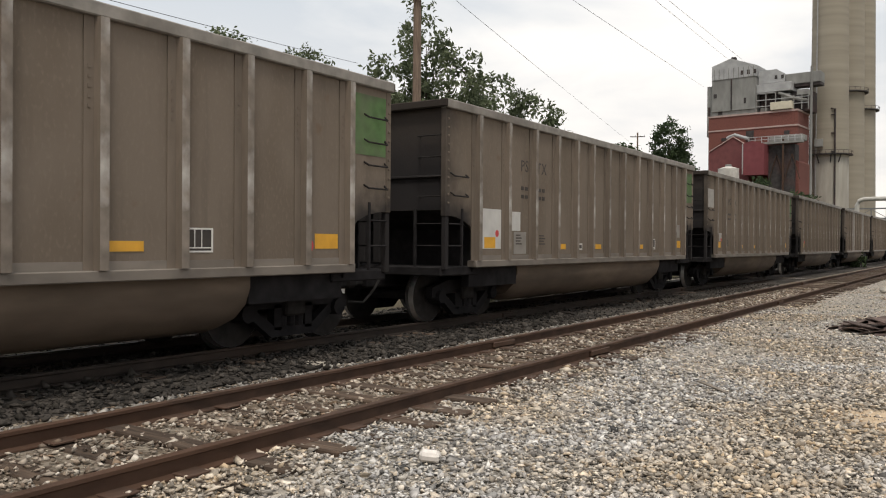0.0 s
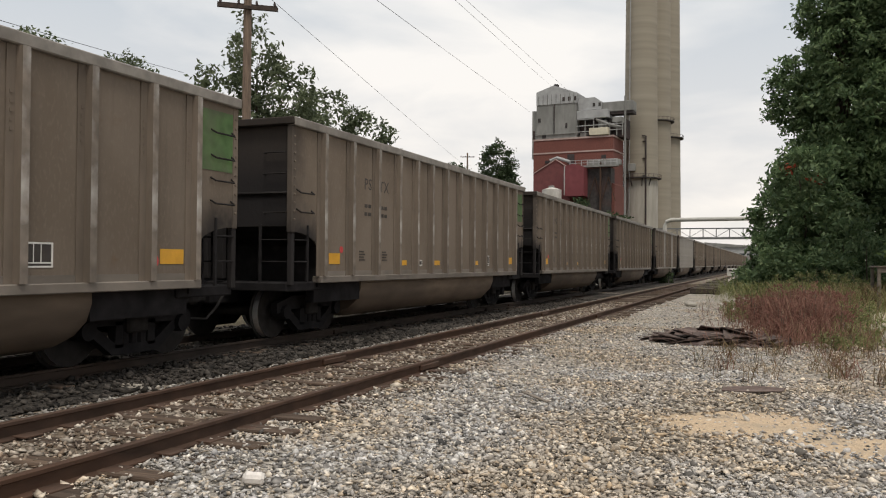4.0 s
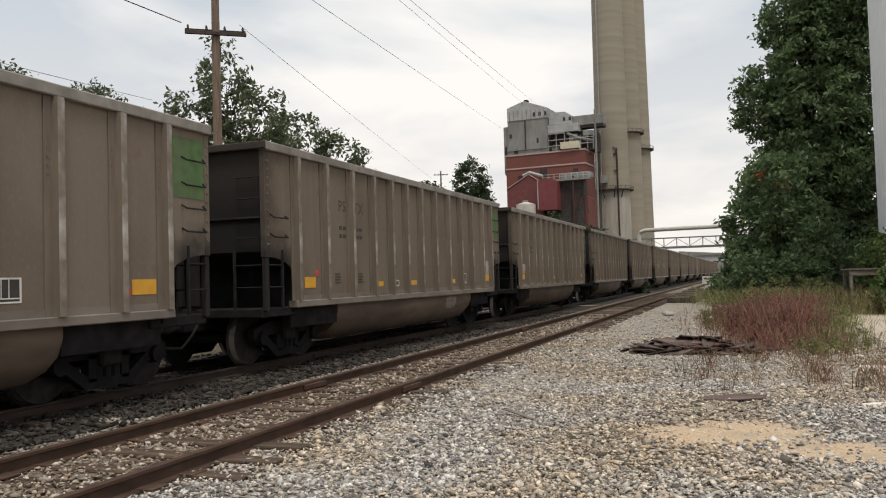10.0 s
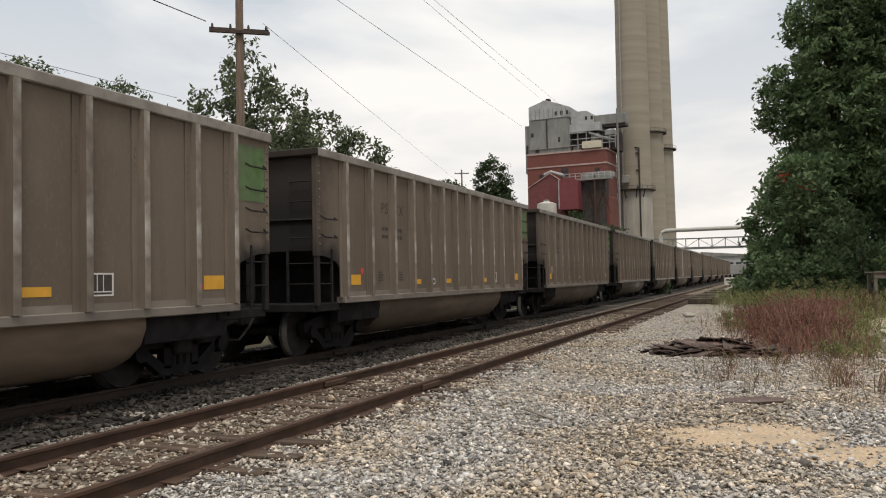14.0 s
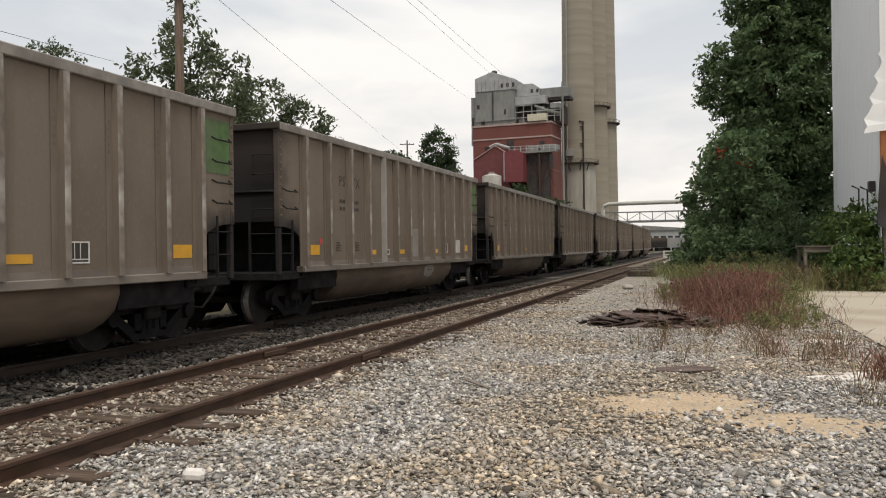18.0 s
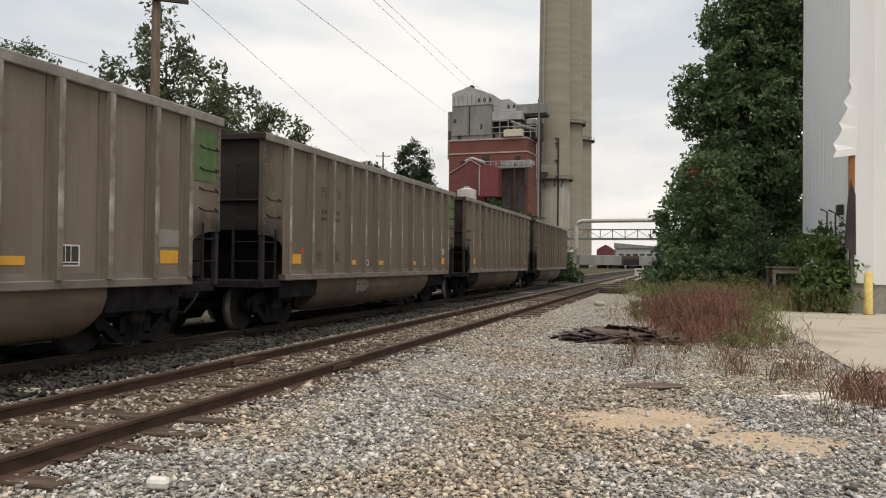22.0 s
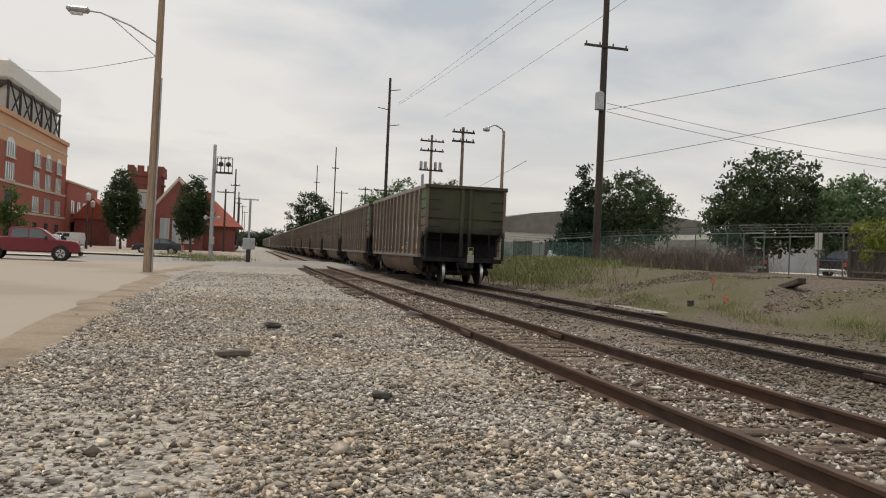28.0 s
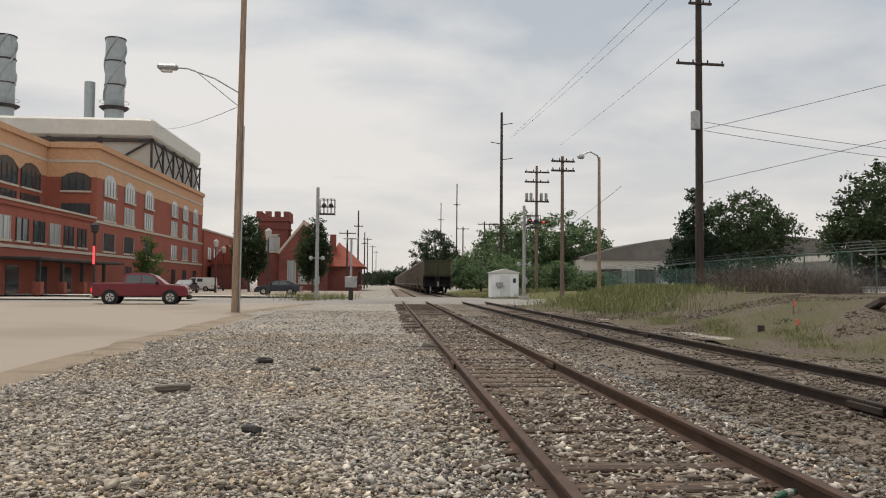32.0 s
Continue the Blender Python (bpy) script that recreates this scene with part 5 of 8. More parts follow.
sheet("verge", [-200, -120, -70, -40] + spread(-30, -7.6, 12), spread(24, 120, 40) + [160, 240, 420, 700], verge, verge_mat, "rough green verge past the main line", "ground", 0.05, 14)
sheet("verge", spread(3.2, 12, 6) + [40, 120, 300], spread(40.3, 110, 30) + [200, 420, 700], verge, verge_mat, "rough green verge beside the siding", "ground", 0.05, 15)


# ---- things down the line ----
brick_new = mat("red_office_brickwork", (0.305, 0.094, 0.064), 0.9, 0, 0.12, 3.0, 0.15, (0.265, 0.078, 0.054), 0.12)
brick_tan = mat("tan_office_brickwork", (0.54, 0.315, 0.185), 0.9, 0, 0.1, 3.0, 0.15, (0.48, 0.28, 0.165), 0.12)
brick_old = mat("dark_red_depot_brick", (0.215, 0.07, 0.056), 0.9, 0, 0.16, 3.0, 0.25, (0.12, 0.042, 0.036), 0.15)
stone_trim = mat("pale_stone_trim", (0.50, 0.44, 0.36), 0.85, 0, 0.08, 3, 0.3, None, 0.08)
roof_red = mat("red_tiled_roof", (0.27, 0.062, 0.035), 0.8, 0, 0.2, 3, 0.4, (0.2, 0.05, 0.035), 0.3, (1, 1, 6))
metal_roof = mat("pale_roof_metal", (0.56, 0.545, 0.50), 0.6, 0.1, 0.07, 1, 0.15, None, 0.06)
panel_grey = mat("warm_grey_wall_panel", (0.40, 0.385, 0.35), 0.8, 0, 0.06, 1, 0.1, None, 0.05)
stack_grey = mat("blue_grey_stack_steel", (0.33, 0.37, 0.385), 0.55, 0.3, 0.08, 1, 0.15, (0.27, 0.30, 0.31), 0.05)
pole_tan = mat("sunbleached_pole_timber", (0.30, 0.215, 0.15), 0.9, 0, 0.28, 6, 0.5, (0.15, 0.095, 0.065), 0.4, (4, 4, 0.3))
tan_wall = mat("tan_painted_block_wall", (0.37, 0.27, 0.185), 0.9, 0, 0.1, 2, 0.3, (0.38, 0.275, 0.19), 0.1)
fence_wood = mat("grey_weathered_fence_board", (0.075, 0.064, 0.057), 0.95, 0, 0.25, 5, 0.8, (0.09, 0.075, 0.065), 0.4, (5, 5, 0.5), rand=0.25)
tyre_mat = mat("black_tyre_rubber", (0.02, 0.02, 0.021), 0.85, 0, 0.2, 12, 2, None, 0.1)
rim_mat = mat("silver_wheel_rim", (0.5, 0.5, 0.5), 0.35, 0.7, 0.08, 8, 2, None, 0.05)
paint_maroon = mat("glossy_maroon_car_paint", (0.165, 0.020, 0.030), 0.25, 0.2, 0.05, 3, 0.5, None, 0, spec=0.6)
paint_white = mat("white_van_paint", (0.66, 0.66, 0.65), 0.3, 0, 0.04, 3, 0.5, None, 0, spec=0.6)
paint_navy = mat("dark_navy_car_paint", (0.018, 0.022, 0.032), 0.25, 0.2, 0.05, 3, 0.5, None, 0, spec=0.6)
paint_silver = mat("silver_car_paint", (0.33, 0.34, 0.35), 0.3, 0.5, 0.05, 3, 0.5, None, 0, spec=0.6)
lamp_red = mat("lit_red_lamp", (0.9, 0.03, 0.02), 0.4, 0, 0, 3, 1, None, 0, glow=1.6)
lamp_sign = mat("lit_red_sign_face", (0.80, 0.06, 0.07), 0.4, 0, 0, 3, 1, None, 0, glow=1.0)
green_sign = mat("green_sign_paint", (0.02, 0.16, 0.11), 0.5, 0, 0.08, 3, 1, None, 0.05)
fence_green = mat("green_coated_fence_steel", (0.10, 0.17, 0.15), 0.6, 0.2, 0.1, 5, 1, None, 0.05)
sidewalk_mat = ground_mat("pale_concrete_pavement", [(0.42, 0.38, 0.32), (0.47, 0.43, 0.37), (0.44, 0.40, 0.345)], 40, bump=0.1, patch=0.3, patch_color=(0.38, 0.34, 0.285))
road_mat = ground_mat("worn_pale_road_asphalt", [(0.23, 0.215, 0.195), (0.28, 0.26, 0.24), (0.25, 0.235, 0.215)], 60, bump=0.15, patch=0.25, patch_color=(0.20, 0.185, 0.17))


def window(parent, face, u, z, w, h, at, arched=False, material=None, depth=0.12, mullions=2):
    """A window with frame, sill and panes on a wall plane. face 'x': the wall lies at x = at and looks to -x, u runs along y.
    face 'y': the wall lies at y = at and looks to +y, u runs along x."""
    def lay(a0, a1, z0, z1, d0, d1):
        if face == "x":
            return Form().box(at - d1, at - d0, a0, a1, z0, z1)
        return Form().box(a0, a1, at + d0, at + d1, z0, z1)
    top = [(u - w / 2, z), (u + w / 2, z), (u + w / 2, z + h)]
    if arched:
        top += [(u + w * 0.3, z + h + w * 0.13), (u, z + h + w * 0.18), (u - w * 0.3, z + h + w * 0.13)]
    top += [(u - w / 2, z + h)]
    f = Form()
    if face == "x":
        f.prism(top, at - 0.03, at + 0.05, "x")
    else:
        f.prism(top, at - 0.05, at + 0.03, "y")
    win = part("window", f, material or glass_dark, parent)
    for k in range(mullions + 1):
        a = u - w / 2 + w * k / mullions
        part("mullion", lay(a - 0.05, a + 0.05, z, z + h, 0.03, 0.09), plant_dark if (material or glass_dark) is glass_dark else panel_grey, win)
    part("sill", lay(u - w / 2 - 0.15, u + w / 2 + 0.15, z - 0.2, z, 0.0, 0.18), stone_trim, win)
    return win


def office_building():
    b = thing("office_building", "four-storey red and tan brick office building with arched windows", "office building")
    X = 33.0

    def block(name, x0, x1, y0, y1, h, tan=True):
        part("wall", Form().box(x0, x1, y0, y1, 0, h if not tan else 12.7), brick_new, b, "red brick wall")
        if tan:
            part("upper_wall", Form().box(x0 - 0.05, x1, y0, y1 + 0.05, 12.7, 16.0), brick_tan, b, "tan brick upper wall")
            part("cornice", Form().box(x0 - 0.35, x1, y0, y1 + 0.35, 15.9, 16.5), brick_tan, b)
            part("band", Form().box(x0 - 0.12, x1, y0, y1 + 0.12, 14.3, 14.6), stone_trim, b)
        for z in ((7.7, 4.1) if h > 9 else (4.1,)):
            part("band", Form().box(x0 - 0.12, x1, y0, y1 + 0.12, z, z + 0.28), stone_trim, b)

    block("main", X, 62, -145, -93, 16)
    block("left", 38.4, 75, -93, -69.3, 16)
    block("low", X + 0.2, 80, -92.98, -58.5, 7.7, False)
    part("parapet", Form().box(X + 0.0, 80, -92.9, -58.3, 7.7, 8.1), brick_new, b)
    part("parapet_cap", Form().box(X - 0.15, 80, -92.9, -58.1, 8.1, 8.3), stone_trim, b)
    part("wall", Form().box(X - 0.3, 60, -172, -145, 0, 10.2), brick_new, b)
    part("parapet_cap", Form().box(X - 0.5, 60, -172, -145, 10.2, 10.5), stone_trim, b)
    part("plant_room", Form().box(46, 60, -86, -76, 16.5, 18.6), metal_roof, b)
    for y in (-97.2, -104.5, -112.8, -126, -132.7, -139.5):
        w = 4.0 if y > -120 else 3.4
        window(b, "x", y, 11.0, w, 1.75, X - 0.06, True, glass_pale, mullions=4)
        window(b, "x", y, 8.2, w, 2.1, X, False, glass_pale, mullions=4)
        window(b, "x", y, 4.7, w, 2.0, X, False, glass_pale if y < -120 else plant_dark, mullions=3 if y < -120 else 1)
        if y < -104:
            window(b, "x", y, 0.9, w * 0.6, 2.2, X, False, glass_dark, mullions=2)
    for y in (-149.5, -154.5, -159.5, -165):
        window(b, "x", y, 5.4, 3.0, 2.0, X - 0.3, False, glass_pale, mullions=2)
        window(b, "x", y, 1.4, 2.6, 2.2, X - 0.3, False, glass_dark, mullions=2)
    window(b, "y", 35.2, 11.2, 3.0, 1.5, -92.95, True, glass_dark, mullions=4)
    window(b, "y", 35.2, 7.8, 3.0, 2.0, -93, False, glass_dark, mullions=4)
    for y in (-72.4, -77.9, -83.4, -88.9):
        window(b, "x", y, 10.9, 4.5, 1.9, 38.34, True, glass_dark if y < -80 else glass_pale, mullions=4)
        window(b, "x", y, 8.6, 4.5, 1.7, 38.4, False, glass_dark if y < -80 else glass_pale, mullions=4)
    for x in (44.7, 54, 63):
        window(b, "y", x, 10.8, 6.8, 2.4, -69.25, True, glass_pale, mullions=5)
        window(b, "y", x, 8.75, 6.4, 1.8, -69.3, False, glass_pale, mullions=5)
    for k in range(9):
        window(b, "x", -61.0 - 3.55 * k, 4.8, 2.4, 2.0, X + 0.2, False, glass_dark if k % 3 else glass_pale, mullions=2)
    for y in (-61.5, -65.5):
        window(b, "x", y, 0.4, 2.6, 3.2, X + 0.2, False, glass_dark, mullions=3)
    for x in (36, 40.0, 44.0, 48, 52):
        window(b, "y", x, 1.0, 2.9, 5.2, -58.5, False, glass_dark, mullions=3)
    # entrance canopy on brick piers
    part("canopy", Form().soft_box(X - 3.2, X + 0.2, -93, -71, 3.05, 3.3, 0.05), plant_dark, b)
    for y in (-72, -77, -82, -88):
        p = part("pier", Form().soft_box(X - 3.0, X - 2.3, y - 0.35, y + 0.35, 0, 1.2, 0.04), brick_new, b)
        part("column", Form().box(X - 2.8, X - 2.5, y - 0.15, y + 0.15, 1.2, 3.0), plant_dark, p)
    for y in (-73.5, -79.5, -85.5, -96):
        part("door", Form().box(X + 0.12, X + 0.2, y - 1.2, y + 1.2, 0, 2.6), glass_dark, b)
    return b


office_building()


def boiler_hall():
    b = thing("generating_hall", "grey steel-braced generating hall with a pale metal roof", "power plant")
    x0, x1, y0, y1 = 46.6, 112.0, -200, -161
    part("wall", Form().box(x0, x1, y0, y1, 0, 29.0), panel_grey, b, "warm grey panel wall")
    rf = Form().soft_box(x0 - 0.6, x1, y0 - 0.6, y1 + 0.6, 28.8, 32.6, 0.5)
    part("roof_band", rf, metal_roof, b, "pale metal roof band")
    for k in range(6):
        y = y1 - k * 8.1
        part("column", Form().box(x0 - 0.35, x0, y - 0.25, y + 0.25, 14, 28.8), plant_dark, b)
        if k < 5:
            for z0, z1 in ((16, 22.2), (22.2, 28.6)):
                part("brace", Form().tube([(x0 - 0.45, y, z0), (x0 - 0.45, y - 8.1, z1)], 0.15, 5), plant_dark, b)
                part("brace", Form().tube([(x0 - 0.45, y, z1), (x0 - 0.45, y - 8.1, z0)], 0.15, 5), plant_dark, b)
    for z in (16, 22.2, 28.3):
        part("girt", Form().box(x0 - 0.4, x0, y0, y1, z - 0.2, z + 0.2), plant_dark, b)
        part("girt", Form().box(x0, x1, y1, y1 + 0.6, z - 0.3, z + 0.3), plant_dark, b)
    for k in range(7):
        x = x0 + 9.5 * (k + 1)
        part("column", Form().box(x - 0.35, x + 0.35, y1, y1 + 0.7, 14, 28.8), plant_dark, b)
        part("brace", Form().tube([(x - 9.5, y1 + 0.4, 22.5 if k % 2 else 28.2), (x, y1 + 0.4, 28.2 if k % 2 else 22.5)], 0.24, 5), plant_dark, b)
    return b


boiler_hall()


def steel_stack(x, y, z0, z1, r, label, gallery, spiral=True):
    s = thing("steel_stack", label, "chimney", pose(x, y, 0), "steel stacks")
    part("shaft", Form().tube([(0, 0, z0), (0, 0, gallery), (0, 0, gallery + 0.1), (0, 0, z1)], [r * 1.0, r, r * 1.02, r * 1.02], 28), stack_grey, s, smooth=True)
    if spiral:
        part("gallery", Form().tube([(0, 0, gallery), (0, 0, gallery + 0.5), (0, 0, gallery + 0.6)], [r * 1.25, r * 1.55, r * 1.55], 28), plant_dark, s, "ring gallery")
        rl = Form().tube([(math.cos(a) * r * 1.5, math.sin(a) * r * 1.5, gallery + 1.7) for a in spread(0, 2 * math.pi, 25)], 0.06, 5)
        part("railing", rl, stack_grey, s)
        # helical strakes
        for k in range(3):
            p = [(math.cos(2 * math.pi * k / 3 + q * 4.2) * r * 1.08, math.sin(2 * math.pi * k / 3 + q * 4.2) * r * 1.08, gallery + 2 + q * (z1 - gallery - 2)) for q in spread(0, 1, 24)]
            part("strake", Form().tube(p, 0.2, 5), stack_grey, s)
        for q in (0.35, 0.68, 1.0):
            z = gallery + (z1 - gallery) * q
            part("ring", Form().tube([(0, 0, z - 0.25), (0, 0, z)], r * 1.1, 28), plant_dark, s)
    return s


steel_stack(58.9, -177, 32.5, 52.6, 1.95, "blue-grey steel stack with spiral strakes on the roof", 37.3)
steel_stack(81.4, -177, 32.5, 52.6, 1.95, "blue-grey steel stack with spiral strakes on the roof", 37.3)
steel_stack(64.0, -177, 32.5, 43.2, 1.05, "plain short steel stack on the roof", 39.0, False)


def depot():
    b = thing("station_depot", "old dark red brick railway depot with a battlemented tower", "station building")
    part("tower", Form().box(17.2, 21.9, -140, -135, 0, 11.2), brick_old, b, "square brick tower")
    part("tower_band", Form().box(17.0, 22.1, -140.2, -134.8, 9.9, 10.2).box(16.9, 22.2, -140.3, -134.7, 11.2, 11.9), brick_old, b)
    for k in range(4):
        x = 16.9 + k * 1.45
        part("battlement", Form().soft_box(x, x + 0.95, -135.4, -134.7, 11.9, 12.8, 0.04), brick_old, b)
    for k in range(1, 4):
        y = -134.7 - k * 1.45
        for xx in (16.9, 21.5):
            part("battlement", Form().soft_box(xx, xx + 0.7, y - 0.95, y, 11.9, 12.8, 0.04), brick_old, b)
    window(b, "y", 19.5, 6.3, 1.5, 2.3, -135, False, glass_pale, mullions=2)
    part("window_surround", Form().box(18.4, 18.7, -135, -134.9, 6, 9).box(20.3, 20.6, -135, -134.9, 6, 9).box(18.4, 20.6, -135, -134.9, 8.7, 9.1), stone_trim, b)
    g = Form().prism([(18.2, 0), (10.6, 0), (10.6, 6.0), (14.4, 10.8), (18.2, 6.0)], -158, -133)
    part("hall", g, brick_old, b, "gabled brick hall")
    for s in (-1, 1):
        part("gable_coping", Form().tube([(14.4 + s * 4.0, -132.9, 5.9), (14.4, -132.9, 10.95)], 0.22, 5), stone_trim, b)
    part("roof", Form().prism([(18.6, 5.8), (14.4, 11.0), (10.2, 5.8), (10.2, 6.1), (14.4, 11.35), (18.6, 6.1)], -158.5, -133.2), roof_red, b, "red tiled roof")
    for x in (12.6, 14.4, 16.2):
        window(b, "y", x, 1.2, 1.3, 3.6, -132.95, False, glass_pale, mullions=2)
    # lower wing with a hipped roof and platform canopy
    part("wing", Form().box(5.8, 10.6, -160, -137, 0, 4.2), brick_old, b)
    hip = Form().add([(4.6, -161, 4.0), (11.4, -161, 4.0), (11.4, -136, 4.0), (4.6, -136, 4.0), (9.2, -156, 8.2), (9.2, -141, 8.2)],
                     [(0, 1, 4), (1, 2, 5, 4), (2, 3, 5), (3, 0, 4, 5), (3, 2, 1, 0)])
    part("wing_roof", hip, roof_red, b, "red tiled hipped roof")
    part("chimney_stack", Form().soft_box(9.6, 10.6, -140, -139, 6.0, 9.4, 0.04), brick_old, b)
    for y in (-138, -144, -150):
        window(b, "x", y - 1, 1.0, 1.4, 2.2, 5.8, False, glass_dark, mullions=2)
    return b


depot()
low = thing("low_brick_house", "low brick building with a red roof beside the office", "building", pose(0, 0, 0))
part("wall", Form().box(26.5, 32, -156, -148, 0, 4.5), brick_old, low)
part("roof", Form().prism([(26, 4.4), (32.4, 4.4), (29.2, 8.0)], -156.5, -147.5), roof_red, low)

# paving and road
lot = Form()
knots = [(6.0, -6), (6.1, -11.8), (6.3, -17), (6.5, -25), (6.6, -33), (7.6, -36), (6.8, -41), (5.6, -52.5)]
edge = []
for k in range(141):
    y = -6 - 46.5 * k / 140
    j = max(i for i in range(len(knots) - 1) if knots[i][1] >= y - 1e-6)
    q = (knots[j][1] - y) / (knots[j][1] - knots[j + 1][1])
    edge.append((knots[j][0] + (knots[j + 1][0] - knots[j][0]) * q + 0.3 * noise.noise((y * 0.45, 1, 0)) + 0.05 * noise.noise((y * 1.9, 4, 0)), y))
for k, (x, y) in enumerate(edge):
    lot.v += [(x, y, 0.02), (200, y, 0.02)]
for k in range(len(edge) - 1):
    lot.f.append((2 * k, 2 * k + 1, 2 * k + 3, 2 * k + 2))
solo("parking_lot", lot, asphalt_mat, "pale worn paved lot beside the gravel", "pavement", kind="structure")
sheet("road", [-200, -60, -20, -7.5, 3, 12, 60, 200], spread(-70, -52.5, 6), lambda x, y: (0.14 if -9 < x < 4 else 0.03) if -69 < y < -54 else -0.03, road_mat, "worn road crossing the tracks", "road")
sheet("crossing_panel", spread(-6.6, 1.0, 8), [-70.0, -69.0, -62.0, -54.4, -53.0], lambda x, y: 0.165 if -69.5 < y < -54 else -0.02, road_mat, "level crossing surface between the rails", "road")
sheet("sidewalk", [4.2, 12, 60, 200], spread(-76, -71, 3), 0.12, sidewalk_mat, "pale concrete pavement beyond the road", "pavement")
sheet("far_lot", [4.5, 12, 32, 200], spread(-132, -76.05, 6), 0.02, asphalt_mat, "paved lot in front of the depot", "pavement")
sheet("kerb_strip", spread(14, 32, 4), spread(-60, -56, 3), 0.13, sidewalk_mat, "pale concrete kerb island", "pavement")


def bank_height(x, y):
    t = min(1.0, max(0.0, (-7.2 - x) / 6.5))
    s = t * t * (3 - 2 * t)
    fade = min(1.0, max(0.0, (y + 54) / 4)) if y > -62 else min(1.0, max(0.0, (-70.5 - y) / 3)) * 0.6
    return 0.02 + s * 1.0 * fade


sheet("bank", spread(-24, -6.4, 34), spread(-53, 24, 78), bank_height, bank_mat, "stony sloping bank beside the main line", "ground", 0.11, 9)
sheet("bank", spread(-30, -7, 20), spread(-125, -70.6, 40), bank_height, grass_mat, "grassy bank past the crossing", "ground", 0.08, 4)
sheet("yard", [-140, -60, -23.9], spread(-125, 30, 10), 0.92, sidewalk_mat, "pale paved yard behind the fence", "pavement")


# sandy fringe between gravel and paving
fr_ = Form()
for k, (x, y) in enumerate(edge):
    w = 0.45 + 0.35 * noise.noise((y * 0.5, 9, 2)) + 0.1 * noise.noise((y * 1.3, 3, 2))
    fr_.v += [(x - w, y, -0.02), (x - w * 0.5, y, 0.024), (x + 0.25, y, 0.03), (x + 0.5 + 0.25 * noise.noise((y * 0.6, 7, 7)), y, 0.012)]
for k in range(len(edge) - 1):
    fr_.f += [(4 * k + j, 4 * k + j + 1, 4 * k + j + 5, 4 * k + j + 4) for j in range(3)]
solo("sandy_fringe", fr_, ground_mat("sandy_fringe_grit", [(0.24, 0.19, 0.14), (0.31, 0.25, 0.185), (0.27, 0.215, 0.16)], 30, bump=0.8, patch=0.8, patch_color=(0.20, 0.155, 0.115)), "tan sandy grit along the paving's edge", "ground", kind="structure")


# poles and lamps
lp = pole(7.5, -36.2, 15.0, 0.17, "weathered timber street light pole with an arm", (), lean=(0, -0.6), material=pole_tan)
part("arm", Form().tube([(0, 0, 9.4), (1.2, -0.2, 10.1), (2.4, -0.45, 10.55), (3.0, -0.55, 10.6)], 0.035, 6), steel_grey, lp)
part("arm_brace", Form().tube([(0, 0, 8.8), (1.2, -0.2, 9.75), (2.0, -0.4, 10.4)], 0.02, 5), steel_grey, lp)
hd = part("lamp_head", Form().soft_box(2.85, 3.75, -0.78, -0.42, 10.5, 10.75, 0.09), steel_grey, lp, "grey cobra lamp head")
part("lens", Form().soft_box(3.1, 3.6, -0.72, -0.48, 10.4, 10.5, 0.04), white_mark, hd)
part("conduit", Form().tube([(-0.2, 0.1, 0), (-0.17, 0.1, 8)], 0.035, 6), steel_grey, lp)
cable((7.4, -36.5, 9.0), (46.5, -160.9, 31.6), 1.0, 0.015)

rp = pole(-16.7, -46.2, 19.0, 0.24, "dark timber utility pole with crossarms and a transformer", ((13.5, 2.9, 5, 0.2), (17.0, 1.4, 5, 0.2)), z=0.5, material=timber_dark)
part("transformer", Form().tube([(0.35, 0.35, 9.7), (0.35, 0.35, 10.7), (0.35, 0.35, 10.8)], [0.26, 0.26, 0.1], 14), steel_grey, rp, "grey transformer can", smooth=True)
tall = pole(-15.35, -118, 26.2, 0.26, "very tall timber power pole past the crossing", ((8.6, 3.2, 5, 0.2), (9.9, 3.6, 5, 0.2)), material=timber_dark)
for z, s in ((24.4, -1), (21.6, 1), (19.3, -1)):
    part("davit_arm", Form().tube([(0, 0, z), (s * 1.6, 0, z + 0.25)], 0.06, 6), plant_dark, tall)
pole(-11.95, -60.9, 10.9, 0.16, "timber pole with twin crossarms by the crossing", ((10.5, 1.8, 5, 0.15), (9.8, 1.8, 5, 0.15)), material=timber)
p3 = pole(-12.6, -75, 12.2, 0.16, "timber pole carrying a bank of small transformers", ((11.6, 2.3, 5, 0.15), (10.7, 2.3, 5, 0.15), (8.9, 2.3, 5, 0.15)), material=timber)
for x in (-0.9, -0.45, 0.5, 0.9):
    part("transformer", Form().tube([(x, -0.1, 9.0), (x, -0.1, 9.7)], 0.14, 10), steel_grey, p3)
for b_, d_, h_, arms in ((4.86, 190, 24.5, 0), (3.75, 230, 24, 0), (5.3, 175, 13.5, 1), (6.8, 150, 12.7, 1), (-2.0, 150, 14.5, 0), (-2.75, 130, 9.6, 1), (-1.35, 230, 14, 1), (-1.0, 300, 15, 1), (-0.75, 380, 16, 1), (-1.55, 190, 13, 0), (4.3, 260, 15, 1)):
    x, y = south(b_, d_)
    pole(x, y, h_, 0.17, "distant timber utility pole along the line", ((h_ - 0.5, 2.6, 5, 0.1),) if arms else ((h_ * 0.8, 1.6, 5, 0.1),), material=timber_dark)
lm = pole(-12.3, -51.6, 8.9, 0.13, "weathered timber street lamp pole with a curved arm", (), z=0.5, material=pole_tan, name="street_lamp")
part("arm", Form().tube([(0, 0, 8.6), (0.1, 0, 9.0), (0.6, 0, 9.25), (1.1, 0, 9.05)], 0.05, 7), steel_grey, lm)
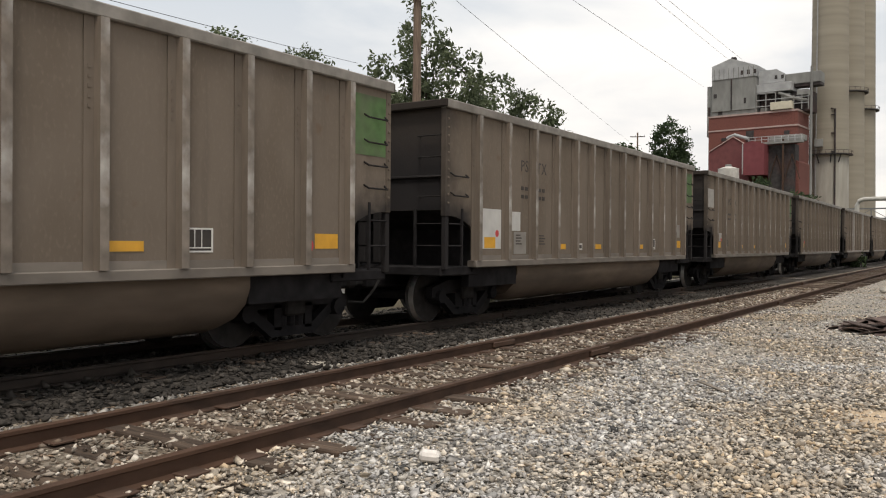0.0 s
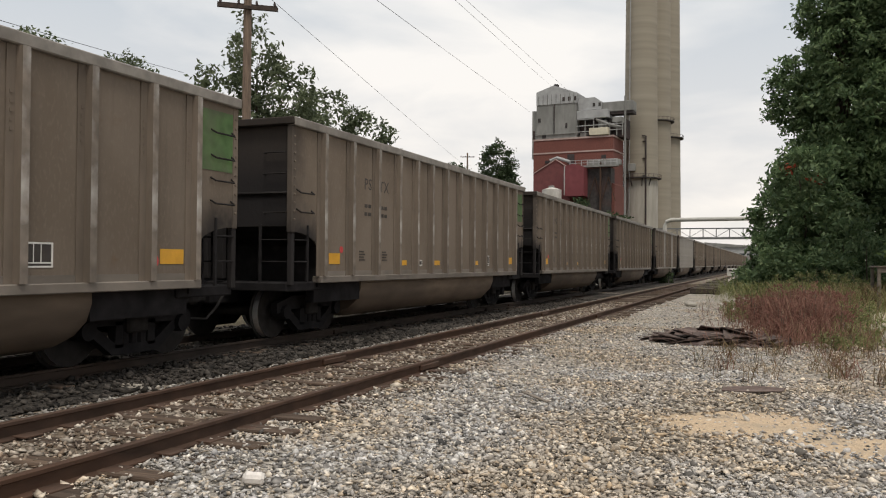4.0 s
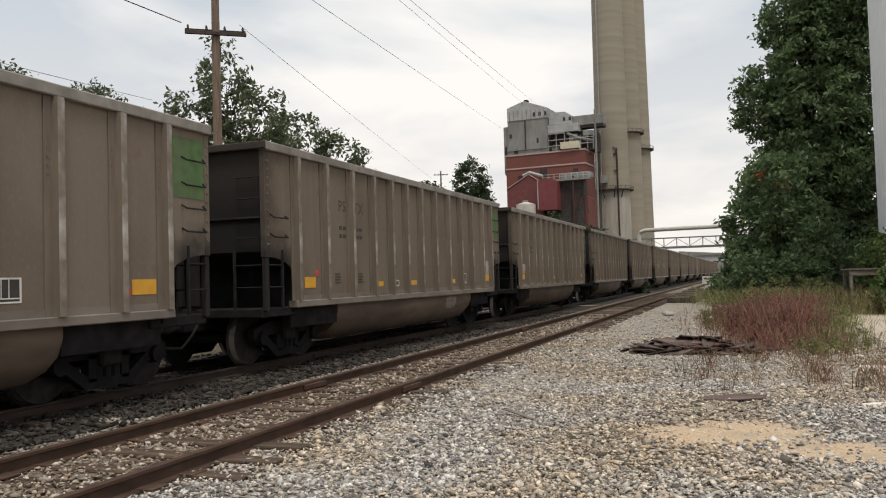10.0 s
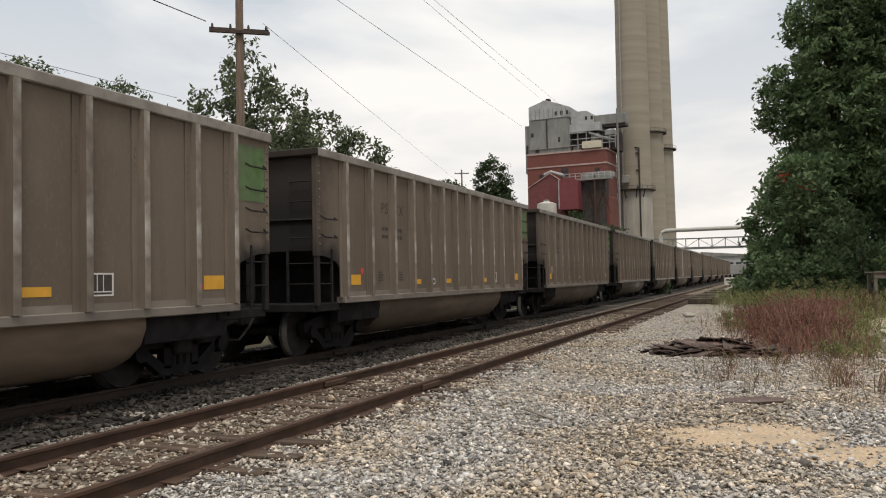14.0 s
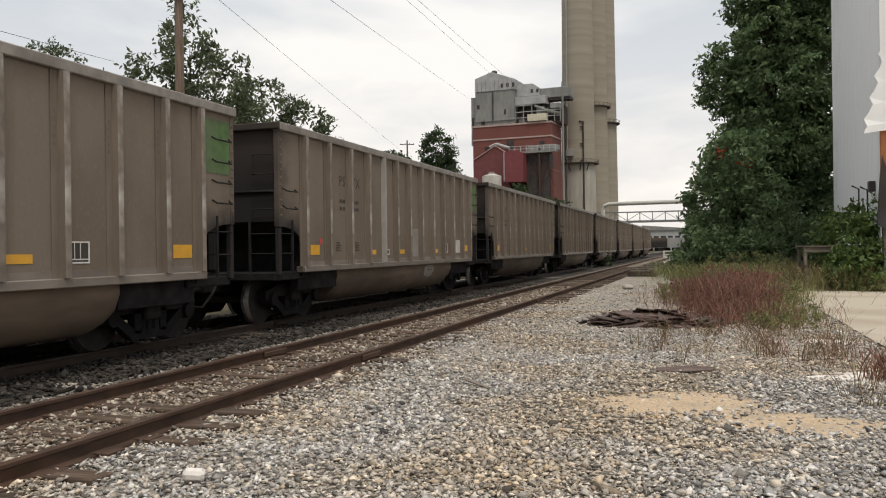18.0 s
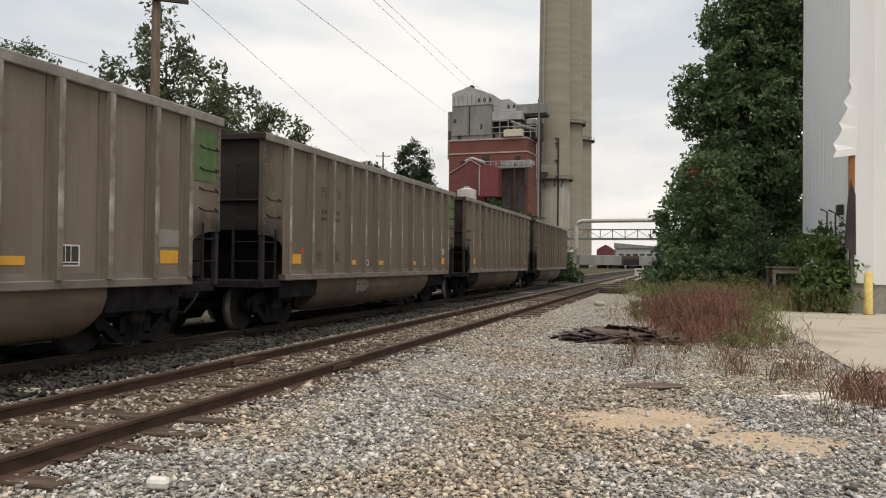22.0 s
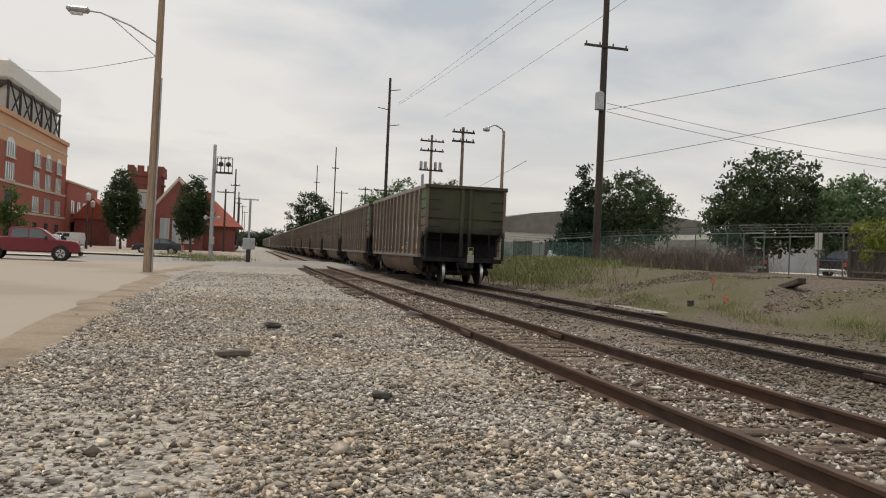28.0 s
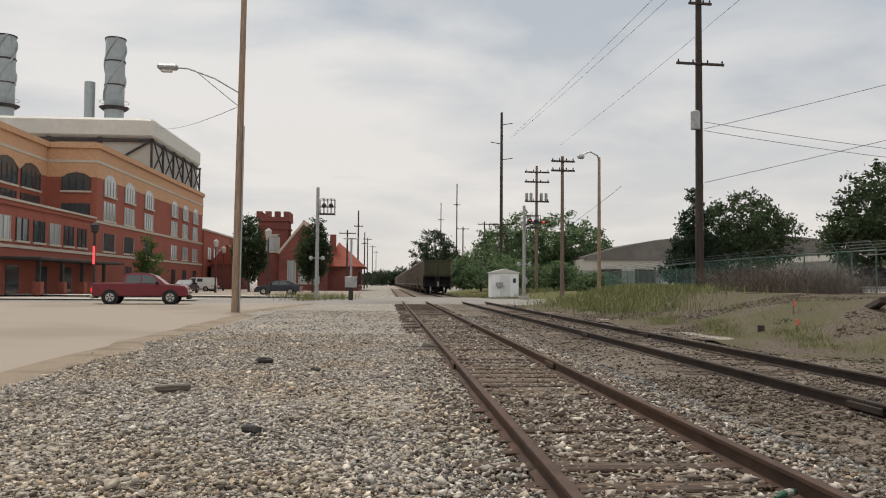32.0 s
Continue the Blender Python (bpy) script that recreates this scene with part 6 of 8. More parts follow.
part("lamp_head", Form().soft_box(0.95, 1.4, -0.14, 0.14, 8.78, 9.06, 0.09), steel_grey, lm)
for a, c, sg in (((-16.5, -117.3, 22.5), (-14, 20, 17.0), 0.7), ((-16.7, -117.3, 22.4), (-13, 20, 14.4), 0.6), ((-21.4, -108.3, 19.6), (-17, 20, 17.9), 0.8), ((-17, -46.2, 10.3), (-60, -40, 22.4), 0.5),
                 ((-17, -46.1, 7.2), (-60, -30, 18.8), 0.5), ((-17, -46.2, 10.7), (-60, -60, 10.6), 0.6), ((-17, -46.2, 10.2), (-60, -60, 9.9), 0.6), ((-12.6, -47.7, 7.1), (-20, -110, 7.3), 0.3)):
    cable(a, c, sg, 0.015)


def crossing_signal(x, y, h, label, z=0.0, lit=False):
    """A mast with a caged service basket and its back-turned lights beside the top, and a pair of flashers low down."""
    s = thing("crossing_signal", label, "crossing signal", pose(x, y, z), "crossing signals")
    part("mast", Form().tube([(0, 0, 0), (0, 0, h)], [0.15, 0.11], 12), steel_grey, s, smooth=True)
    part("base", Form().soft_box(-0.35, 0.35, -0.35, 0.35, 0, 0.3, 0.03), concrete_pale, s)
    part("mast_cap", Form().tube([(0, 0, h), (0, 0, h + 0.1)], [0.13, 0.05], 10), steel_grey, s)
    bk = Form()
    z0, z1 = h * 0.77, h * 0.90
    for yy in (-0.42, 0.42):
        for k in range(5):
            xx = -0.18 - 0.26 * k
            bk.box(xx - 0.018, xx + 0.018, yy - 0.018, yy + 0.018, z0, z1 + 0.1 * (k % 2))
        for zz in (z0 + 0.02, (z0 + z1) / 2, z1):
            bk.box(-1.24, -0.15, yy - 0.018, yy + 0.018, zz - 0.02, zz + 0.02)
    bk.box(-1.26, -0.12, -0.44, 0.44, z0 - 0.03, z0)
    part("service_basket", bk, plant_dark, s, "dark steel service basket")
    for k, (dx, zz) in enumerate(((-0.45, h * 0.845), (-0.95, h * 0.845))):
        lt = part("flasher", Form().tube([(dx, 0.02, zz), (dx, 0.1, zz), (dx, 0.2, zz)], [0.17, 0.17, 0.08], 14), plant_dark, s, "round black flasher disc")
        part("lens", Form().tube([(dx, 0.18, zz), (dx, 0.24, zz)], 0.055, 10), lamp_red if lit and k == 0 else plant_dark, lt)
    arm = part("flasher_arm", Form().box(-0.42, 0.42, -0.03, 0.03, h * 0.375, h * 0.385), steel_grey, s)
    for dx in (-0.42, 0.42):
        part("flasher", Form().tube([(dx, -0.1, h * 0.38), (dx, 0.04, h * 0.38), (dx, 0.14, h * 0.38)], [0.06, 0.15, 0.12], 12), steel_grey, arm)
    part("junction_box", Form().soft_box(-0.22, 0.1, 0.12, 0.32, 1.2, 1.75, 0.02), steel_grey, s)
    return s


crossing_signal(6.06, -59.9, 8.1, "grey crossing signal mast with a service basket and flashers")
cs = crossing_signal(-9.6, -64, 7.3, "crossing signal mast with lit red lights on a short arm", 0.1, True)
part("light_arm", Form().tube([(0, 0, 5.9), (-1.9, 0.4, 6.1)], 0.05, 7), plant_dark, cs)
part("red_light", Form().tube([(-1.45, 0.45, 6.05), (-1.45, 0.57, 6.05)], 0.06, 10), lamp_red, cs, "lit red flasher")


def relay_box(x, y, label):
    s = thing("crossing_mechanism", label, "signal box", pose(x, y, 0))
    part("post", Form().tube([(0, 0, 0), (0, 0, 4.4)], 0.075, 10), steel_grey, s)
    part("cabinet", Form().soft_box(-0.4, 0.4, -0.25, 0.25, 1.0, 1.75, 0.03), steel_grey, s)
    part("cap", Form().soft_box(-0.55, 0.55, -0.05, 0.05, 4.3, 4.4, 0.03), steel_grey, s)
    part("pedestal", Form().soft_box(-0.15, 0.15, -0.15, 0.15, 0, 1.0, 0.03), plant_dark, s)


relay_box(3.5, -57.1, "grey signal cabinet on a post beside the crossing")
sb = thing("signal_shed", "small white metal signal shed by the crossing", "shed", pose(-9.3, -73.2, 0.12))
part("wall", Form().soft_box(-1.2, 1.2, -1.1, 1.1, 0, 2.15, 0.03), white_clad, sb)
part("roof", Form().prism([(-1.3, 2.15), (1.3, 2.15), (1.3, 2.22), (0, 2.55), (-1.3, 2.22)], -1.2, 1.2), metal_roof, sb)
part("door", Form().soft_box(-0.45, 0.45, 1.1, 1.14, 0.1, 1.95, 0.01), paint_white, sb)
part("vent", Form().soft_box(-0.95, -0.7, 1.1, 1.15, 1.3, 1.7, 0.01), plant_dark, sb)
part("gauge_box", Form().soft_box(0.2, 0.8, 1.14, 1.4, 0.95, 1.35, 0.02), steel_grey, sb)


# vehicles: length along x, nose to -x
def wheel(parent, x, y, r):
    w = part("wheel", Form().tube([(0, -0.12, 0), (0, -0.1, 0), (0, 0.1, 0), (0, 0.12, 0)], [r * 0.86, r, r, r * 0.86], 20), tyre_mat, parent, "", pose(x, y, r))
    part("rim", Form().tube([(0, -0.125, 0), (0, 0.125, 0)], r * 0.62, 14), rim_mat, w)
    hub = Form()
    for k in range(5):
        hub.box(-0.03, 0.03, -0.13, 0.13, 0.05, r * 0.55, Matrix.Rotation(2 * math.pi * k / 5, 4, "Y"))
    part("spokes", hub, dark_steel, w)


def vehicle(name, label, m, paint, body, cabin, glass, wheels, r, width, group=""):
    v = thing(name, label, "pickup truck" if "pickup" in name else "van" if "van" in name else "car", m, group)
    h = width / 2
    me = Form().prism(body, -h, h)
    ob = part("body", me, paint, v)
    bv = ob.modifiers.new("edge", "BEVEL")
    bv.width, bv.segments, bv.limit_method = 0.05, 2, "ANGLE"
    # cabin, drawn in towards the roof
    f = Form()
    n = len(cabin)
    zs = [z for _, z in cabin]
    lo, hi = min(zs), max(zs)
    for s in (-1, 1):
        f.v += [(x, s * (h - 0.03 - 0.16 * (z - lo) / (hi - lo)), z) for x, z in cabin]
    f.f += [(k, (k + 1) % n, n + (k + 1) % n, n + k) for k in range(n)] + [tuple(range(n))[::-1], tuple(range(n, 2 * n))]
    part("cabin", f, paint, v)
    for s in (-1, 1):
        for q in glass:
            g = Form()
            for d in (0.0, 0.02):
                g.v += [(x, s * (h - 0.022 - 0.16 * (z - lo) / (hi - lo) + d), z) for x, z in q]
            k = len(q)
            g.f += [(i, (i + 1) % k, k + (i + 1) % k, k + i) for i in range(k)] + [tuple(range(k)), tuple(range(k, 2 * k))]
            part("side_window", g, glass_dark, v)
        for x in wheels:
            wheel(v, x, s * (h - 0.1), r)
            part("wheel_arch", Form().tube([(x, s * (h - 0.22), r), (x, s * (h + 0.004), r)], r * 1.17, 18), dark_steel, v)
    x0, x1 = min(x for x, _ in body), max(x for x, _ in body)
    zb = r * 1.0
    part("front_bumper", Form().soft_box(x0 - 0.06, x0 + 0.12, -h + 0.05, h - 0.05, zb * 0.75, zb * 1.3, 0.04), dark_steel, v)
    part("rear_bumper", Form().soft_box(x1 - 0.12, x1 + 0.08, -h + 0.05, h - 0.05, zb * 0.8, zb * 1.25, 0.04), steel_grey, v)
    for s in (-1, 1):
        part("headlight", Form().soft_box(x0 - 0.02, x0 + 0.12, s * (h - 0.28) - 0.2, s * (h - 0.28) + 0.2, zb * 1.75, zb * 2.15, 0.03), white_mark, v)
        part("tail_light", Form().soft_box(x1 - 0.08, x1 + 0.02, s * (h - 0.12) - 0.09, s * (h - 0.12) + 0.09, zb * 1.7, zb * 2.4, 0.02), lamp_red if "pickup" in name else red_mark, v)
        part("wing_mirror", Form().soft_box(cabin[0][0] + 0.5, cabin[0][0] + 0.62, s * (h + 0.02) - 0.1, s * (h + 0.02) + 0.12, cabin[0][1] + 0.02, cabin[0][1] + 0.22, 0.03), dark_steel, v)
    return v


PICKUP = dict(body=[(-2.51, 0.446), (2.53, 0.446), (2.59, 0.67), (2.57, 1.17), (0.93, 1.19), (-1.35, 1.13), (-2.28, 1.06), (-2.49, 0.949), (-2.59, 0.698)],
              cabin=[(-1.44, 1.07), (-0.725, 1.62), (-0.391, 1.73), (0.186, 1.77), (0.725, 1.73), (0.883, 1.64), (0.949, 1.12)],
              glass=[[(-1.04, 1.17), (-0.614, 1.56), (-0.335, 1.64), (-0.0744, 1.65), (-0.0744, 1.17)], [(0, 1.17), (0, 1.65), (0.577, 1.63), (0.744, 1.56), (0.8, 1.17)]], wheels=(-1.6, 1.6), r=0.381, width=1.86)
VAN = dict(body=[(-2.2, 0.35), (2.2, 0.35), (2.2, 1.25), (-1.3, 1.25), (-2.1, 1.0), (-2.25, 0.7)],
           cabin=[(-1.5, 1.2), (-0.75, 1.8), (-0.5, 1.85), (2.15, 1.85), (2.2, 1.2)],
           glass=[[(-1.1, 1.28), (-0.65, 1.7), (-0.1, 1.72), (-0.1, 1.28)], [(0.1, 1.28), (0.1, 1.7), (0.9, 1.7), (0.9, 1.28)]], wheels=(-1.45, 1.4), r=0.33, width=1.8)
SEDAN = dict(body=[(-2.3, 0.35), (2.35, 0.35), (2.4, 0.9), (1.9, 1.02), (-0.9, 0.98), (-2.15, 0.8), (-2.35, 0.6)],
             cabin=[(-1.15, 0.95), (-0.3, 1.42), (0.2, 1.5), (0.9, 1.47), (1.85, 1.0)],
             glass=[[(-0.75, 1.02), (-0.2, 1.38), (0.2, 1.42), (0.2, 1.02)], [(0.28, 1.02), (0.28, 1.42), (0.85, 1.38), (1.35, 1.04)]], wheels=(-1.4, 1.4), r=0.33, width=1.8)
vehicle("pickup_truck", "maroon crew cab pickup truck waiting at the crossing", pose(14.95, -48.6, 0.03, 0, 0, 8), paint_maroon, **PICKUP)
vehicle("white_van", "small white delivery van parked across the road", pose(26.2, -113, 0.03, 0, 0, 165), paint_white, **VAN)
vehicle("dark_sedan", "dark navy sedan parked near the depot", pose(12.4, -88, 0.03, 0, 0, 175), paint_navy, **SEDAN)
for x, y, rz, pt, nm, lb in ((-27.5, -47, 60, paint_navy, "parked_car", "dark car parked behind the fence"), (-30, -40.5, 20, paint_navy, "parked_car", "dark blue car parked behind the fence"),
                             (-23.8, -71, 70, paint_silver, "parked_car", "pale car parked by the warehouse"), (27, -118, 5, paint_maroon, "parked_car", "dark red car parked by the office"),
                             (24, -97, 90, paint_navy, "parked_car", "dark car parked by the office")):
    vehicle(nm, lb, pose(x, y, 0.94 if x < -20 and y > -60 else 0.5 if x < -20 else 0.03, 0, 0, rz), pt, **SEDAN, group="parked cars")
vehicle("dark_car", "dark grey car waiting beyond the lot", pose(28.2, -48.0, 0.03, 0, 0, 185), paint_navy, **SEDAN)


def white_corner_building():
    b = thing("white_corner_building", "white rendered corner building with a dark shopfront", "building")
    part("wall", Form().box(32.5, 48, -51.6, -38, 2.9, 7.3), paint_white, b)
    part("shopfront", Form().box(33, 47.5, -51.1, -38.5, 0, 2.9), glass_dark, b)
    part("roof_edge", Form().soft_box(32.2, 48.3, -51.9, -37.7, 7.3, 7.6, 0.04), metal_roof, b)
    for y in (-51.2, -46.6, -42, -38.2):
        part("pier", Form().box(32.5, 32.95, y - 0.3, y + 0.3, 0, 2.9), paint_white, b)
    for y in (-48.9, -44.3, -40.1):
        part("transom", Form().box(32.9, 33.0, y - 1.9, y + 1.9, 2.0, 2.12), paint_white, b)
    part("planter_wall", Form().soft_box(31.0, 32.2, -51, -44, 0, 0.9, 0.05), block_wall, b)
    part("wall_lamp", Form().soft_box(32.3, 32.5, -48.2, -47.8, 4.0, 4.5, 0.05), plant_dark, b)


white_corner_building()


def led_pylon():
    p = thing("lit_sign_post", "dark lamp post with a lit red vertical sign", "lamp post", pose(25.6, -71.4, 0.12))
    part("post", Form().tube([(0, 0, 0), (0, 0, 5.2)], 0.1, 10), plant_dark, p)
    part("lantern", Form().tube([(0, 0, 5.2), (0, 0, 5.3), (0, 0, 5.9), (0, 0, 6.1)], [0.12, 0.28, 0.36, 0.1], 10), plant_dark, p)
    part("sign_face", Form().soft_box(-0.09, 0.09, 0.1, 0.18, 2.6, 4.1, 0.03), lamp_sign, p, "lit red sign face")


led_pylon()
for x, y in ((12.0, -77.2), (21.0, -98), (24.0, -118)):
    l = thing("street_lamp", "black ornamental street lamp", "street lamp", pose(x, y, 0.05), "ornamental lamps")
    part("post", Form().tube([(0, 0, 0), (0, 0, 0.8), (0, 0, 0.9), (0, 0, 5.3)], [0.16, 0.13, 0.08, 0.07], 10), plant_dark, l)
    part("lantern", Form().tube([(0, 0, 5.3), (0, 0, 5.4), (0, 0, 6.0), (0, 0, 6.25)], [0.1, 0.24, 0.32, 0.06], 10), panel_grey, l)


# the far side of the tracks: fences, tan building, warehouse
def chain_fence():
    f = thing("chain_link_fence", "green chain-link fence topped with barbed wire", "fence")
    X, z0 = -19.6, 0.9
    n = 14
    for k in range(n + 1):
        y = -34 - k * 3.0
        z = z0 if y > -52 else 0.5
        p = part("post", Form().tube([(X, y, z - 0.1), (X, y, z + 2.0)], 0.035, 7), fence_green, f)
        part("outrigger", Form().tube([(X, y, z + 2.0), (X + 0.3, y, z + 2.4)], 0.022, 5), fence_green, p)
    for z in (0.12, 2.0):
        part("rail", Form().tube([(X, -34, z0 + z), (X, -52, z0 + z), (X, -76, 0.5 + z)], 0.025, 6), fence_green, f)
    for j in range(3):
        part("barbed_wire", Form().tube([(X + 0.1 * (j + 1), -34, z0 + 2.0 + 0.13 * (j + 1)), (X + 0.1 * (j + 1), -76, 0.6 + 2.0 + 0.13 * (j + 1))], 0.012, 4), wire_mat, f)
    mesh_ = Form()
    y, step = -34.0, 0.16
    while y > -76:
        zz = z0 if y > -52 else 0.5
        mesh_.add([(X - 0.006, y, zz + 0.1), (X + 0.006, y, zz + 0.1), (X + 0.006, y - 1.9, zz + 2.0), (X - 0.006, y - 1.9, zz + 2.0)], [(0, 1, 2, 3)])
        mesh_.add([(X - 0.006, y, zz + 2.0), (X + 0.006, y, zz + 2.0), (X + 0.006, y - 1.9, zz + 0.1), (X - 0.006, y - 1.9, zz + 0.1)], [(0, 1, 2, 3)])
        y -= step
    tagged(part("wire_mesh", mesh_, fence_green, f), kind="stuff")


chain_fence()


fence_grey = mat("dull_galvanised_fence_steel", (0.15, 0.15, 0.145), 0.6, 0.3, 0.15, 5, 1, (0.10, 0.09, 0.08), 0.05)


def barbed_fence():
    """Chain-link posts and wires in front of the boards."""
    f = thing("wire_fence", "grey chain-link fence with barbed wire before the boards", "fence")
    a, b = Vector((-18.4, -33.8, 0.9)), Vector((-21.5, -15.0, 0.9))
    n = 7
    for k in range(n + 1):
        p = a.lerp(b, k / n)
        q = part("post", Form().tube([p - Vector((0, 0, 0.1)), p + Vector((0, 0, 1.9))], 0.03, 7), fence_grey, f)
        part("outrigger", Form().tube([p + Vector((0, 0, 1.9)), p + Vector((0.28, 0.05, 2.25))], 0.018, 5), fence_grey, q)
    for z, dx in ((0.1, 0), (1.9, 0), (2.02, 0.1), (2.14, 0.19), (2.25, 0.28)):
        part("wire" if z > 2 else "rail", Form().tube([a + Vector((dx, 0, z)), b + Vector((dx, 0, z))], 0.01 if z > 2 else 0.02, 5), fence_grey, f)


barbed_fence()


def wood_fence():
    f = thing("board_fence", "tall dark weathered board fence on the bank", "fence")
    z0 = 0.92
    me = Form().soft_box(-0.0765, 0.0765, -0.012, 0.012, 0, 2.2, 0.004).mesh("board")
    rng = random.Random(4)
    a, b = Vector((-18.6, -27.2, z0)), Vector((-25.2, -18.2, z0))
    d = (b - a).normalized()
    turn = math.degrees(math.atan2(d.y, d.x))
    n = int((b - a).length / 0.152)
    for k in range(n):
        p = a + d * 0.152 * k
        part("board", me, fence_wood, f, m=pose(p.x, p.y, z0 + rng.uniform(-0.03, 0.05), 0, rng.uniform(-0.6, 0.6), turn + rng.uniform(-2, 2)))
    side = Vector((-d.y, d.x, 0)) * -0.06
    for k in range(6):
        p = a + d * (k * 2.2) + side
        part("post", Form().soft_box(-0.06, 0.06, -0.06, 0.06, -0.1, 2.35, 0.01), fence_wood, f, m=pose(p.x, p.y, z0, 0, 0, turn))
    for z in (0.35, 1.15, 1.95):
        up = Vector((0, 0, z))
        part("rail", Form().tube([a + up + side * 0.6, b + up + side * 0.6], 0.05, 4), old_wood, f)
    return f


wood_fence()
gs = thing("gate_sign", "small white sign on a gate post", "sign", pose(-19.0, -29.5, 0.9))
part("post", Form().tube([(0, 0, 0), (0, 0, 1.9)], 0.04, 7), fence_grey, gs)
part("board", Form().soft_box(0.0, 0.03, -0.22, 0.22, 1.2, 1.9, 0.01), panel_grey, gs)
part("rail", Form().tube([(0, 0, 1.75), (0, -4.5, 1.75)], 0.03, 6), fence_grey, gs)


def tan_building():
    b = thing("tan_block_building", "tan painted block building with a small green sign", "building")
    part("wall", Form().box(-45, -30, -25.4, -9.2, 0.8, 6.6), tan_wall, b, "tan block wall")
    part("parapet", Form().box(-45, -29.9, -25.5, -9.2, 6.6, 6.75), plant_dark, b)
    part("high_wall", Form().box(-45, -29.8, -9.2, 6, 0.8, 7.9), tan_wall, b)
    part("high_cap", Form().box(-45, -29.7, -9.3, 6.1, 7.9, 8.05), plant_dark, b)
    part("window", Form().box(-29.82, -29.74, -6.4, -4.0, 4.4, 6.4), glass_pale, b)
    part("window", Form().box(-29.82, -29.74, -7.4, -5.0, 2.6, 3.8), glass_dark, b)
    s = part("sign_board", Form().soft_box(-29.98, -29.9, -23.9, -21.6, 4.3, 5.05, 0.02), green_sign, b, "green sign with a white stripe")
    part("sign_stripe", Form().box(-29.9, -29.89, -23.7, -22.1, 4.78, 4.86), white_mark, s)
    for k in range(4):
        part("lettering_bar", Form().box(-29.9, -29.89, -23.6 + 0.42 * k, -23.3 + 0.42 * k, 4.5, 4.56), white_mark, s)
    part("drain_pipe", Form().tube([(-29.95, -21, 0.8), (-29.95, -21, 6.6)], 0.06, 7), tan_wall, b)
    part("conduit", Form().tube([(-29.94, -25.4, 3.4), (-29.94, -9.3, 3.75), (-29.7, 6, 4.0)], 0.05, 6), plant_dark, b)
    return b


tan_building()
bp = pole(-28.8, -22.0, 8.0, 0.06, "thin pole with a floodlight beside the tan building", (), z=0.9, material=timber_dark)
part("floodlight", Form().soft_box(-0.2, 0.2, -0.9, -0.5, 8.3, 8.7, 0.05), steel_grey, bp)


dark_roof = mat("dark_brown_grey_roofing", (0.13, 0.12, 0.11), 0.85, 0, 0.15, 1, 0.15, (0.10, 0.09, 0.082), 0.1)


def grey_warehouse():
    b = thing("grey_warehouse", "long low grey warehouse with a sloping roof", "warehouse")
    part("wall", Form().box(-62, -27.0, -150, -118, 0, 5.0), panel_grey, b)
    part("roof", Form().prism([(-66, 4.9), (-27.5, 4.9), (-27.5, 5.4), (-32, 6.7), (-38, 7.9), (-45, 8.7), (-52, 8.9), (-60, 8.6), (-66, 8.0)], -148, -117.6), dark_roof, b, "dark curved roof")
    part("dark_band", Form().box(-62, -26.9, -118.0, -117.9, 0.5, 3.4), plant_grey, b)
    for k in range(5):
        part("loading_door", Form().box(-33 - 5 * k, -30 - 5 * k, -117.98, -117.8, 0.5, 3.6), plant_dark, b)
    c = thing("low_white_building", "low white building behind the fence trees", "building")
    part("wall", Form().box(-70, -38, -80, -62, 0.9, 3.6), plant_pale, c)
    part("roof", Form().box(-70.4, -37.6, -80.4, -61.6, 3.6, 4.1), metal_roof, c)


grey_warehouse()
ov = thing("road_overpass", "distant concrete road bridge over the line", "bridge")
part("deck", Form().box(-50, 60, -700, -690, 6.8, 8.4), plant_grey, ov)
for x in (-30, -12, 10, 28):
    part("pier", Form().box(x - 1, x + 1, -698, -692, 0, 6.8), plant_grey, ov)

# trees down the line
for b_, d_, h_, w_, lab, mt, n, sz in (
        (23.9, 70, 8.2, 4.4, "broad dark green tree behind the fence", leaf_deep, 15000, 0.16), (20.9, 66, 8.0, 2.8, "pointed dark evergreen behind the fence", leaf_pine, 12000, 0.15),
        (32.8, 56, 8.2, 4.2, "broad dark green tree behind the fence", leaf_deep, 16000, 0.16)):
    x, y = south(b_, d_)
    if mt is leaf_pine:
        lob = [(0, 0, h_ * q, w_ * (1.05 - q), h_ * 0.14) for q in (0.18, 0.34, 0.5, 0.66, 0.8, 0.92)]
    else:
        lob = [(0, 0, h_ * 0.62, w_ * 0.8, h_ * 0.34), (w_ * 0.5, 0.5, h_ * 0.5, w_ * 0.6, h_ * 0.26), (-w_ * 0.55, -0.5, h_ * 0.52, w_ * 0.6, h_ * 0.26), (0.2, -0.6, h_ * 0.36, w_ * 0.85, h_ * 0.22)]
    tree(x, y, h_, lob, n, sz, lab, mt, 0.16, 0.85)
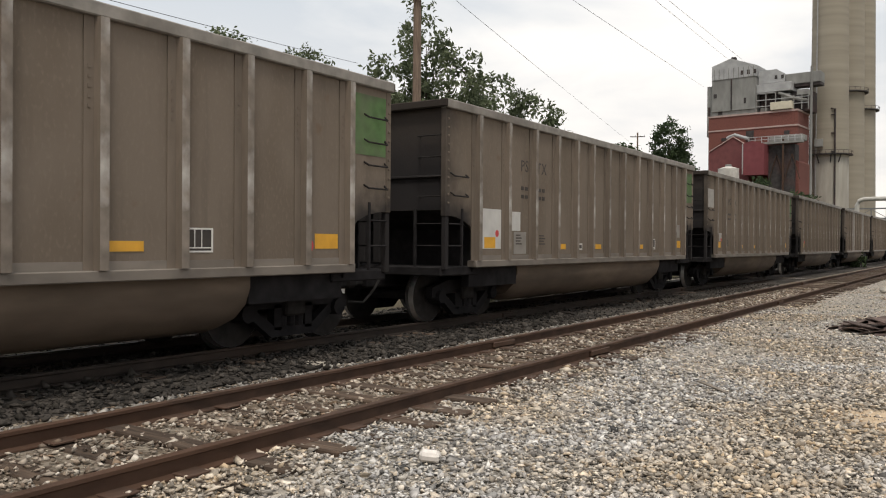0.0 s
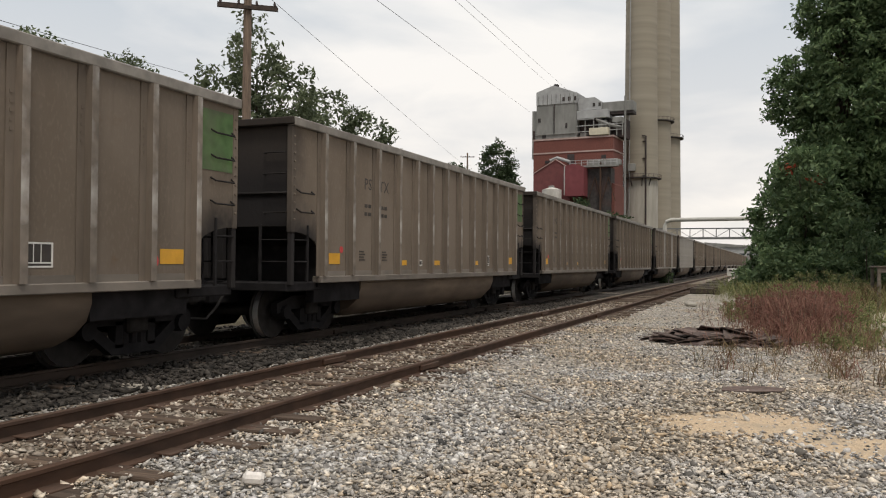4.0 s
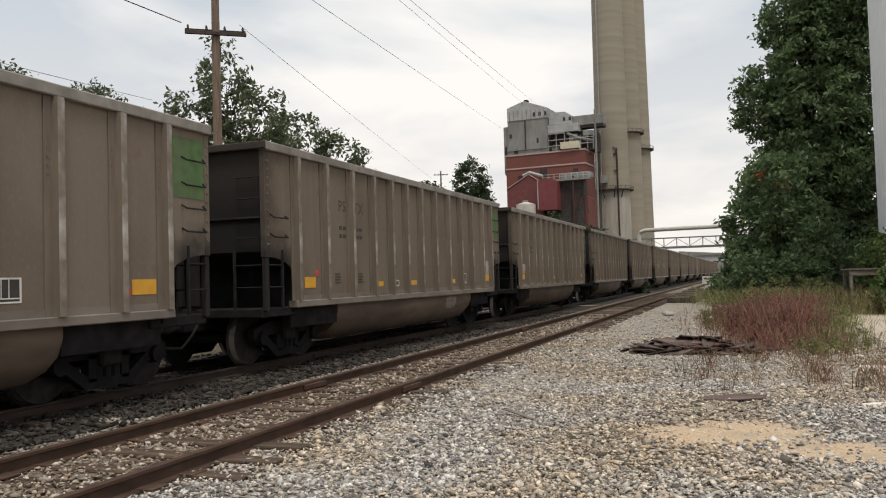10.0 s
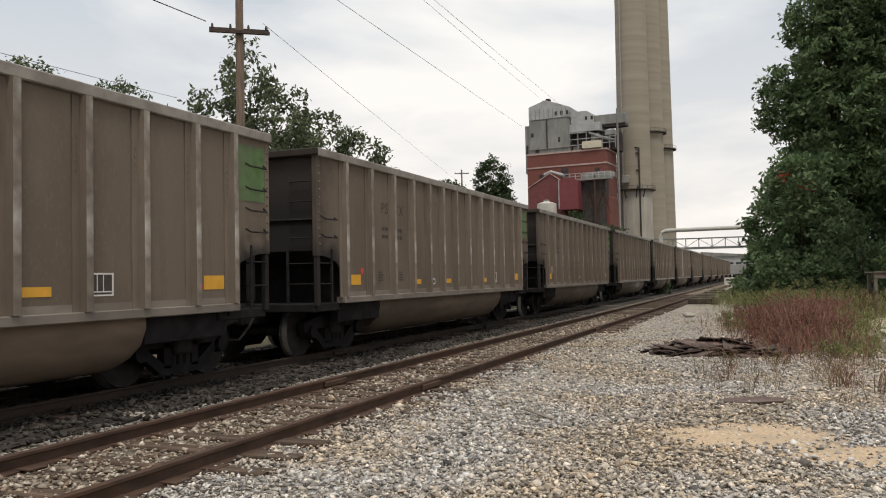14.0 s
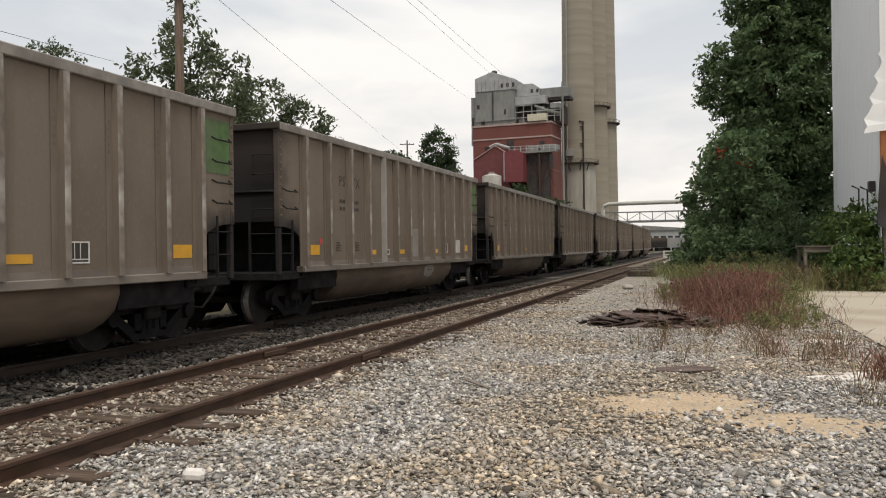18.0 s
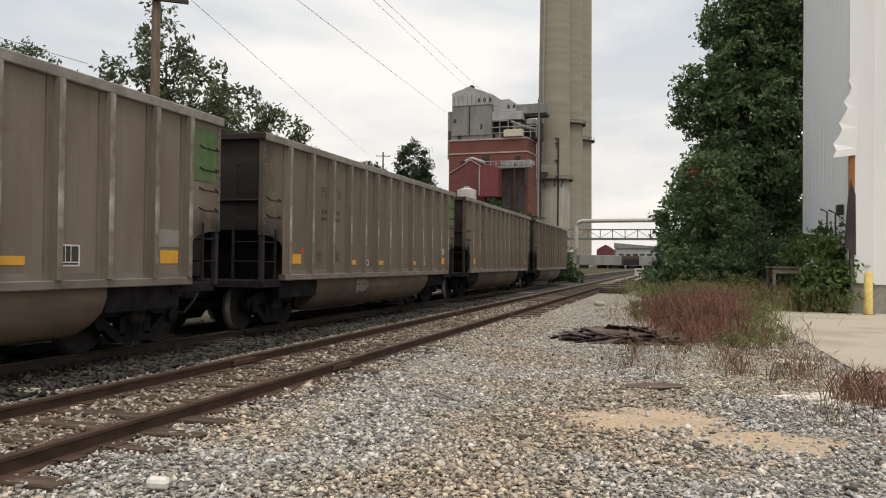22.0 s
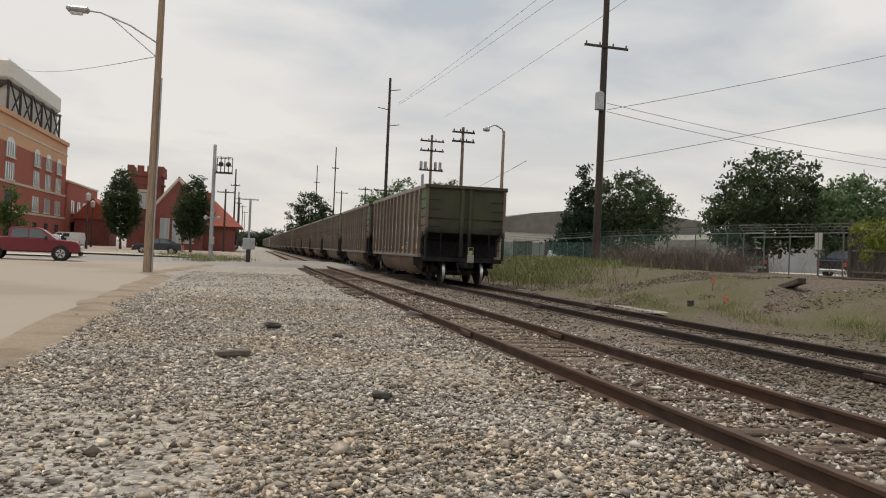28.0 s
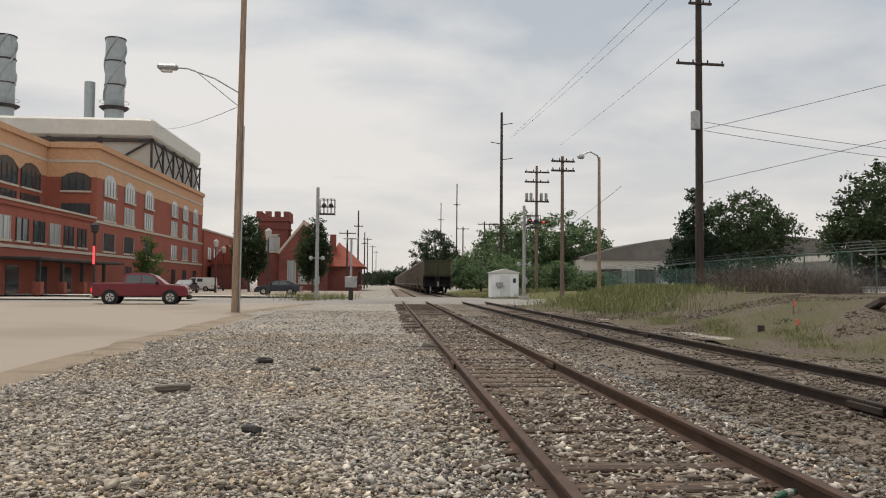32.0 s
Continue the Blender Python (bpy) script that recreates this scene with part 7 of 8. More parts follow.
for x, y, h_, w_, lab, mt, n, sz in (
        (-33.3, -44.5, 6.4, 3.0, "round yellow-green tree behind the fence", leaf_dark, 11000, 0.16), (-36.6, -40.1, 6.9, 3.4, "round dark green tree behind the fence", leaf_deep, 11000, 0.15),
        (-32.6, -27.6, 9.2, 3.9, "loose grey-green tree by the tan building", leaf_deep, 13000, 0.15), (-52, -56, 8.5, 4.2, "leafy tree in the yard", leaf_deep, 6000, 0.2),
        (19.6, -113, 10.2, 2.1, "dark leafy tree beside the depot tower", leaf_deep, 9000, 0.2), (10.6, -108, 9.9, 2.0, "dark leafy tree in front of the depot", leaf_deep, 9000, 0.2),
        (29.0, -99, 6.6, 1.6, "small green street tree by the office", leaf_mid, 2500, 0.16)):
    lob = [(0, 0, h_ * 0.68, w_ * 0.75, h_ * 0.30), (w_ * 0.45, 0.5, h_ * 0.52, w_ * 0.62, h_ * 0.25), (-w_ * 0.5, -0.5, h_ * 0.5, w_ * 0.62, h_ * 0.25), (0.2, -0.6, h_ * 0.36, w_ * 0.8, h_ * 0.2)]
    tree(x, y, h_, lob, n, sz, lab, mt, 0.15, 0.9 if x < -20 else 0.0)
for k, (b_, d_, h_, w_) in enumerate(((3.3, 190, 15.0, 4.6), (4.4, 196, 11.0, 3.6), (7.9, 138, 12.0, 4.6), (9.6, 132, 13.4, 5.4), (11.6, 130, 13.2, 5.4), (13.4, 128, 11.5, 4.6), (14.6, 132, 8.5, 3.4), (6.2, 150, 6.5, 4.0),
                                      (0.0, 420, 8.5, 10), (1.4, 420, 9.5, 10), (-0.9, 450, 7.5, 9), (6.6, 105, 6.0, 4), (8.8, 100, 4.8, 3.4), (10.6, 92, 3.6, 2.2), (12.0, 90, 3.8, 2.4), (14.6, 84, 2.8, 2.2))):
    x, y = south(b_, d_)
    lob = [(0, 0, h_ * 0.6, w_ * 0.8, h_ * 0.36), (w_ * 0.6, 0.5, h_ * 0.45, w_ * 0.65, h_ * 0.28), (-w_ * 0.6, -0.5, h_ * 0.48, w_ * 0.65, h_ * 0.28), (0, 0, h_ * 0.25, w_ * 0.9, h_ * 0.22)]
    tree(x, y, h_, lob, 6500 if d_ > 125 else 4000, 0.42 if d_ > 300 else 0.30 if d_ > 125 else 0.2, "dense tree belt beside the line past the crossing" if h_ > 8 else "green lineside bush past the crossing", leaf_far if d_ > 140 else leaf_dark, 0.16,
         name="tree" if h_ > 8 else "bush", group="lineside tree belt")


# ---- loose ground cover ----
def stones_mat():
    return island_mat("mixed_gravel_stones", [(0.0558, 0.0539, 0.0521), (0.391, 0.377, 0.363), (0.67, 0.642, 0.605), (0.149, 0.141, 0.135), (0.744, 0.688, 0.614), (0.465, 0.391, 0.307), (0.242, 0.231, 0.219), (0.632, 0.614, 0.595), (0.0837, 0.08, 0.0763), (0.484, 0.47, 0.465), (0.316, 0.279, 0.237)], 0.9, tint=(1.0, 0.90, 0.77))


def stone_field(name, rng, pts, size, material, label):
    """Angular stones at pts, each a bent and flattened octahedron."""
    n = len(pts)
    octa = np.array([(1, 0, 0), (0, 1, 0), (-1, 0, 0), (0, -1, 0), (0, 0, 1), (0, 0, -1)], float)
    v = octa[None] * np.clip(1 + 0.28 * rng.normal(size=(n, 6, 1)), 0.45, 1.6) + 0.30 * rng.normal(size=(n, 6, 3))
    s = size * np.exp(0.34 * rng.normal(size=(n, 1, 1))) * rng.uniform(0.6, 1.2, (n, 1, 3)) * np.array([1.25, 1.0, 0.62])
    v = v * s * 0.62
    a, b = rng.uniform(0, 2 * np.pi, n), rng.normal(size=n) * 0.4
    ca, sa, cb, sb_ = np.cos(a)[:, None], np.sin(a)[:, None], np.cos(b)[:, None], np.sin(b)[:, None]
    x, y, z = v[..., 0], v[..., 1], v[..., 2]
    y, z = y * cb - z * sb_, y * sb_ + z * cb
    x, y = x * ca - y * sa, x * sa + y * ca
    v = np.stack([x, y, z], -1) + pts[:, None]
    f = np.array([(0, 1, 4), (1, 2, 4), (2, 3, 4), (3, 0, 4), (1, 0, 5), (2, 1, 5), (3, 2, 5), (0, 3, 5)])
    idx = (f[None] + 6 * np.arange(n)[:, None, None]).astype(np.int32)
    me = bpy.data.meshes.new(name)
    me.vertices.add(6 * n)
    me.vertices.foreach_set("co", v.astype(np.float32).ravel())
    me.loops.add(24 * n)
    me.loops.foreach_set("vertex_index", idx.ravel())
    me.polygons.add(8 * n)
    me.polygons.foreach_set("loop_start", np.arange(8 * n, dtype=np.int32) * 3)
    me.update(calc_edges=True)
    me.materials.append(material)
    return tagged(new(name, me), label, "gravel", kind="stuff")


def scatter(rng, x0, x1, y0, y1, density, z=0.0, lift=0.010, keep=None):
    n = int((x1 - x0) * (y1 - y0) * density)
    p = np.stack([rng.uniform(x0, x1, n), rng.uniform(y0, y1, n), rng.uniform(z - 0.012, z + lift, n)], 1)
    # thinner where the ground is worn down
    h = np.sin(p[:, 0] * 1.3 + 0.7 * np.sin(p[:, 1] * 0.6)) * np.sin(p[:, 1] * 0.9 + 1.1 * np.sin(p[:, 0] * 0.8))
    ok = rng.uniform(0, 1, n) < 0.82 + 0.3 * h
    if keep is not None:
        ok &= keep(p)
    return p[ok]


SAND = ((4.3, 8.5, 0.95, 0.62), (5.25, 7.75, 0.8, 0.5), (5.8, 10.45, 0.25, 0.22), (6.3, 14.3, 0.4, 0.4), (6.3, 10.6, 0.55, 0.5))


def off_sand(p):
    ok = np.ones(len(p), bool)
    for x, y, a, b in SAND:
        r = ((p[:, 0] - x) / a) ** 2 + ((p[:, 1] - y) / b) ** 2
        ok &= np.abs(np.sin(p[:, 0] * 917 + p[:, 1] * 571)) < 0.40 + 0.6 * r
    # rail heads and bases stay clear
    for x in (0.0, -1.505, MAIN_X - 0.7525, MAIN_X + 0.7525):
        ok &= np.abs(p[:, 0] - x) > 0.075
    return ok


rng = np.random.default_rng(11)
stones = stones_mat()
stones_warm = island_mat("brown_grey_gravel_stones", [(0.0602, 0.0516, 0.0447), (0.344, 0.31, 0.271), (0.585, 0.529, 0.456), (0.138, 0.12, 0.103), (0.671, 0.602, 0.507), (0.396, 0.314, 0.232), (0.215, 0.189, 0.163), (0.516, 0.473, 0.421), (0.086, 0.0757, 0.0662), (0.387, 0.361, 0.335), (0.275, 0.224, 0.172)], 0.9, tint=(1.0, 0.945, 0.87))
stone_field("gravel", rng, np.concatenate([scatter(rng, 0.08, 6.6, 2.7, 7.5, 1400, keep=off_sand), scatter(rng, 0.08, 7.0, 7.5, 12, 860, keep=off_sand), scatter(rng, 0.08, 7.0, 12, 20, 430, keep=off_sand), scatter(rng, 0.08, 6.0, 20, 34, 90, keep=off_sand), scatter(rng, 0.08, 0.66, 2.7, 22, 420, 0.022, 0.012, off_sand)]),
            0.030, stones, "loose grey and tan gravel beside the siding")
stone_field("gravel", rng, np.concatenate([scatter(rng, 0.08, 3.6, -7.5, -1.6, 1250, keep=off_sand), scatter(rng, 3.6, 5.4, -9, 2.7, 420, keep=off_sand), scatter(rng, 0.08, 5.8, -13, -7.5, 740, keep=off_sand), scatter(rng, 0.08, 6.4, -22, -13, 420, keep=off_sand), scatter(rng, 0.08, 6.0, -40, -22, 80, keep=off_sand), scatter(rng, 0.08, 0.7, -22, 2, 480, 0.025, 0.012, off_sand)]),
            0.031, stones_warm, "loose grey and tan gravel beside the siding")
bal = island_mat("brown_stained_ballast_stones", [(0.08, 0.06, 0.048), (0.25, 0.20, 0.155), (0.46, 0.40, 0.335), (0.15, 0.118, 0.095), (0.58, 0.53, 0.46), (0.28, 0.20, 0.14), (0.10, 0.08, 0.066)], 0.9)
stone_field("ballast", rng, np.concatenate([scatter(rng, -1.75, 0.0, 0, 12, 400, 0.012, 0.022, off_sand), scatter(rng, -2.2, -1.6, -22, 2, 420, 0.025, 0.012, off_sand), scatter(rng, -1.75, 0.0, -10, 0, 450, 0.012, 0.022, off_sand), scatter(rng, -1.75, 0.0, 12, 32, 220, 0.012, 0.022, off_sand), scatter(rng, -1.75, 0.0, -34, -10, 130, 0.012, 0.022, off_sand)]),
            0.034, bal, "brown stained ballast in the siding")
edge_mat = island_mat("grey_edge_ballast", [(0.07, 0.064, 0.058), (0.20, 0.185, 0.17), (0.34, 0.32, 0.295), (0.13, 0.12, 0.11), (0.42, 0.395, 0.36)], 0.9)
stone_field("ballast", rng, np.concatenate([scatter(rng, -2.5, -1.6, -14, 0, 420, 0.004, 0.016, off_sand), scatter(rng, -2.3, -1.6, 0, 18, 420, 0.004, 0.016, off_sand), scatter(rng, -2.3, -1.6, 18, 34, 200, 0.004, 0.016, off_sand), scatter(rng, -2.5, -1.6, -34, -14, 160, 0.004, 0.016, off_sand)]),
            0.035, edge_mat, "grey ballast shoulder between the two tracks")
# blacker than coal dust alone: the shade under the train is painted in
coal_and_shade = island_mat("coal_dusted_shaded_ballast", [(0.015, 0.0135, 0.012), (0.04, 0.035, 0.03), (0.075, 0.066, 0.058), (0.025, 0.022, 0.02)], 0.95)
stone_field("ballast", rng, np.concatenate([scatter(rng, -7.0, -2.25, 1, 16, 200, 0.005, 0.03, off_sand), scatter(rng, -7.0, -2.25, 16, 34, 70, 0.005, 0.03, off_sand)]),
            0.05, coal_and_shade, "black ballast of the main line, coal dust and train shade in its colour")
grime_south = island_mat("brown_grimy_ballast", [(0.06, 0.0464, 0.036), (0.16, 0.128, 0.1), (0.264, 0.22, 0.176), (0.096, 0.076, 0.06)], 0.95)
stone_field("ballast", rng, np.concatenate([scatter(rng, -7.0, -2.4, -12, 1, 420, 0.005, 0.03, off_sand), scatter(rng, -7.0, -2.4, -34, -12, 90, 0.005, 0.03, off_sand)]),
            0.036, grime_south, "brown grimy ballast of the main line")
stone_field("bank_stones", rng, np.array([(x, y, bank_height(x, y) + 0.006) for x, y in zip(rng.uniform(-15, -7.0, 30000), rng.uniform(-40, 6, 30000)) if noise.noise((x * 0.3, y * 0.3, 6)) > 0.08]), 0.036,
            island_mat("bank_rubble", [(0.26, 0.23, 0.19), (0.051, 0.0391, 0.0314), (0.102, 0.0799, 0.062), (0.187, 0.157, 0.128), (0.0765, 0.0595, 0.0467), (0.132, 0.0978, 0.0723)], 0.95), "stony rubble on the bank")

# the bed up the line carries the painted train shade, the other doesn't
sheet("main_ballast", spread(-7.1, -2.4, 8), spread(0, 60, 31) + [120, 300, 560], 0.004, ballast_mat, "dark ballast bed under the main line, grimy with train shade in its colour", "ground", 0.02, 21)
sheet("main_ballast", spread(-7.1, -2.4, 8), [-640, -300, -120] + spread(-60, 0, 31), 0.004, ground_mat("brown_main_line_ballast", [(0.07, 0.055, 0.043), (0.16, 0.13, 0.10), (0.24, 0.20, 0.16), (0.11, 0.088, 0.07)], 22, bump=1.0, patch=0.5, patch_color=(0.10, 0.078, 0.06)), "brown stained ballast bed under the main line", "ground", 0.02, 21)
sheet("siding_ballast", spread(-2.4, 0.25, 6), [-180, -120] + spread(-60, 60, 61) + [120, 180], 0.0, ground_mat("brown_siding_ballast", [(0.085, 0.068, 0.0527), (0.187, 0.153, 0.119), (0.264, 0.23, 0.187), (0.136, 0.111, 0.0892)], 22, bump=1.0, patch=0.5, patch_color=(0.16, 0.115, 0.08)),
      "brown stained ballast under the siding", "ground", 0.015, 33)

sand_mat = mat("tan_sand", (0.47, 0.355, 0.24), 0.95, 0, 0.22, 45, 2.5, (0.30, 0.255, 0.195), 0.5)
white_powder = mat("pale_broken_concrete", (0.68, 0.64, 0.60), 0.9, 0, 0.15, 12, 2.0, (0.40, 0.35, 0.29), 0.5)
for k, (x, y, a, b) in enumerate(SAND):
    f = Form()
    n = 40
    rr = [1 + 0.5 * noise.noise((math.cos(q) * 1.7, math.sin(q) * 1.7, k * 3)) + 0.10 * noise.noise((math.cos(q) * 6, math.sin(q) * 6, k)) for q in spread(0, 2 * math.pi, n + 1)[:-1]]
    f.v = [(0, 0, 0.008)] + [(math.cos(2 * math.pi * j / n) * a * rr[j] * 0.6, math.sin(2 * math.pi * j / n) * b * rr[j] * 0.6, 0.006) for j in range(n)] \
        + [(math.cos(2 * math.pi * j / n) * a * rr[j] * 1.15, math.sin(2 * math.pi * j / n) * b * rr[j] * 1.15, -0.02) for j in range(n)]
    f.f = [(0, 1 + j, 1 + (j + 1) % n) for j in range(n)] + [(1 + j, 1 + n + j, 1 + n + (j + 1) % n, 1 + (j + 1) % n) for j in range(n)]
    solo("sand_patch", f, sand_mat if k < 2 else white_powder, "tan sandy patch worn into the gravel" if k < 2 else "pale crumbled concrete beside the pad", "sand", pose(x, y, 0.0), kind="structure", smooth=True)


# weeds
def weed_field(name, pts, h, w, spread_, material, label, heads=0.0):
    v = blades(rng, np.array(pts), h, w, spread_, heads)
    return tagged(new(name, quads_mesh(name, v, material)), label, "weeds", kind="stuff")


def clump(cx_, cy_, rx, ry, n, zf=None):
    """Stalk feet thinning out from the middle of a patch."""
    x, y = cx_ + rng.normal(size=n) * rx * 0.5, cy_ + rng.normal(size=n) * ry * 0.5
    z = np.zeros(n) if zf is None else np.array([zf(q, s) for q, s in zip(x, y)])
    return np.stack([x, y, z], 1)


red_weed = island_mat("red_brown_dock_stalks", [(0.165, 0.086, 0.066), (0.24, 0.122, 0.092), (0.20, 0.10, 0.078), (0.22, 0.15, 0.10)], 0.9)
dry_weed = island_mat("dry_straw_weeds", [(0.17, 0.12, 0.07), (0.22, 0.16, 0.09), (0.13, 0.075, 0.05), (0.14, 0.14, 0.055)], 0.9)
green_weed = island_mat("green_weed_blades", [(0.103, 0.132, 0.0458), (0.16, 0.189, 0.0629), (0.252, 0.24, 0.114), (0.126, 0.143, 0.0572), (0.297, 0.263, 0.149)], 0.9)
brush_mat = island_mat("grey_brown_dead_brush", [(0.10, 0.08, 0.065), (0.14, 0.11, 0.09), (0.075, 0.06, 0.05)], 0.9)
weed_field("red_weeds", np.concatenate([clump(5.0, 19.6, 0.8, 2.4, 900), clump(5.1, 22.5, 0.9, 2.8, 600)]), 0.8, 0.003, 0.22, red_weed, "dense red-brown dry weeds beside the track", 1.6)
weed_field("red_weeds", np.concatenate([clump(4.4, 24.0, 1.2, 4.0, 1500), clump(5.0, 17.2, 1.5, 1.8, 700)]), 0.45, 0.004, 0.3, red_weed, "low red-brown dry weeds beside the track", 1.2)
weed_field("dry_weeds", np.concatenate([clump(6.0, 18.5, 0.9, 2.8, 350), clump(6.4, 26.0, 1.0, 4.0, 1300)]), 0.42, 0.005, 0.5, green_weed, "thin green weeds among the red ones", 0.6)
spots = [(rng.uniform(3.3, 6.3), rng.uniform(10.4, 15.6)) for _ in range(46)] + [(rng.uniform(5.7, 6.8), rng.uniform(8.5, 14)) for _ in range(16)]
weed_field("dry_weeds", np.concatenate([clump(x, y, 0.16, 0.16, 9 + k % 10) for k, (x, y) in enumerate(spots)]), 0.28, 0.004, 0.5, dry_weed, "sparse dry weeds in the gravel", 0.7)
weed_field("red_weeds", np.concatenate([clump(x + 0.2, y, 0.2, 0.2, 18) for x, y in spots[::4]]), 0.25, 0.004, 0.5, red_weed, "small red-brown weed tufts in the gravel", 0.9)
weed_field("red_weeds", np.concatenate([clump(6.9 + 0.5 * math.sin(k * 2.3), 8.6 + 1.9 * math.cos(k * 1.9), 0.25, 0.25, 60) for k in range(16)]), 0.36, 0.007, 0.4, red_weed, "red-brown weeds along the edge of the pad", 0.9)
weed_field("green_weeds", np.concatenate([clump(8.2, 33.0, 2.2, 4.2, 2600), clump(6.6, 34.5, 1.3, 5.5, 1800), clump(5.0, 38, 1.8, 6, 1500), clump(9.2, 31.0, 1.0, 1.6, 700), clump(2.8, 44, 1.2, 10, 900)]), 0.75, 0.004, 0.4, green_weed, "tall green and straw weeds below the big tree", 1.5)
weed_field("dry_weeds", np.concatenate([clump(7.6, 31.5, 2.4, 2.6, 1300), clump(9.6, 30.6, 0.7, 1.2, 600)]), 0.8, 0.005, 0.6, dry_weed, "straw-coloured weeds below the big tree", 2.0)
olive = island_mat("olive_weed_leaves", [(0.101, 0.135, 0.0473), (0.169, 0.196, 0.0743), (0.23, 0.236, 0.108), (0.284, 0.257, 0.135), (0.135, 0.169, 0.0607)], 0.8, leaf=True)


def leafy_weeds(x, y, w, h, n, label, material=None, blade=0.05):
    """A ragged clump of leafy weeds on many thin stems."""
    r = random.Random(int(x * 31 + y * 7))
    lobes = [(r.gauss(0, w * 0.45), r.gauss(0, w * 0.45), 0, 0.16 + 0.12 * r.random(), 0) for _ in range(26)]
    lobes = [(a, b, h * q * 0.5, c, h * q * 0.5) for (a, b, _, c, _) in lobes for q in (0.55 + 0.5 * r.random(),)]
    t = thing("weed_clump", label, "weeds", pose(x, y, 0), "weed clumps")
    part("leaf_mass", quads_mesh("leaf_mass", leaves(rng, lobes, n, blade), material or olive), None, t)
    st = Form()
    for l in lobes[::3]:
        st.tube([(l[0], l[1], -0.02), (l[0] * 1.03, l[1] * 1.03, l[2] * 2)], [0.008, 0.004], 4, caps=False)
    tagged(part("stem_tuft", st, brush_mat, t), kind="stuff")


for x, y, w, h in ((6.3, 32.2, 1.0, 0.7), (7.4, 31.6, 1.0, 0.8), (8.6, 31.2, 1.0, 0.8), (9.5, 30.6, 0.7, 0.9), (7.0, 33.8, 1.2, 1.1), (8.3, 33.6, 1.3, 1.2), (9.3, 32.8, 0.9, 1.4), (5.6, 35.5, 1.1, 1.0), (7.0, 36.5, 1.4, 1.4), (4.6, 38.0, 1.2, 1.1), (5.9, 38.6, 1.3, 1.5),
                   (9.4, 34.6, 0.8, 1.9), (3.7, 41.0, 1.0, 0.9), (6.3, 29.6, 0.6, 0.4), (9.6, 29.4, 0.3, 0.5)):
    leafy_weeds(x, y, w, h, 1500, "ragged olive green weeds below the big tree")
dock = island_mat("red_brown_dock_heads", [(0.195, 0.095, 0.078), (0.265, 0.132, 0.104), (0.225, 0.112, 0.09), (0.225, 0.155, 0.11)], 0.9, leaf=True)
for x, y, w, h in ((4.8, 18.0, 0.6, 0.65), (5.2, 18.8, 0.6, 0.9), (4.7, 19.6, 0.7, 0.9), (5.3, 20.2, 0.7, 1.0), (4.9, 21.2, 0.8, 1.05), (5.6, 21.6, 0.7, 1.0), (5.2, 22.6, 0.8, 1.1), (4.4, 22.6, 0.7, 0.75), (4.2, 25.0, 0.9, 0.6), (3.9, 27.5, 0.8, 0.5)):
    leafy_weeds(x, y, w, h, 4600, "soft mound of red-brown seeding dock weeds", dock, 0.026)
for x, y, w, h in ((3.9, 23.0, 0.6, 0.5), (3.6, 25.5, 0.7, 0.5), (4.3, 27.5, 0.9, 0.6), (6.2, 20.5, 0.5, 0.55), (6.4, 23.0, 0.5, 0.6), (6.1, 18.0, 0.5, 0.4), (5.5, 26.0, 1.0, 0.7), (5.6, 16.2, 0.5, 0.3)):
    leafy_weeds(x, y, w, h, 1100, "low olive weeds mixed with dry stalks", None, 0.032)
weed_field("grass", np.concatenate([clump(-11.5, -44, 3.4, 9.0, 7000, bank_height), clump(-9.6, -37, 1.8, 7.0, 2200, bank_height), clump(-14.5, -50, 4.0, 4.5, 3000, bank_height), clump(-10.5, -78, 4.5, 6, 3500, bank_height)]), 0.42, 0.014, 0.45, green_weed, "rough green grass on the bank by the crossing")
weed_field("grass", np.concatenate([clump(-8.3 + 0.6 * math.sin(k * 2.1), -28 + 1.6 * k, 0.55, 0.9, 420, bank_height) for k in range(22)]), 0.2, 0.004, 0.7, green_weed, "thin grass along the foot of the bank")
weed_field("dry_weeds", np.concatenate([clump(-10.6 + 2.4 * math.sin(k * 1.9), -30 + 1.4 * k, 0.5, 0.5, 60, bank_height) for k in range(24)]), 0.2, 0.003, 0.7, dry_weed, "dry weeds scattered over the bank", 0.8)
weed_field("dead_brush", np.concatenate([clump(-17.0 + 1.2 * math.sin(k * 2.1), -32.0 - 0.75 * k, 1.1 + 0.5 * math.sin(k * 1.3), 1.4, 330, bank_height) for k in range(16)]
           + [clump(-17.5, -24, 1.0, 3.0, 300, bank_height)]), 1.15, 0.005, 0.75, brush_mat, "grey-brown dead brush along the fence", 0.3)
weed_field("grass", np.concatenate([clump(6.6, -57.5, 1.4, 2.4, 300), clump(4.8, -62, 1.6, 5.0, 500), clump(8.5, -72.5, 3.5, 1.2, 600)]), 0.5, 0.016, 0.4, green_weed, "ragged weeds by the crossing post")
tree(-18.2, -25.5, 2.6, [(0, 0, 1.7, 0.8, 0.6), (0.3, 0.4, 1.1, 0.5, 0.5)], 900, 0.10, "yellow-green sapling by the board fence", island_mat("yellow_green_leaves", [(0.14, 0.17, 0.03), (0.22, 0.24, 0.05), (0.10, 0.14, 0.03)], 0.6, leaf=True), 0.03, 0.9, name="sapling")
tree(-17.8, -20.5, 1.8, [(0, 0, 1.1, 0.4, 0.6)], 500, 0.09, "small yellow-green sapling by the board fence", MATS["yellow_green_leaves"], 0.03, 0.9, name="sapling")


# ---- litter and debris ----
shingle_mat = mat("dark_red_brown_shingle", (0.085, 0.058, 0.05), 0.9, 0, 0.35, 14, 2.0, (0.15, 0.12, 0.105), 0.4, rand=0.45)


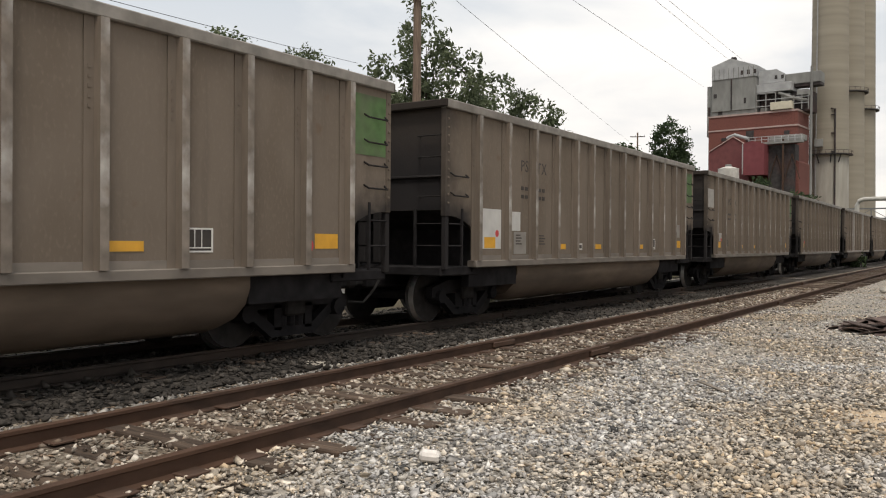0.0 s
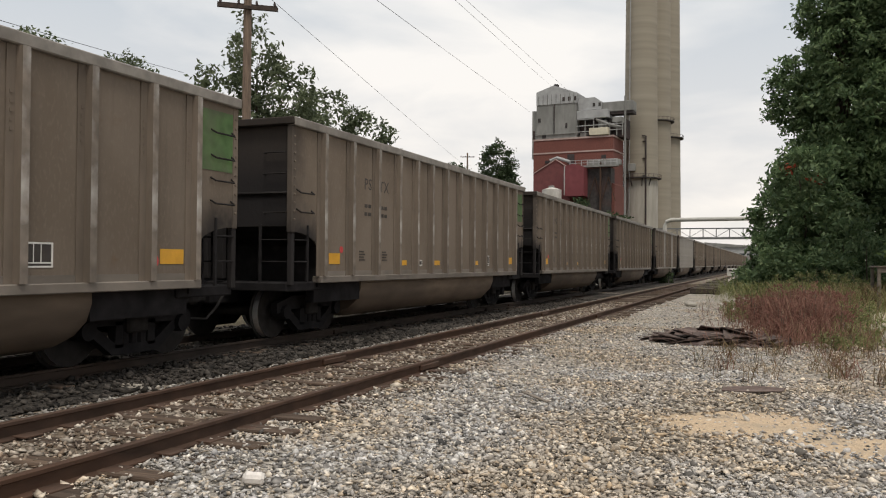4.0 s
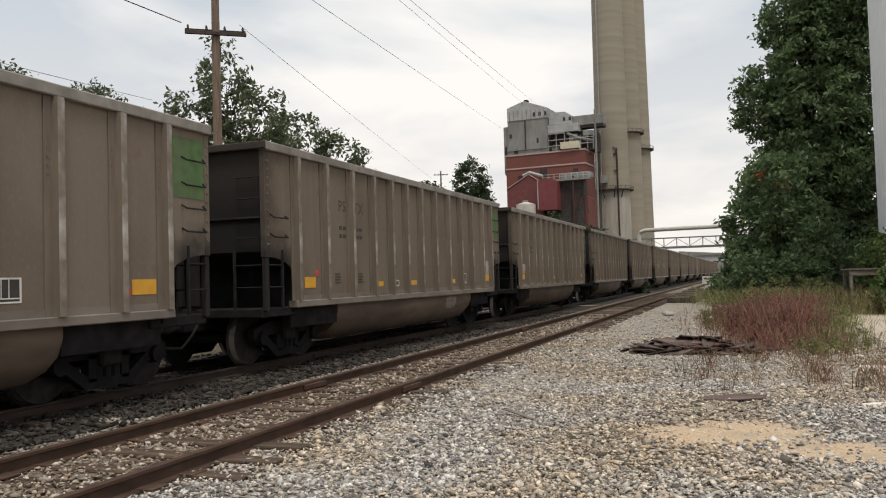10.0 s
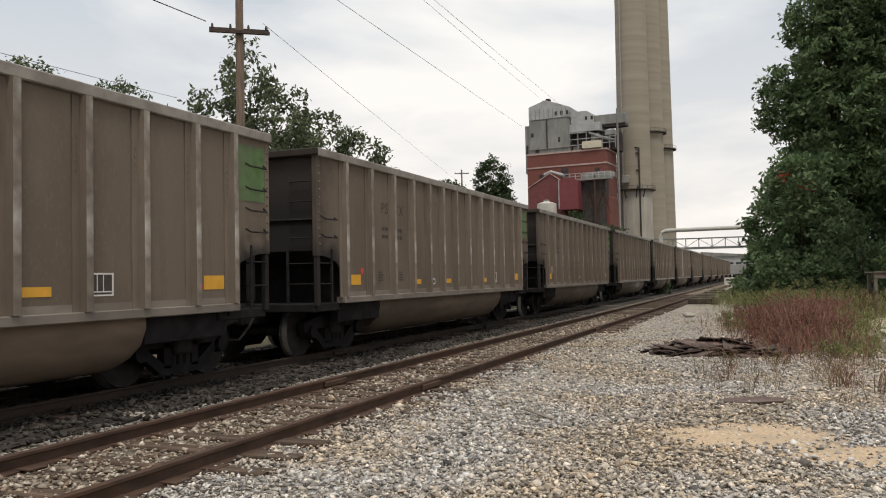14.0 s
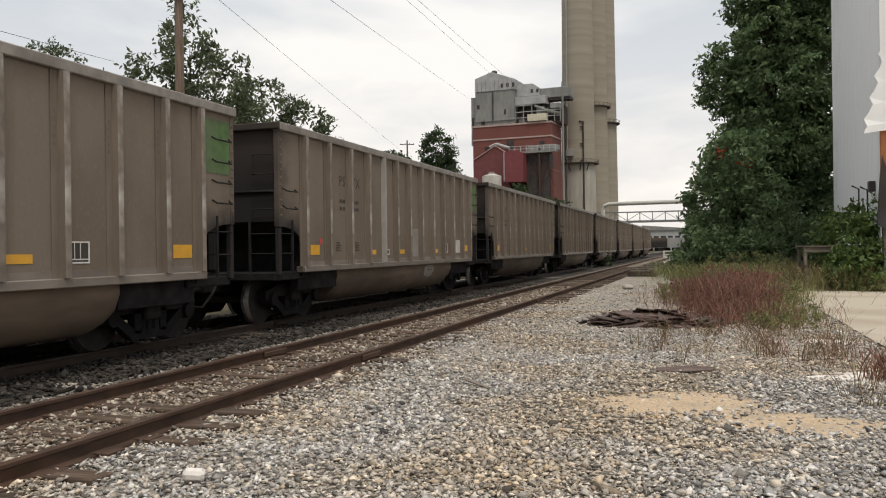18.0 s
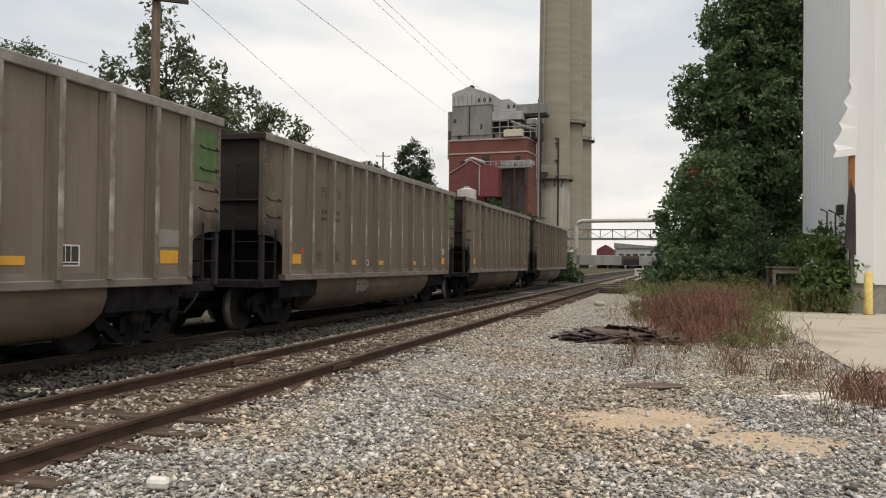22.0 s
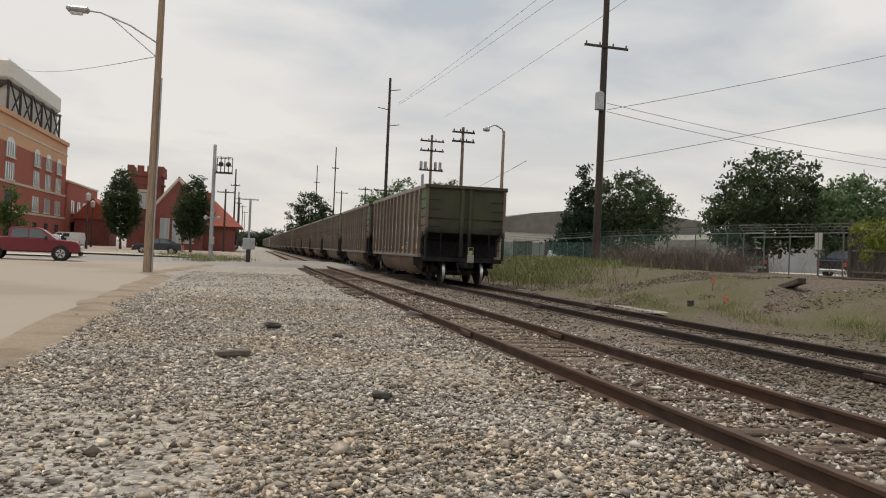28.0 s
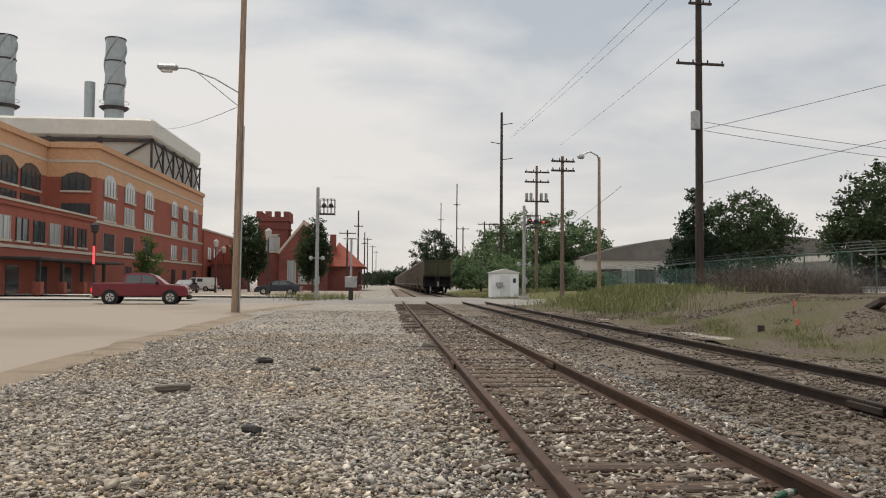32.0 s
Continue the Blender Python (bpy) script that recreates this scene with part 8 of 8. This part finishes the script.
def debris_pile():
    d = thing("debris_pile", "heap of dark broken roofing shingles on the gravel", "debris", pose(3.42, 17.1, 0))
    r = random.Random(8)
    forms = []
    for k in range(5):
        n = 6
        o = [(math.cos(2 * math.pi * j / n + 0.3 * r.random()) * (0.34 + 0.16 * r.random()), math.sin(2 * math.pi * j / n) * (0.17 + 0.09 * r.random())) for j in range(n)]
        forms.append(Form().prism(o, -0.008, 0.008, "z").mesh("shingle"))
    for k in range(110):
        a, q = r.uniform(0, 2 * math.pi), math.sqrt(r.random())
        x, y = math.cos(a) * q * 1.3, math.sin(a) * q * 0.9
        z = 0.03 + 0.27 * (1 - q) * r.uniform(0.25, 1.0)
        part("shingle", forms[k % 5], shingle_mat, d, m=pose(x, y, z, r.uniform(-16, 16), r.uniform(-16, 16), r.uniform(0, 360)))


debris_pile()
solo("rusty_plate", Form().prism([(-0.34, -0.12), (-0.1, -0.19), (0.32, -0.15), (0.4, 0.03), (0.14, 0.17), (-0.3, 0.13)], 0.0, 0.012, "z"), shingle_mat, "flat dark rusted plate lying on the gravel", "scrap plate", pose(4.2, 10.6, 0.022, 2, -2, 8))
solo("plank_piece", Form().soft_box(-0.2, 0.2, -0.075, 0.075, 0, 0.075, 0.015), old_wood, "short weathered plank lying on the gravel", "plank", pose(3.59, -10.66, 0.02, 3, 2, 12))
solo("plank_piece", Form().soft_box(-0.24, 0.24, -0.022, 0.022, 0, 0.016, 0.005), old_wood, "thin broken board lying on the gravel", "plank", pose(2.0, 8.9, 0.03, 3, 4, -40))
pp = thing("paper_scrap", "crumpled white paper beside the rail", "litter", pose(0.19, -16.6, 0.06, 0, 0, 20))
part("sheet", Form().add([(-0.2, -0.12, 0), (0.16, -0.14, 0.01), (0.2, 0.1, 0.13), (-0.08, 0.14, 0.05), (-0.2, -0.12, 0.01), (0.16, -0.14, 0.02), (0.2, 0.1, 0.14), (-0.08, 0.14, 0.06)],
                         [(0, 1, 2, 3), (7, 6, 5, 4), (0, 4, 5, 1), (1, 5, 6, 2), (2, 6, 7, 3), (3, 7, 4, 0)]), paint_white, pp)
chunk = mat("dark_asphalt_chunk", (0.06, 0.055, 0.05), 0.95, 0, 0.3, 14, 3, None, 0.5)
for x, y, s in ((3.03, -14.15, 0.13), (2.23, -7.96, 0.09), (2.1, -13.0, 0.07)):
    r = random.Random(int(x * 100))
    f = Form().soft_box(-s, s, -s * 0.6, s * 0.6, 0, s * 0.7, s * 0.25)
    f.v = [(a + r.uniform(-0.2, 0.2) * s, b + r.uniform(-0.2, 0.2) * s, c + r.uniform(-0.1, 0.1) * s) for a, b, c in f.v]
    solo("rubble_chunk", f, chunk, "dark lump of broken asphalt on the gravel", "rubble", pose(x, y, 0.01, 4, 5, x * 70), group="rubble chunks")
solo("white_rock", Form().soft_box(-0.07, 0.07, -0.05, 0.05, 0, 0.07, 0.02), white_powder, "pale stone standing out in the gravel", "stone", pose(1.18, 4.74, 0.02, 8, 5, 30))
solo("white_rock", Form().soft_box(-0.2, 0.2, -0.14, 0.14, 0, 0.17, 0.06), concrete_pale, "pale lump of stone lying beyond the debris", "stone", pose(1.72, 30.55, 0.0, 6, 4, 25))
gb = thing("crushed_bottle", "crushed green plastic bottle between the rails", "litter", pose(-1.36, -5.5, 0.03, 0, 0, 35))
part("body", Form().tube([(-0.11, 0, 0.03), (0.04, 0, 0.035), (0.08, 0, 0.03), (0.12, 0, 0.03)], [0.022, 0.024, 0.014, 0.01], 10), mat("green_plastic", (0.03, 0.10, 0.065), 0.3, 0, 0.1, 8, 2, None, 0), gb)
part("label_band", Form().tube([(-0.06, 0, 0.034), (0.01, 0, 0.036)], 0.026, 10), concrete_pale, gb)
orange = mat("orange_marker_paint", (0.62, 0.10, 0.06), 0.7, 0, 0.1, 8, 2, None, 0)
for x, y, h in ((-10.6, -23.5, 0.35), (-9.2, -20.6, 0.25), (-9.6, -13.5, 0.3)):
    mk = thing("survey_stake", "small stake with an orange marker flag on the bank", "stake", pose(x, y, bank_height(x, y)), "survey stakes")
    part("stake", Form().box(-0.015, 0.015, -0.015, 0.015, -0.05, h), old_wood, mk)
    part("flag", Form().soft_box(0.0, 0.02, 0.0, 0.12, h - 0.15, h, 0.004), orange, mk)
sg = thing("drain_stub", "short dark drain pipe stub at the foot of the bank", "pipe", pose(-8.7, -21.5, 0.05))
part("pipe", Form().tube([(0, 0, -0.05), (0, 0, 0.25)], 0.09, 12), plant_dark, sg)
part("collar", Form().soft_box(-0.16, 0.16, -0.16, 0.16, -0.05, 0.06, 0.02), concrete_pale, sg)
tie = thing("old_timber", "old dark railway timber lying on the bank", "timber", pose(-11.5, -21, bank_height(-11.5, -21) + 0.02, 0, -8, 70))
part("beam", Form().soft_box(-1.1, 1.1, -0.11, 0.11, 0, 0.16, 0.02), timber_dark, tie)
# heap of scrap in front of the tan building
hp = thing("rubble_heap", "heap of pale building rubble behind the bank", "debris", pose(-19.8, -6.5, 0.9))
r_ = random.Random(3)
for k in range(70):
    a, q = r_.uniform(0, 6.28), math.sqrt(r_.random())
    s = r_.uniform(0.15, 0.5)
    part("rubble_block", Form().soft_box(-s, s, -s * 0.7, s * 0.7, -s * 0.4, s * 0.4, s * 0.15), concrete_pale if k % 3 else block_wall, hp,
         m=pose(math.cos(a) * q * 1.3, math.sin(a) * q * 4.5, 0.15 + 1.1 * (1 - q) * r_.random(), r_.uniform(-40, 40), r_.uniform(-40, 40), r_.uniform(0, 360)))
lg = thing("timber_wall", "low retaining wall of old railway timbers on the bank", "retaining wall")
for k in range(6):
    part("timber", Form().soft_box(-16.6, -16.3, -26 + k * 5.0, -21.1 + k * 5.0, 0.85, 1.1 + 0.05 * (k % 2), 0.03), timber_dark, lg)
    part("timber", Form().soft_box(-16.3, -16.0, -25 + k * 5.0, -20.1 + k * 5.0, 0.8, 1.0, 0.03), old_wood, lg)


# ---- movement ----
TAIL = [(0, 390.57), (1, 375.85), (2, 360.14), (3, 344.91), (4, 330.15), (7, 284.13), (8, 269.02), (9, 253.86), (10, 238.72), (11, 224.11), (12, 208.46), (13, 193.93), (16, 148.64),
        (17, 133.03), (18, 118.61), (19, 103.11), (20, 88.62), (21, 73.11), (22, 58.09), (23, 43.66), (24, 28.16), (26.5, -8.2), (27.3, -20.4), (29, -46.6), (32, -92.5)]
TAIL = sorted(TAIL + [(0.5, 382.96), (1.5, 368.28), (2.5, 352.54), (3.5, 337.8), (4.5, 322.1), (5.5, 307.18), (6.5, 292.25), (7.5, 276.56), (8.5, 261.93), (9.5, 246.26),
             (10.5, 231.67), (11.5, 216.06), (12.5, 200.98), (13.5, 186.35), (14.5, 171.26), (15.5, 156.17), (16.5, 140.57), (17.5, 125.62), (18.5, 110.63),
             (19.5, 95.61), (20.5, 81.13), (21.5, 65.64), (22.5, 51.15), (23.5, 35.67), (24.5, 20.79)])


def patch(car, y, z, w, h, material):
    part("repair_patch", Form().box(SIDE, SIDE + 0.005, y - w / 2, y + w / 2, z, z + h), material, car, "pale repainted patch")


def tub_patch(car, y, w, material):
    """A ragged scuff that follows the bulge of the tub."""
    f, r = Form(), random.Random(int(y * 10 + w * 7))
    ring = [(1.5, 0.97), (1.5, 0.8), (1.46, 0.675), (1.42, 0.55)]
    n = max(6, int(w / 0.1))
    for k in range(n + 1):
        edge = min(1, 0.5 + 4 * k / n, 0.5 + 4 * (n - k) / n)
        lo = 0.62 + 0.2 * (1 - edge) + r.uniform(-0.03, 0.03)
        hi = 0.93 - 0.08 * (1 - edge) + r.uniform(-0.03, 0.03)
        for j in range(5):
            z = hi + (lo - hi) * j / 4
            x = np.interp(z, [p[1] for p in ring[::-1]], [p[0] for p in ring[::-1]])
            f.v += [(x + 0.004, y - w / 2 + w * k / n, z), (x - 0.03, y - w / 2 + w * k / n, z)]
    for k in range(n):
        for j in range(4):
            a, b = 10 * k + 2 * j, 10 * k + 10 + 2 * j
            f.f += [(a, b, b + 2, a + 2)]
    part("tub_patch", f, material, car, "pale scuffed patch on the tub", smooth=True)


for k in range(1, 41):
    CARS.append(copy_thing(CARS[0] if k < 26 else FAR_CAR, pose(MAIN_X, 0, RAIL_Z)))
FAR_CAR.matrix_basis = pose(MAIN_X, -620, RAIL_Z)
CARS.append(FAR_CAR)
# marks that tell single cars apart
for o in CARS[0].children:
    if o.name.startswith("lettering"):
        o.data = letters("CR" if o.location.y < -3.7 else "DX", 0.32, 0.004)
        o.data.materials.append(black_mark)
pale_patch = mat("pale_grey_patch_paint", (0.36, 0.345, 0.325), 0.65, 0, 0.12, 4, 1.2, (0.25, 0.23, 0.205), 0.1)
tub_scuff = mat("pale_scuffed_tub_paint", (0.26, 0.235, 0.21), 0.65, 0, 0.15, 4, 1.2, (0.13, 0.10, 0.078), 0.1)
bright_patch = mat("fresh_white_patch_paint", (0.52, 0.51, 0.49), 0.65, 0, 0.08, 4, 1.2, (0.40, 0.385, 0.36), 0.1)
dull_patch = mat("dull_grey_patch_paint", (0.24, 0.225, 0.205), 0.7, 0, 0.12, 4, 1.2, (0.19, 0.17, 0.15), 0.1)
for k, y, z, w, h, paint in ((24, 5.29, 1.6, 0.6, 0.37, dull_patch), (24, -5.33, 1.3, 0.78, 0.72, bright_patch), (24, -4.42, 1.64, 0.36, 0.36, bright_patch), (24, -4.25, 1.2, 0.5, 0.42, dull_patch),
                             (23, -6.38, 2.62, 0.72, 0.6, pale_patch), (23, -5.22, 1.53, 0.3, 0.27, pale_patch), (23, 4.45, 1.41, 0.5, 0.38, dull_patch), (15, -4.27, 1.13, 0.8, 0.62, pale_patch),
                             (15, -3.22, 1.13, 0.76, 0.62, pale_patch), (15, -2.25, 1.13, 0.6, 0.6, pale_patch), (15, -5.3, 1.13, 0.8, 0.64, pale_patch), (9, -5.12, 1.5, 0.36, 0.27, dull_patch), (14, 5.52, 1.52, 0.27, 0.4, pale_patch), (13, -5.27, 1.53, 0.4, 0.32, pale_patch),
                             (8, -1.3, 1.35, 0.5, 0.75, pale_patch), (7, -4.33, 1.24, 0.7, 0.62, pale_patch), (6, 0.6, 1.2, 0.6, 0.75, dull_patch), (6, 4.4, 1.27, 0.8, 0.4, bright_patch), (3, 5.42, 1.56, 0.52, 0.27, dull_patch),
                             (2, 5.46, 1.62, 0.3, 0.2, pale_patch), (5, 5.43, 1.24, 0.56, 0.06, dull_patch), (5, 5.43, 1.52, 0.56, 0.07, dull_patch)):
    patch(CARS[k], y, z, w, h, paint)

for k, y, w in ((15, -1.2, 4.6), (6, 1.95, 0.8), (3, -1.1, 2.7), (8, 1.4, 1.6), (16, -3.2, 0.85), (2, -1.5, 0.8), (11, 1.0, 0.3), (14, 2.4, 0.8)):
    tub_patch(CARS[k], y, w, tub_scuff)
# one car with sun-bleached posts
for o in CARS[16].children:
    if o.name.startswith("side_post"):
        me = o.data
        break
bleached = me.copy()
bleached.materials[0], bleached.materials[1] = car_light, car_light
for o in CARS[16].children:
    if o.name.startswith("side_post"):
        o.data = bleached
for o in CARS[6].children:
    if o.name.startswith("side_post") and o.location.x > 0 and abs(o.location.y + 1.75) < 0.1:
        o.data = bleached
for k in (17, 21):
    for j, o in enumerate(c for c in CARS[k].children if c.name.startswith("side_post")):
        if j % 5 == k % 5:
            o.data = bleached


def tail_device(car):
    """A marker box with a strobe lamp clamped to the last coupler."""
    y = LEN + 0.78
    d = part("tail_marker", Form().soft_box(-0.12, 0.10, y, y + 0.18, 0.84, 1.16, 0.03), block_wall, car, "grey end-of-train marker box")
    part("strobe", Form().soft_box(-0.07, 0.05, y + 0.03, y + 0.14, 1.16, 1.30, 0.03), mat("yellow_green_lens", (0.34, 0.36, 0.09), 0.3, 0, 0.05, 4, 1, None, 0), d, "yellow-green strobe lens")
    part("handle", Form().tube([(-0.1, y + 0.09, 1.15), (-0.1, y + 0.09, 1.42), (0.08, y + 0.09, 1.42), (0.08, y + 0.09, 1.15)], 0.014, 6), steel_grey, d)


tail_device(CARS[0])


def share(ob, other):
    """Give ob the keys of other."""
    ob.rotation_mode = "QUATERNION"
    ob.animation_data_create()
    ob.animation_data.action = other.animation_data.action
    ob.animation_data.action_slot = other.animation_data.action_slot


def travelled(t):
    for (t0, y0), (t1, y1) in zip(TAIL, TAIL[1:]):
        if t <= t1:
            return 390.57 - (y0 + (y1 - y0) * (t - t0) / (t1 - t0))
    return 390.57 - TAIL[-1][1]


def motions():
    for k, car in enumerate(CARS):
        walk(car, [(t, pose(MAIN_X, y - LEN - k * PITCH, RAIL_Z)) for t, y in TAIL])
    # wheels roll with the distance run
    first = sorted((o for o in CARS[0].children if o.name.startswith("wheelset")), key=lambda o: o.location.y)
    for w in first:
        y = w.location.y
        walk(w, [(n / FPS, pose(0, y, 0.458, math.degrees(travelled(n / FPS) / 0.458) % 360)) for n in range(32 * FPS + 1)])
    for car in CARS[1:]:
        for a, b in zip(sorted((o for o in car.children if o.name.startswith("wheelset")), key=lambda o: o.location.y), first):
            share(a, b)


motions()
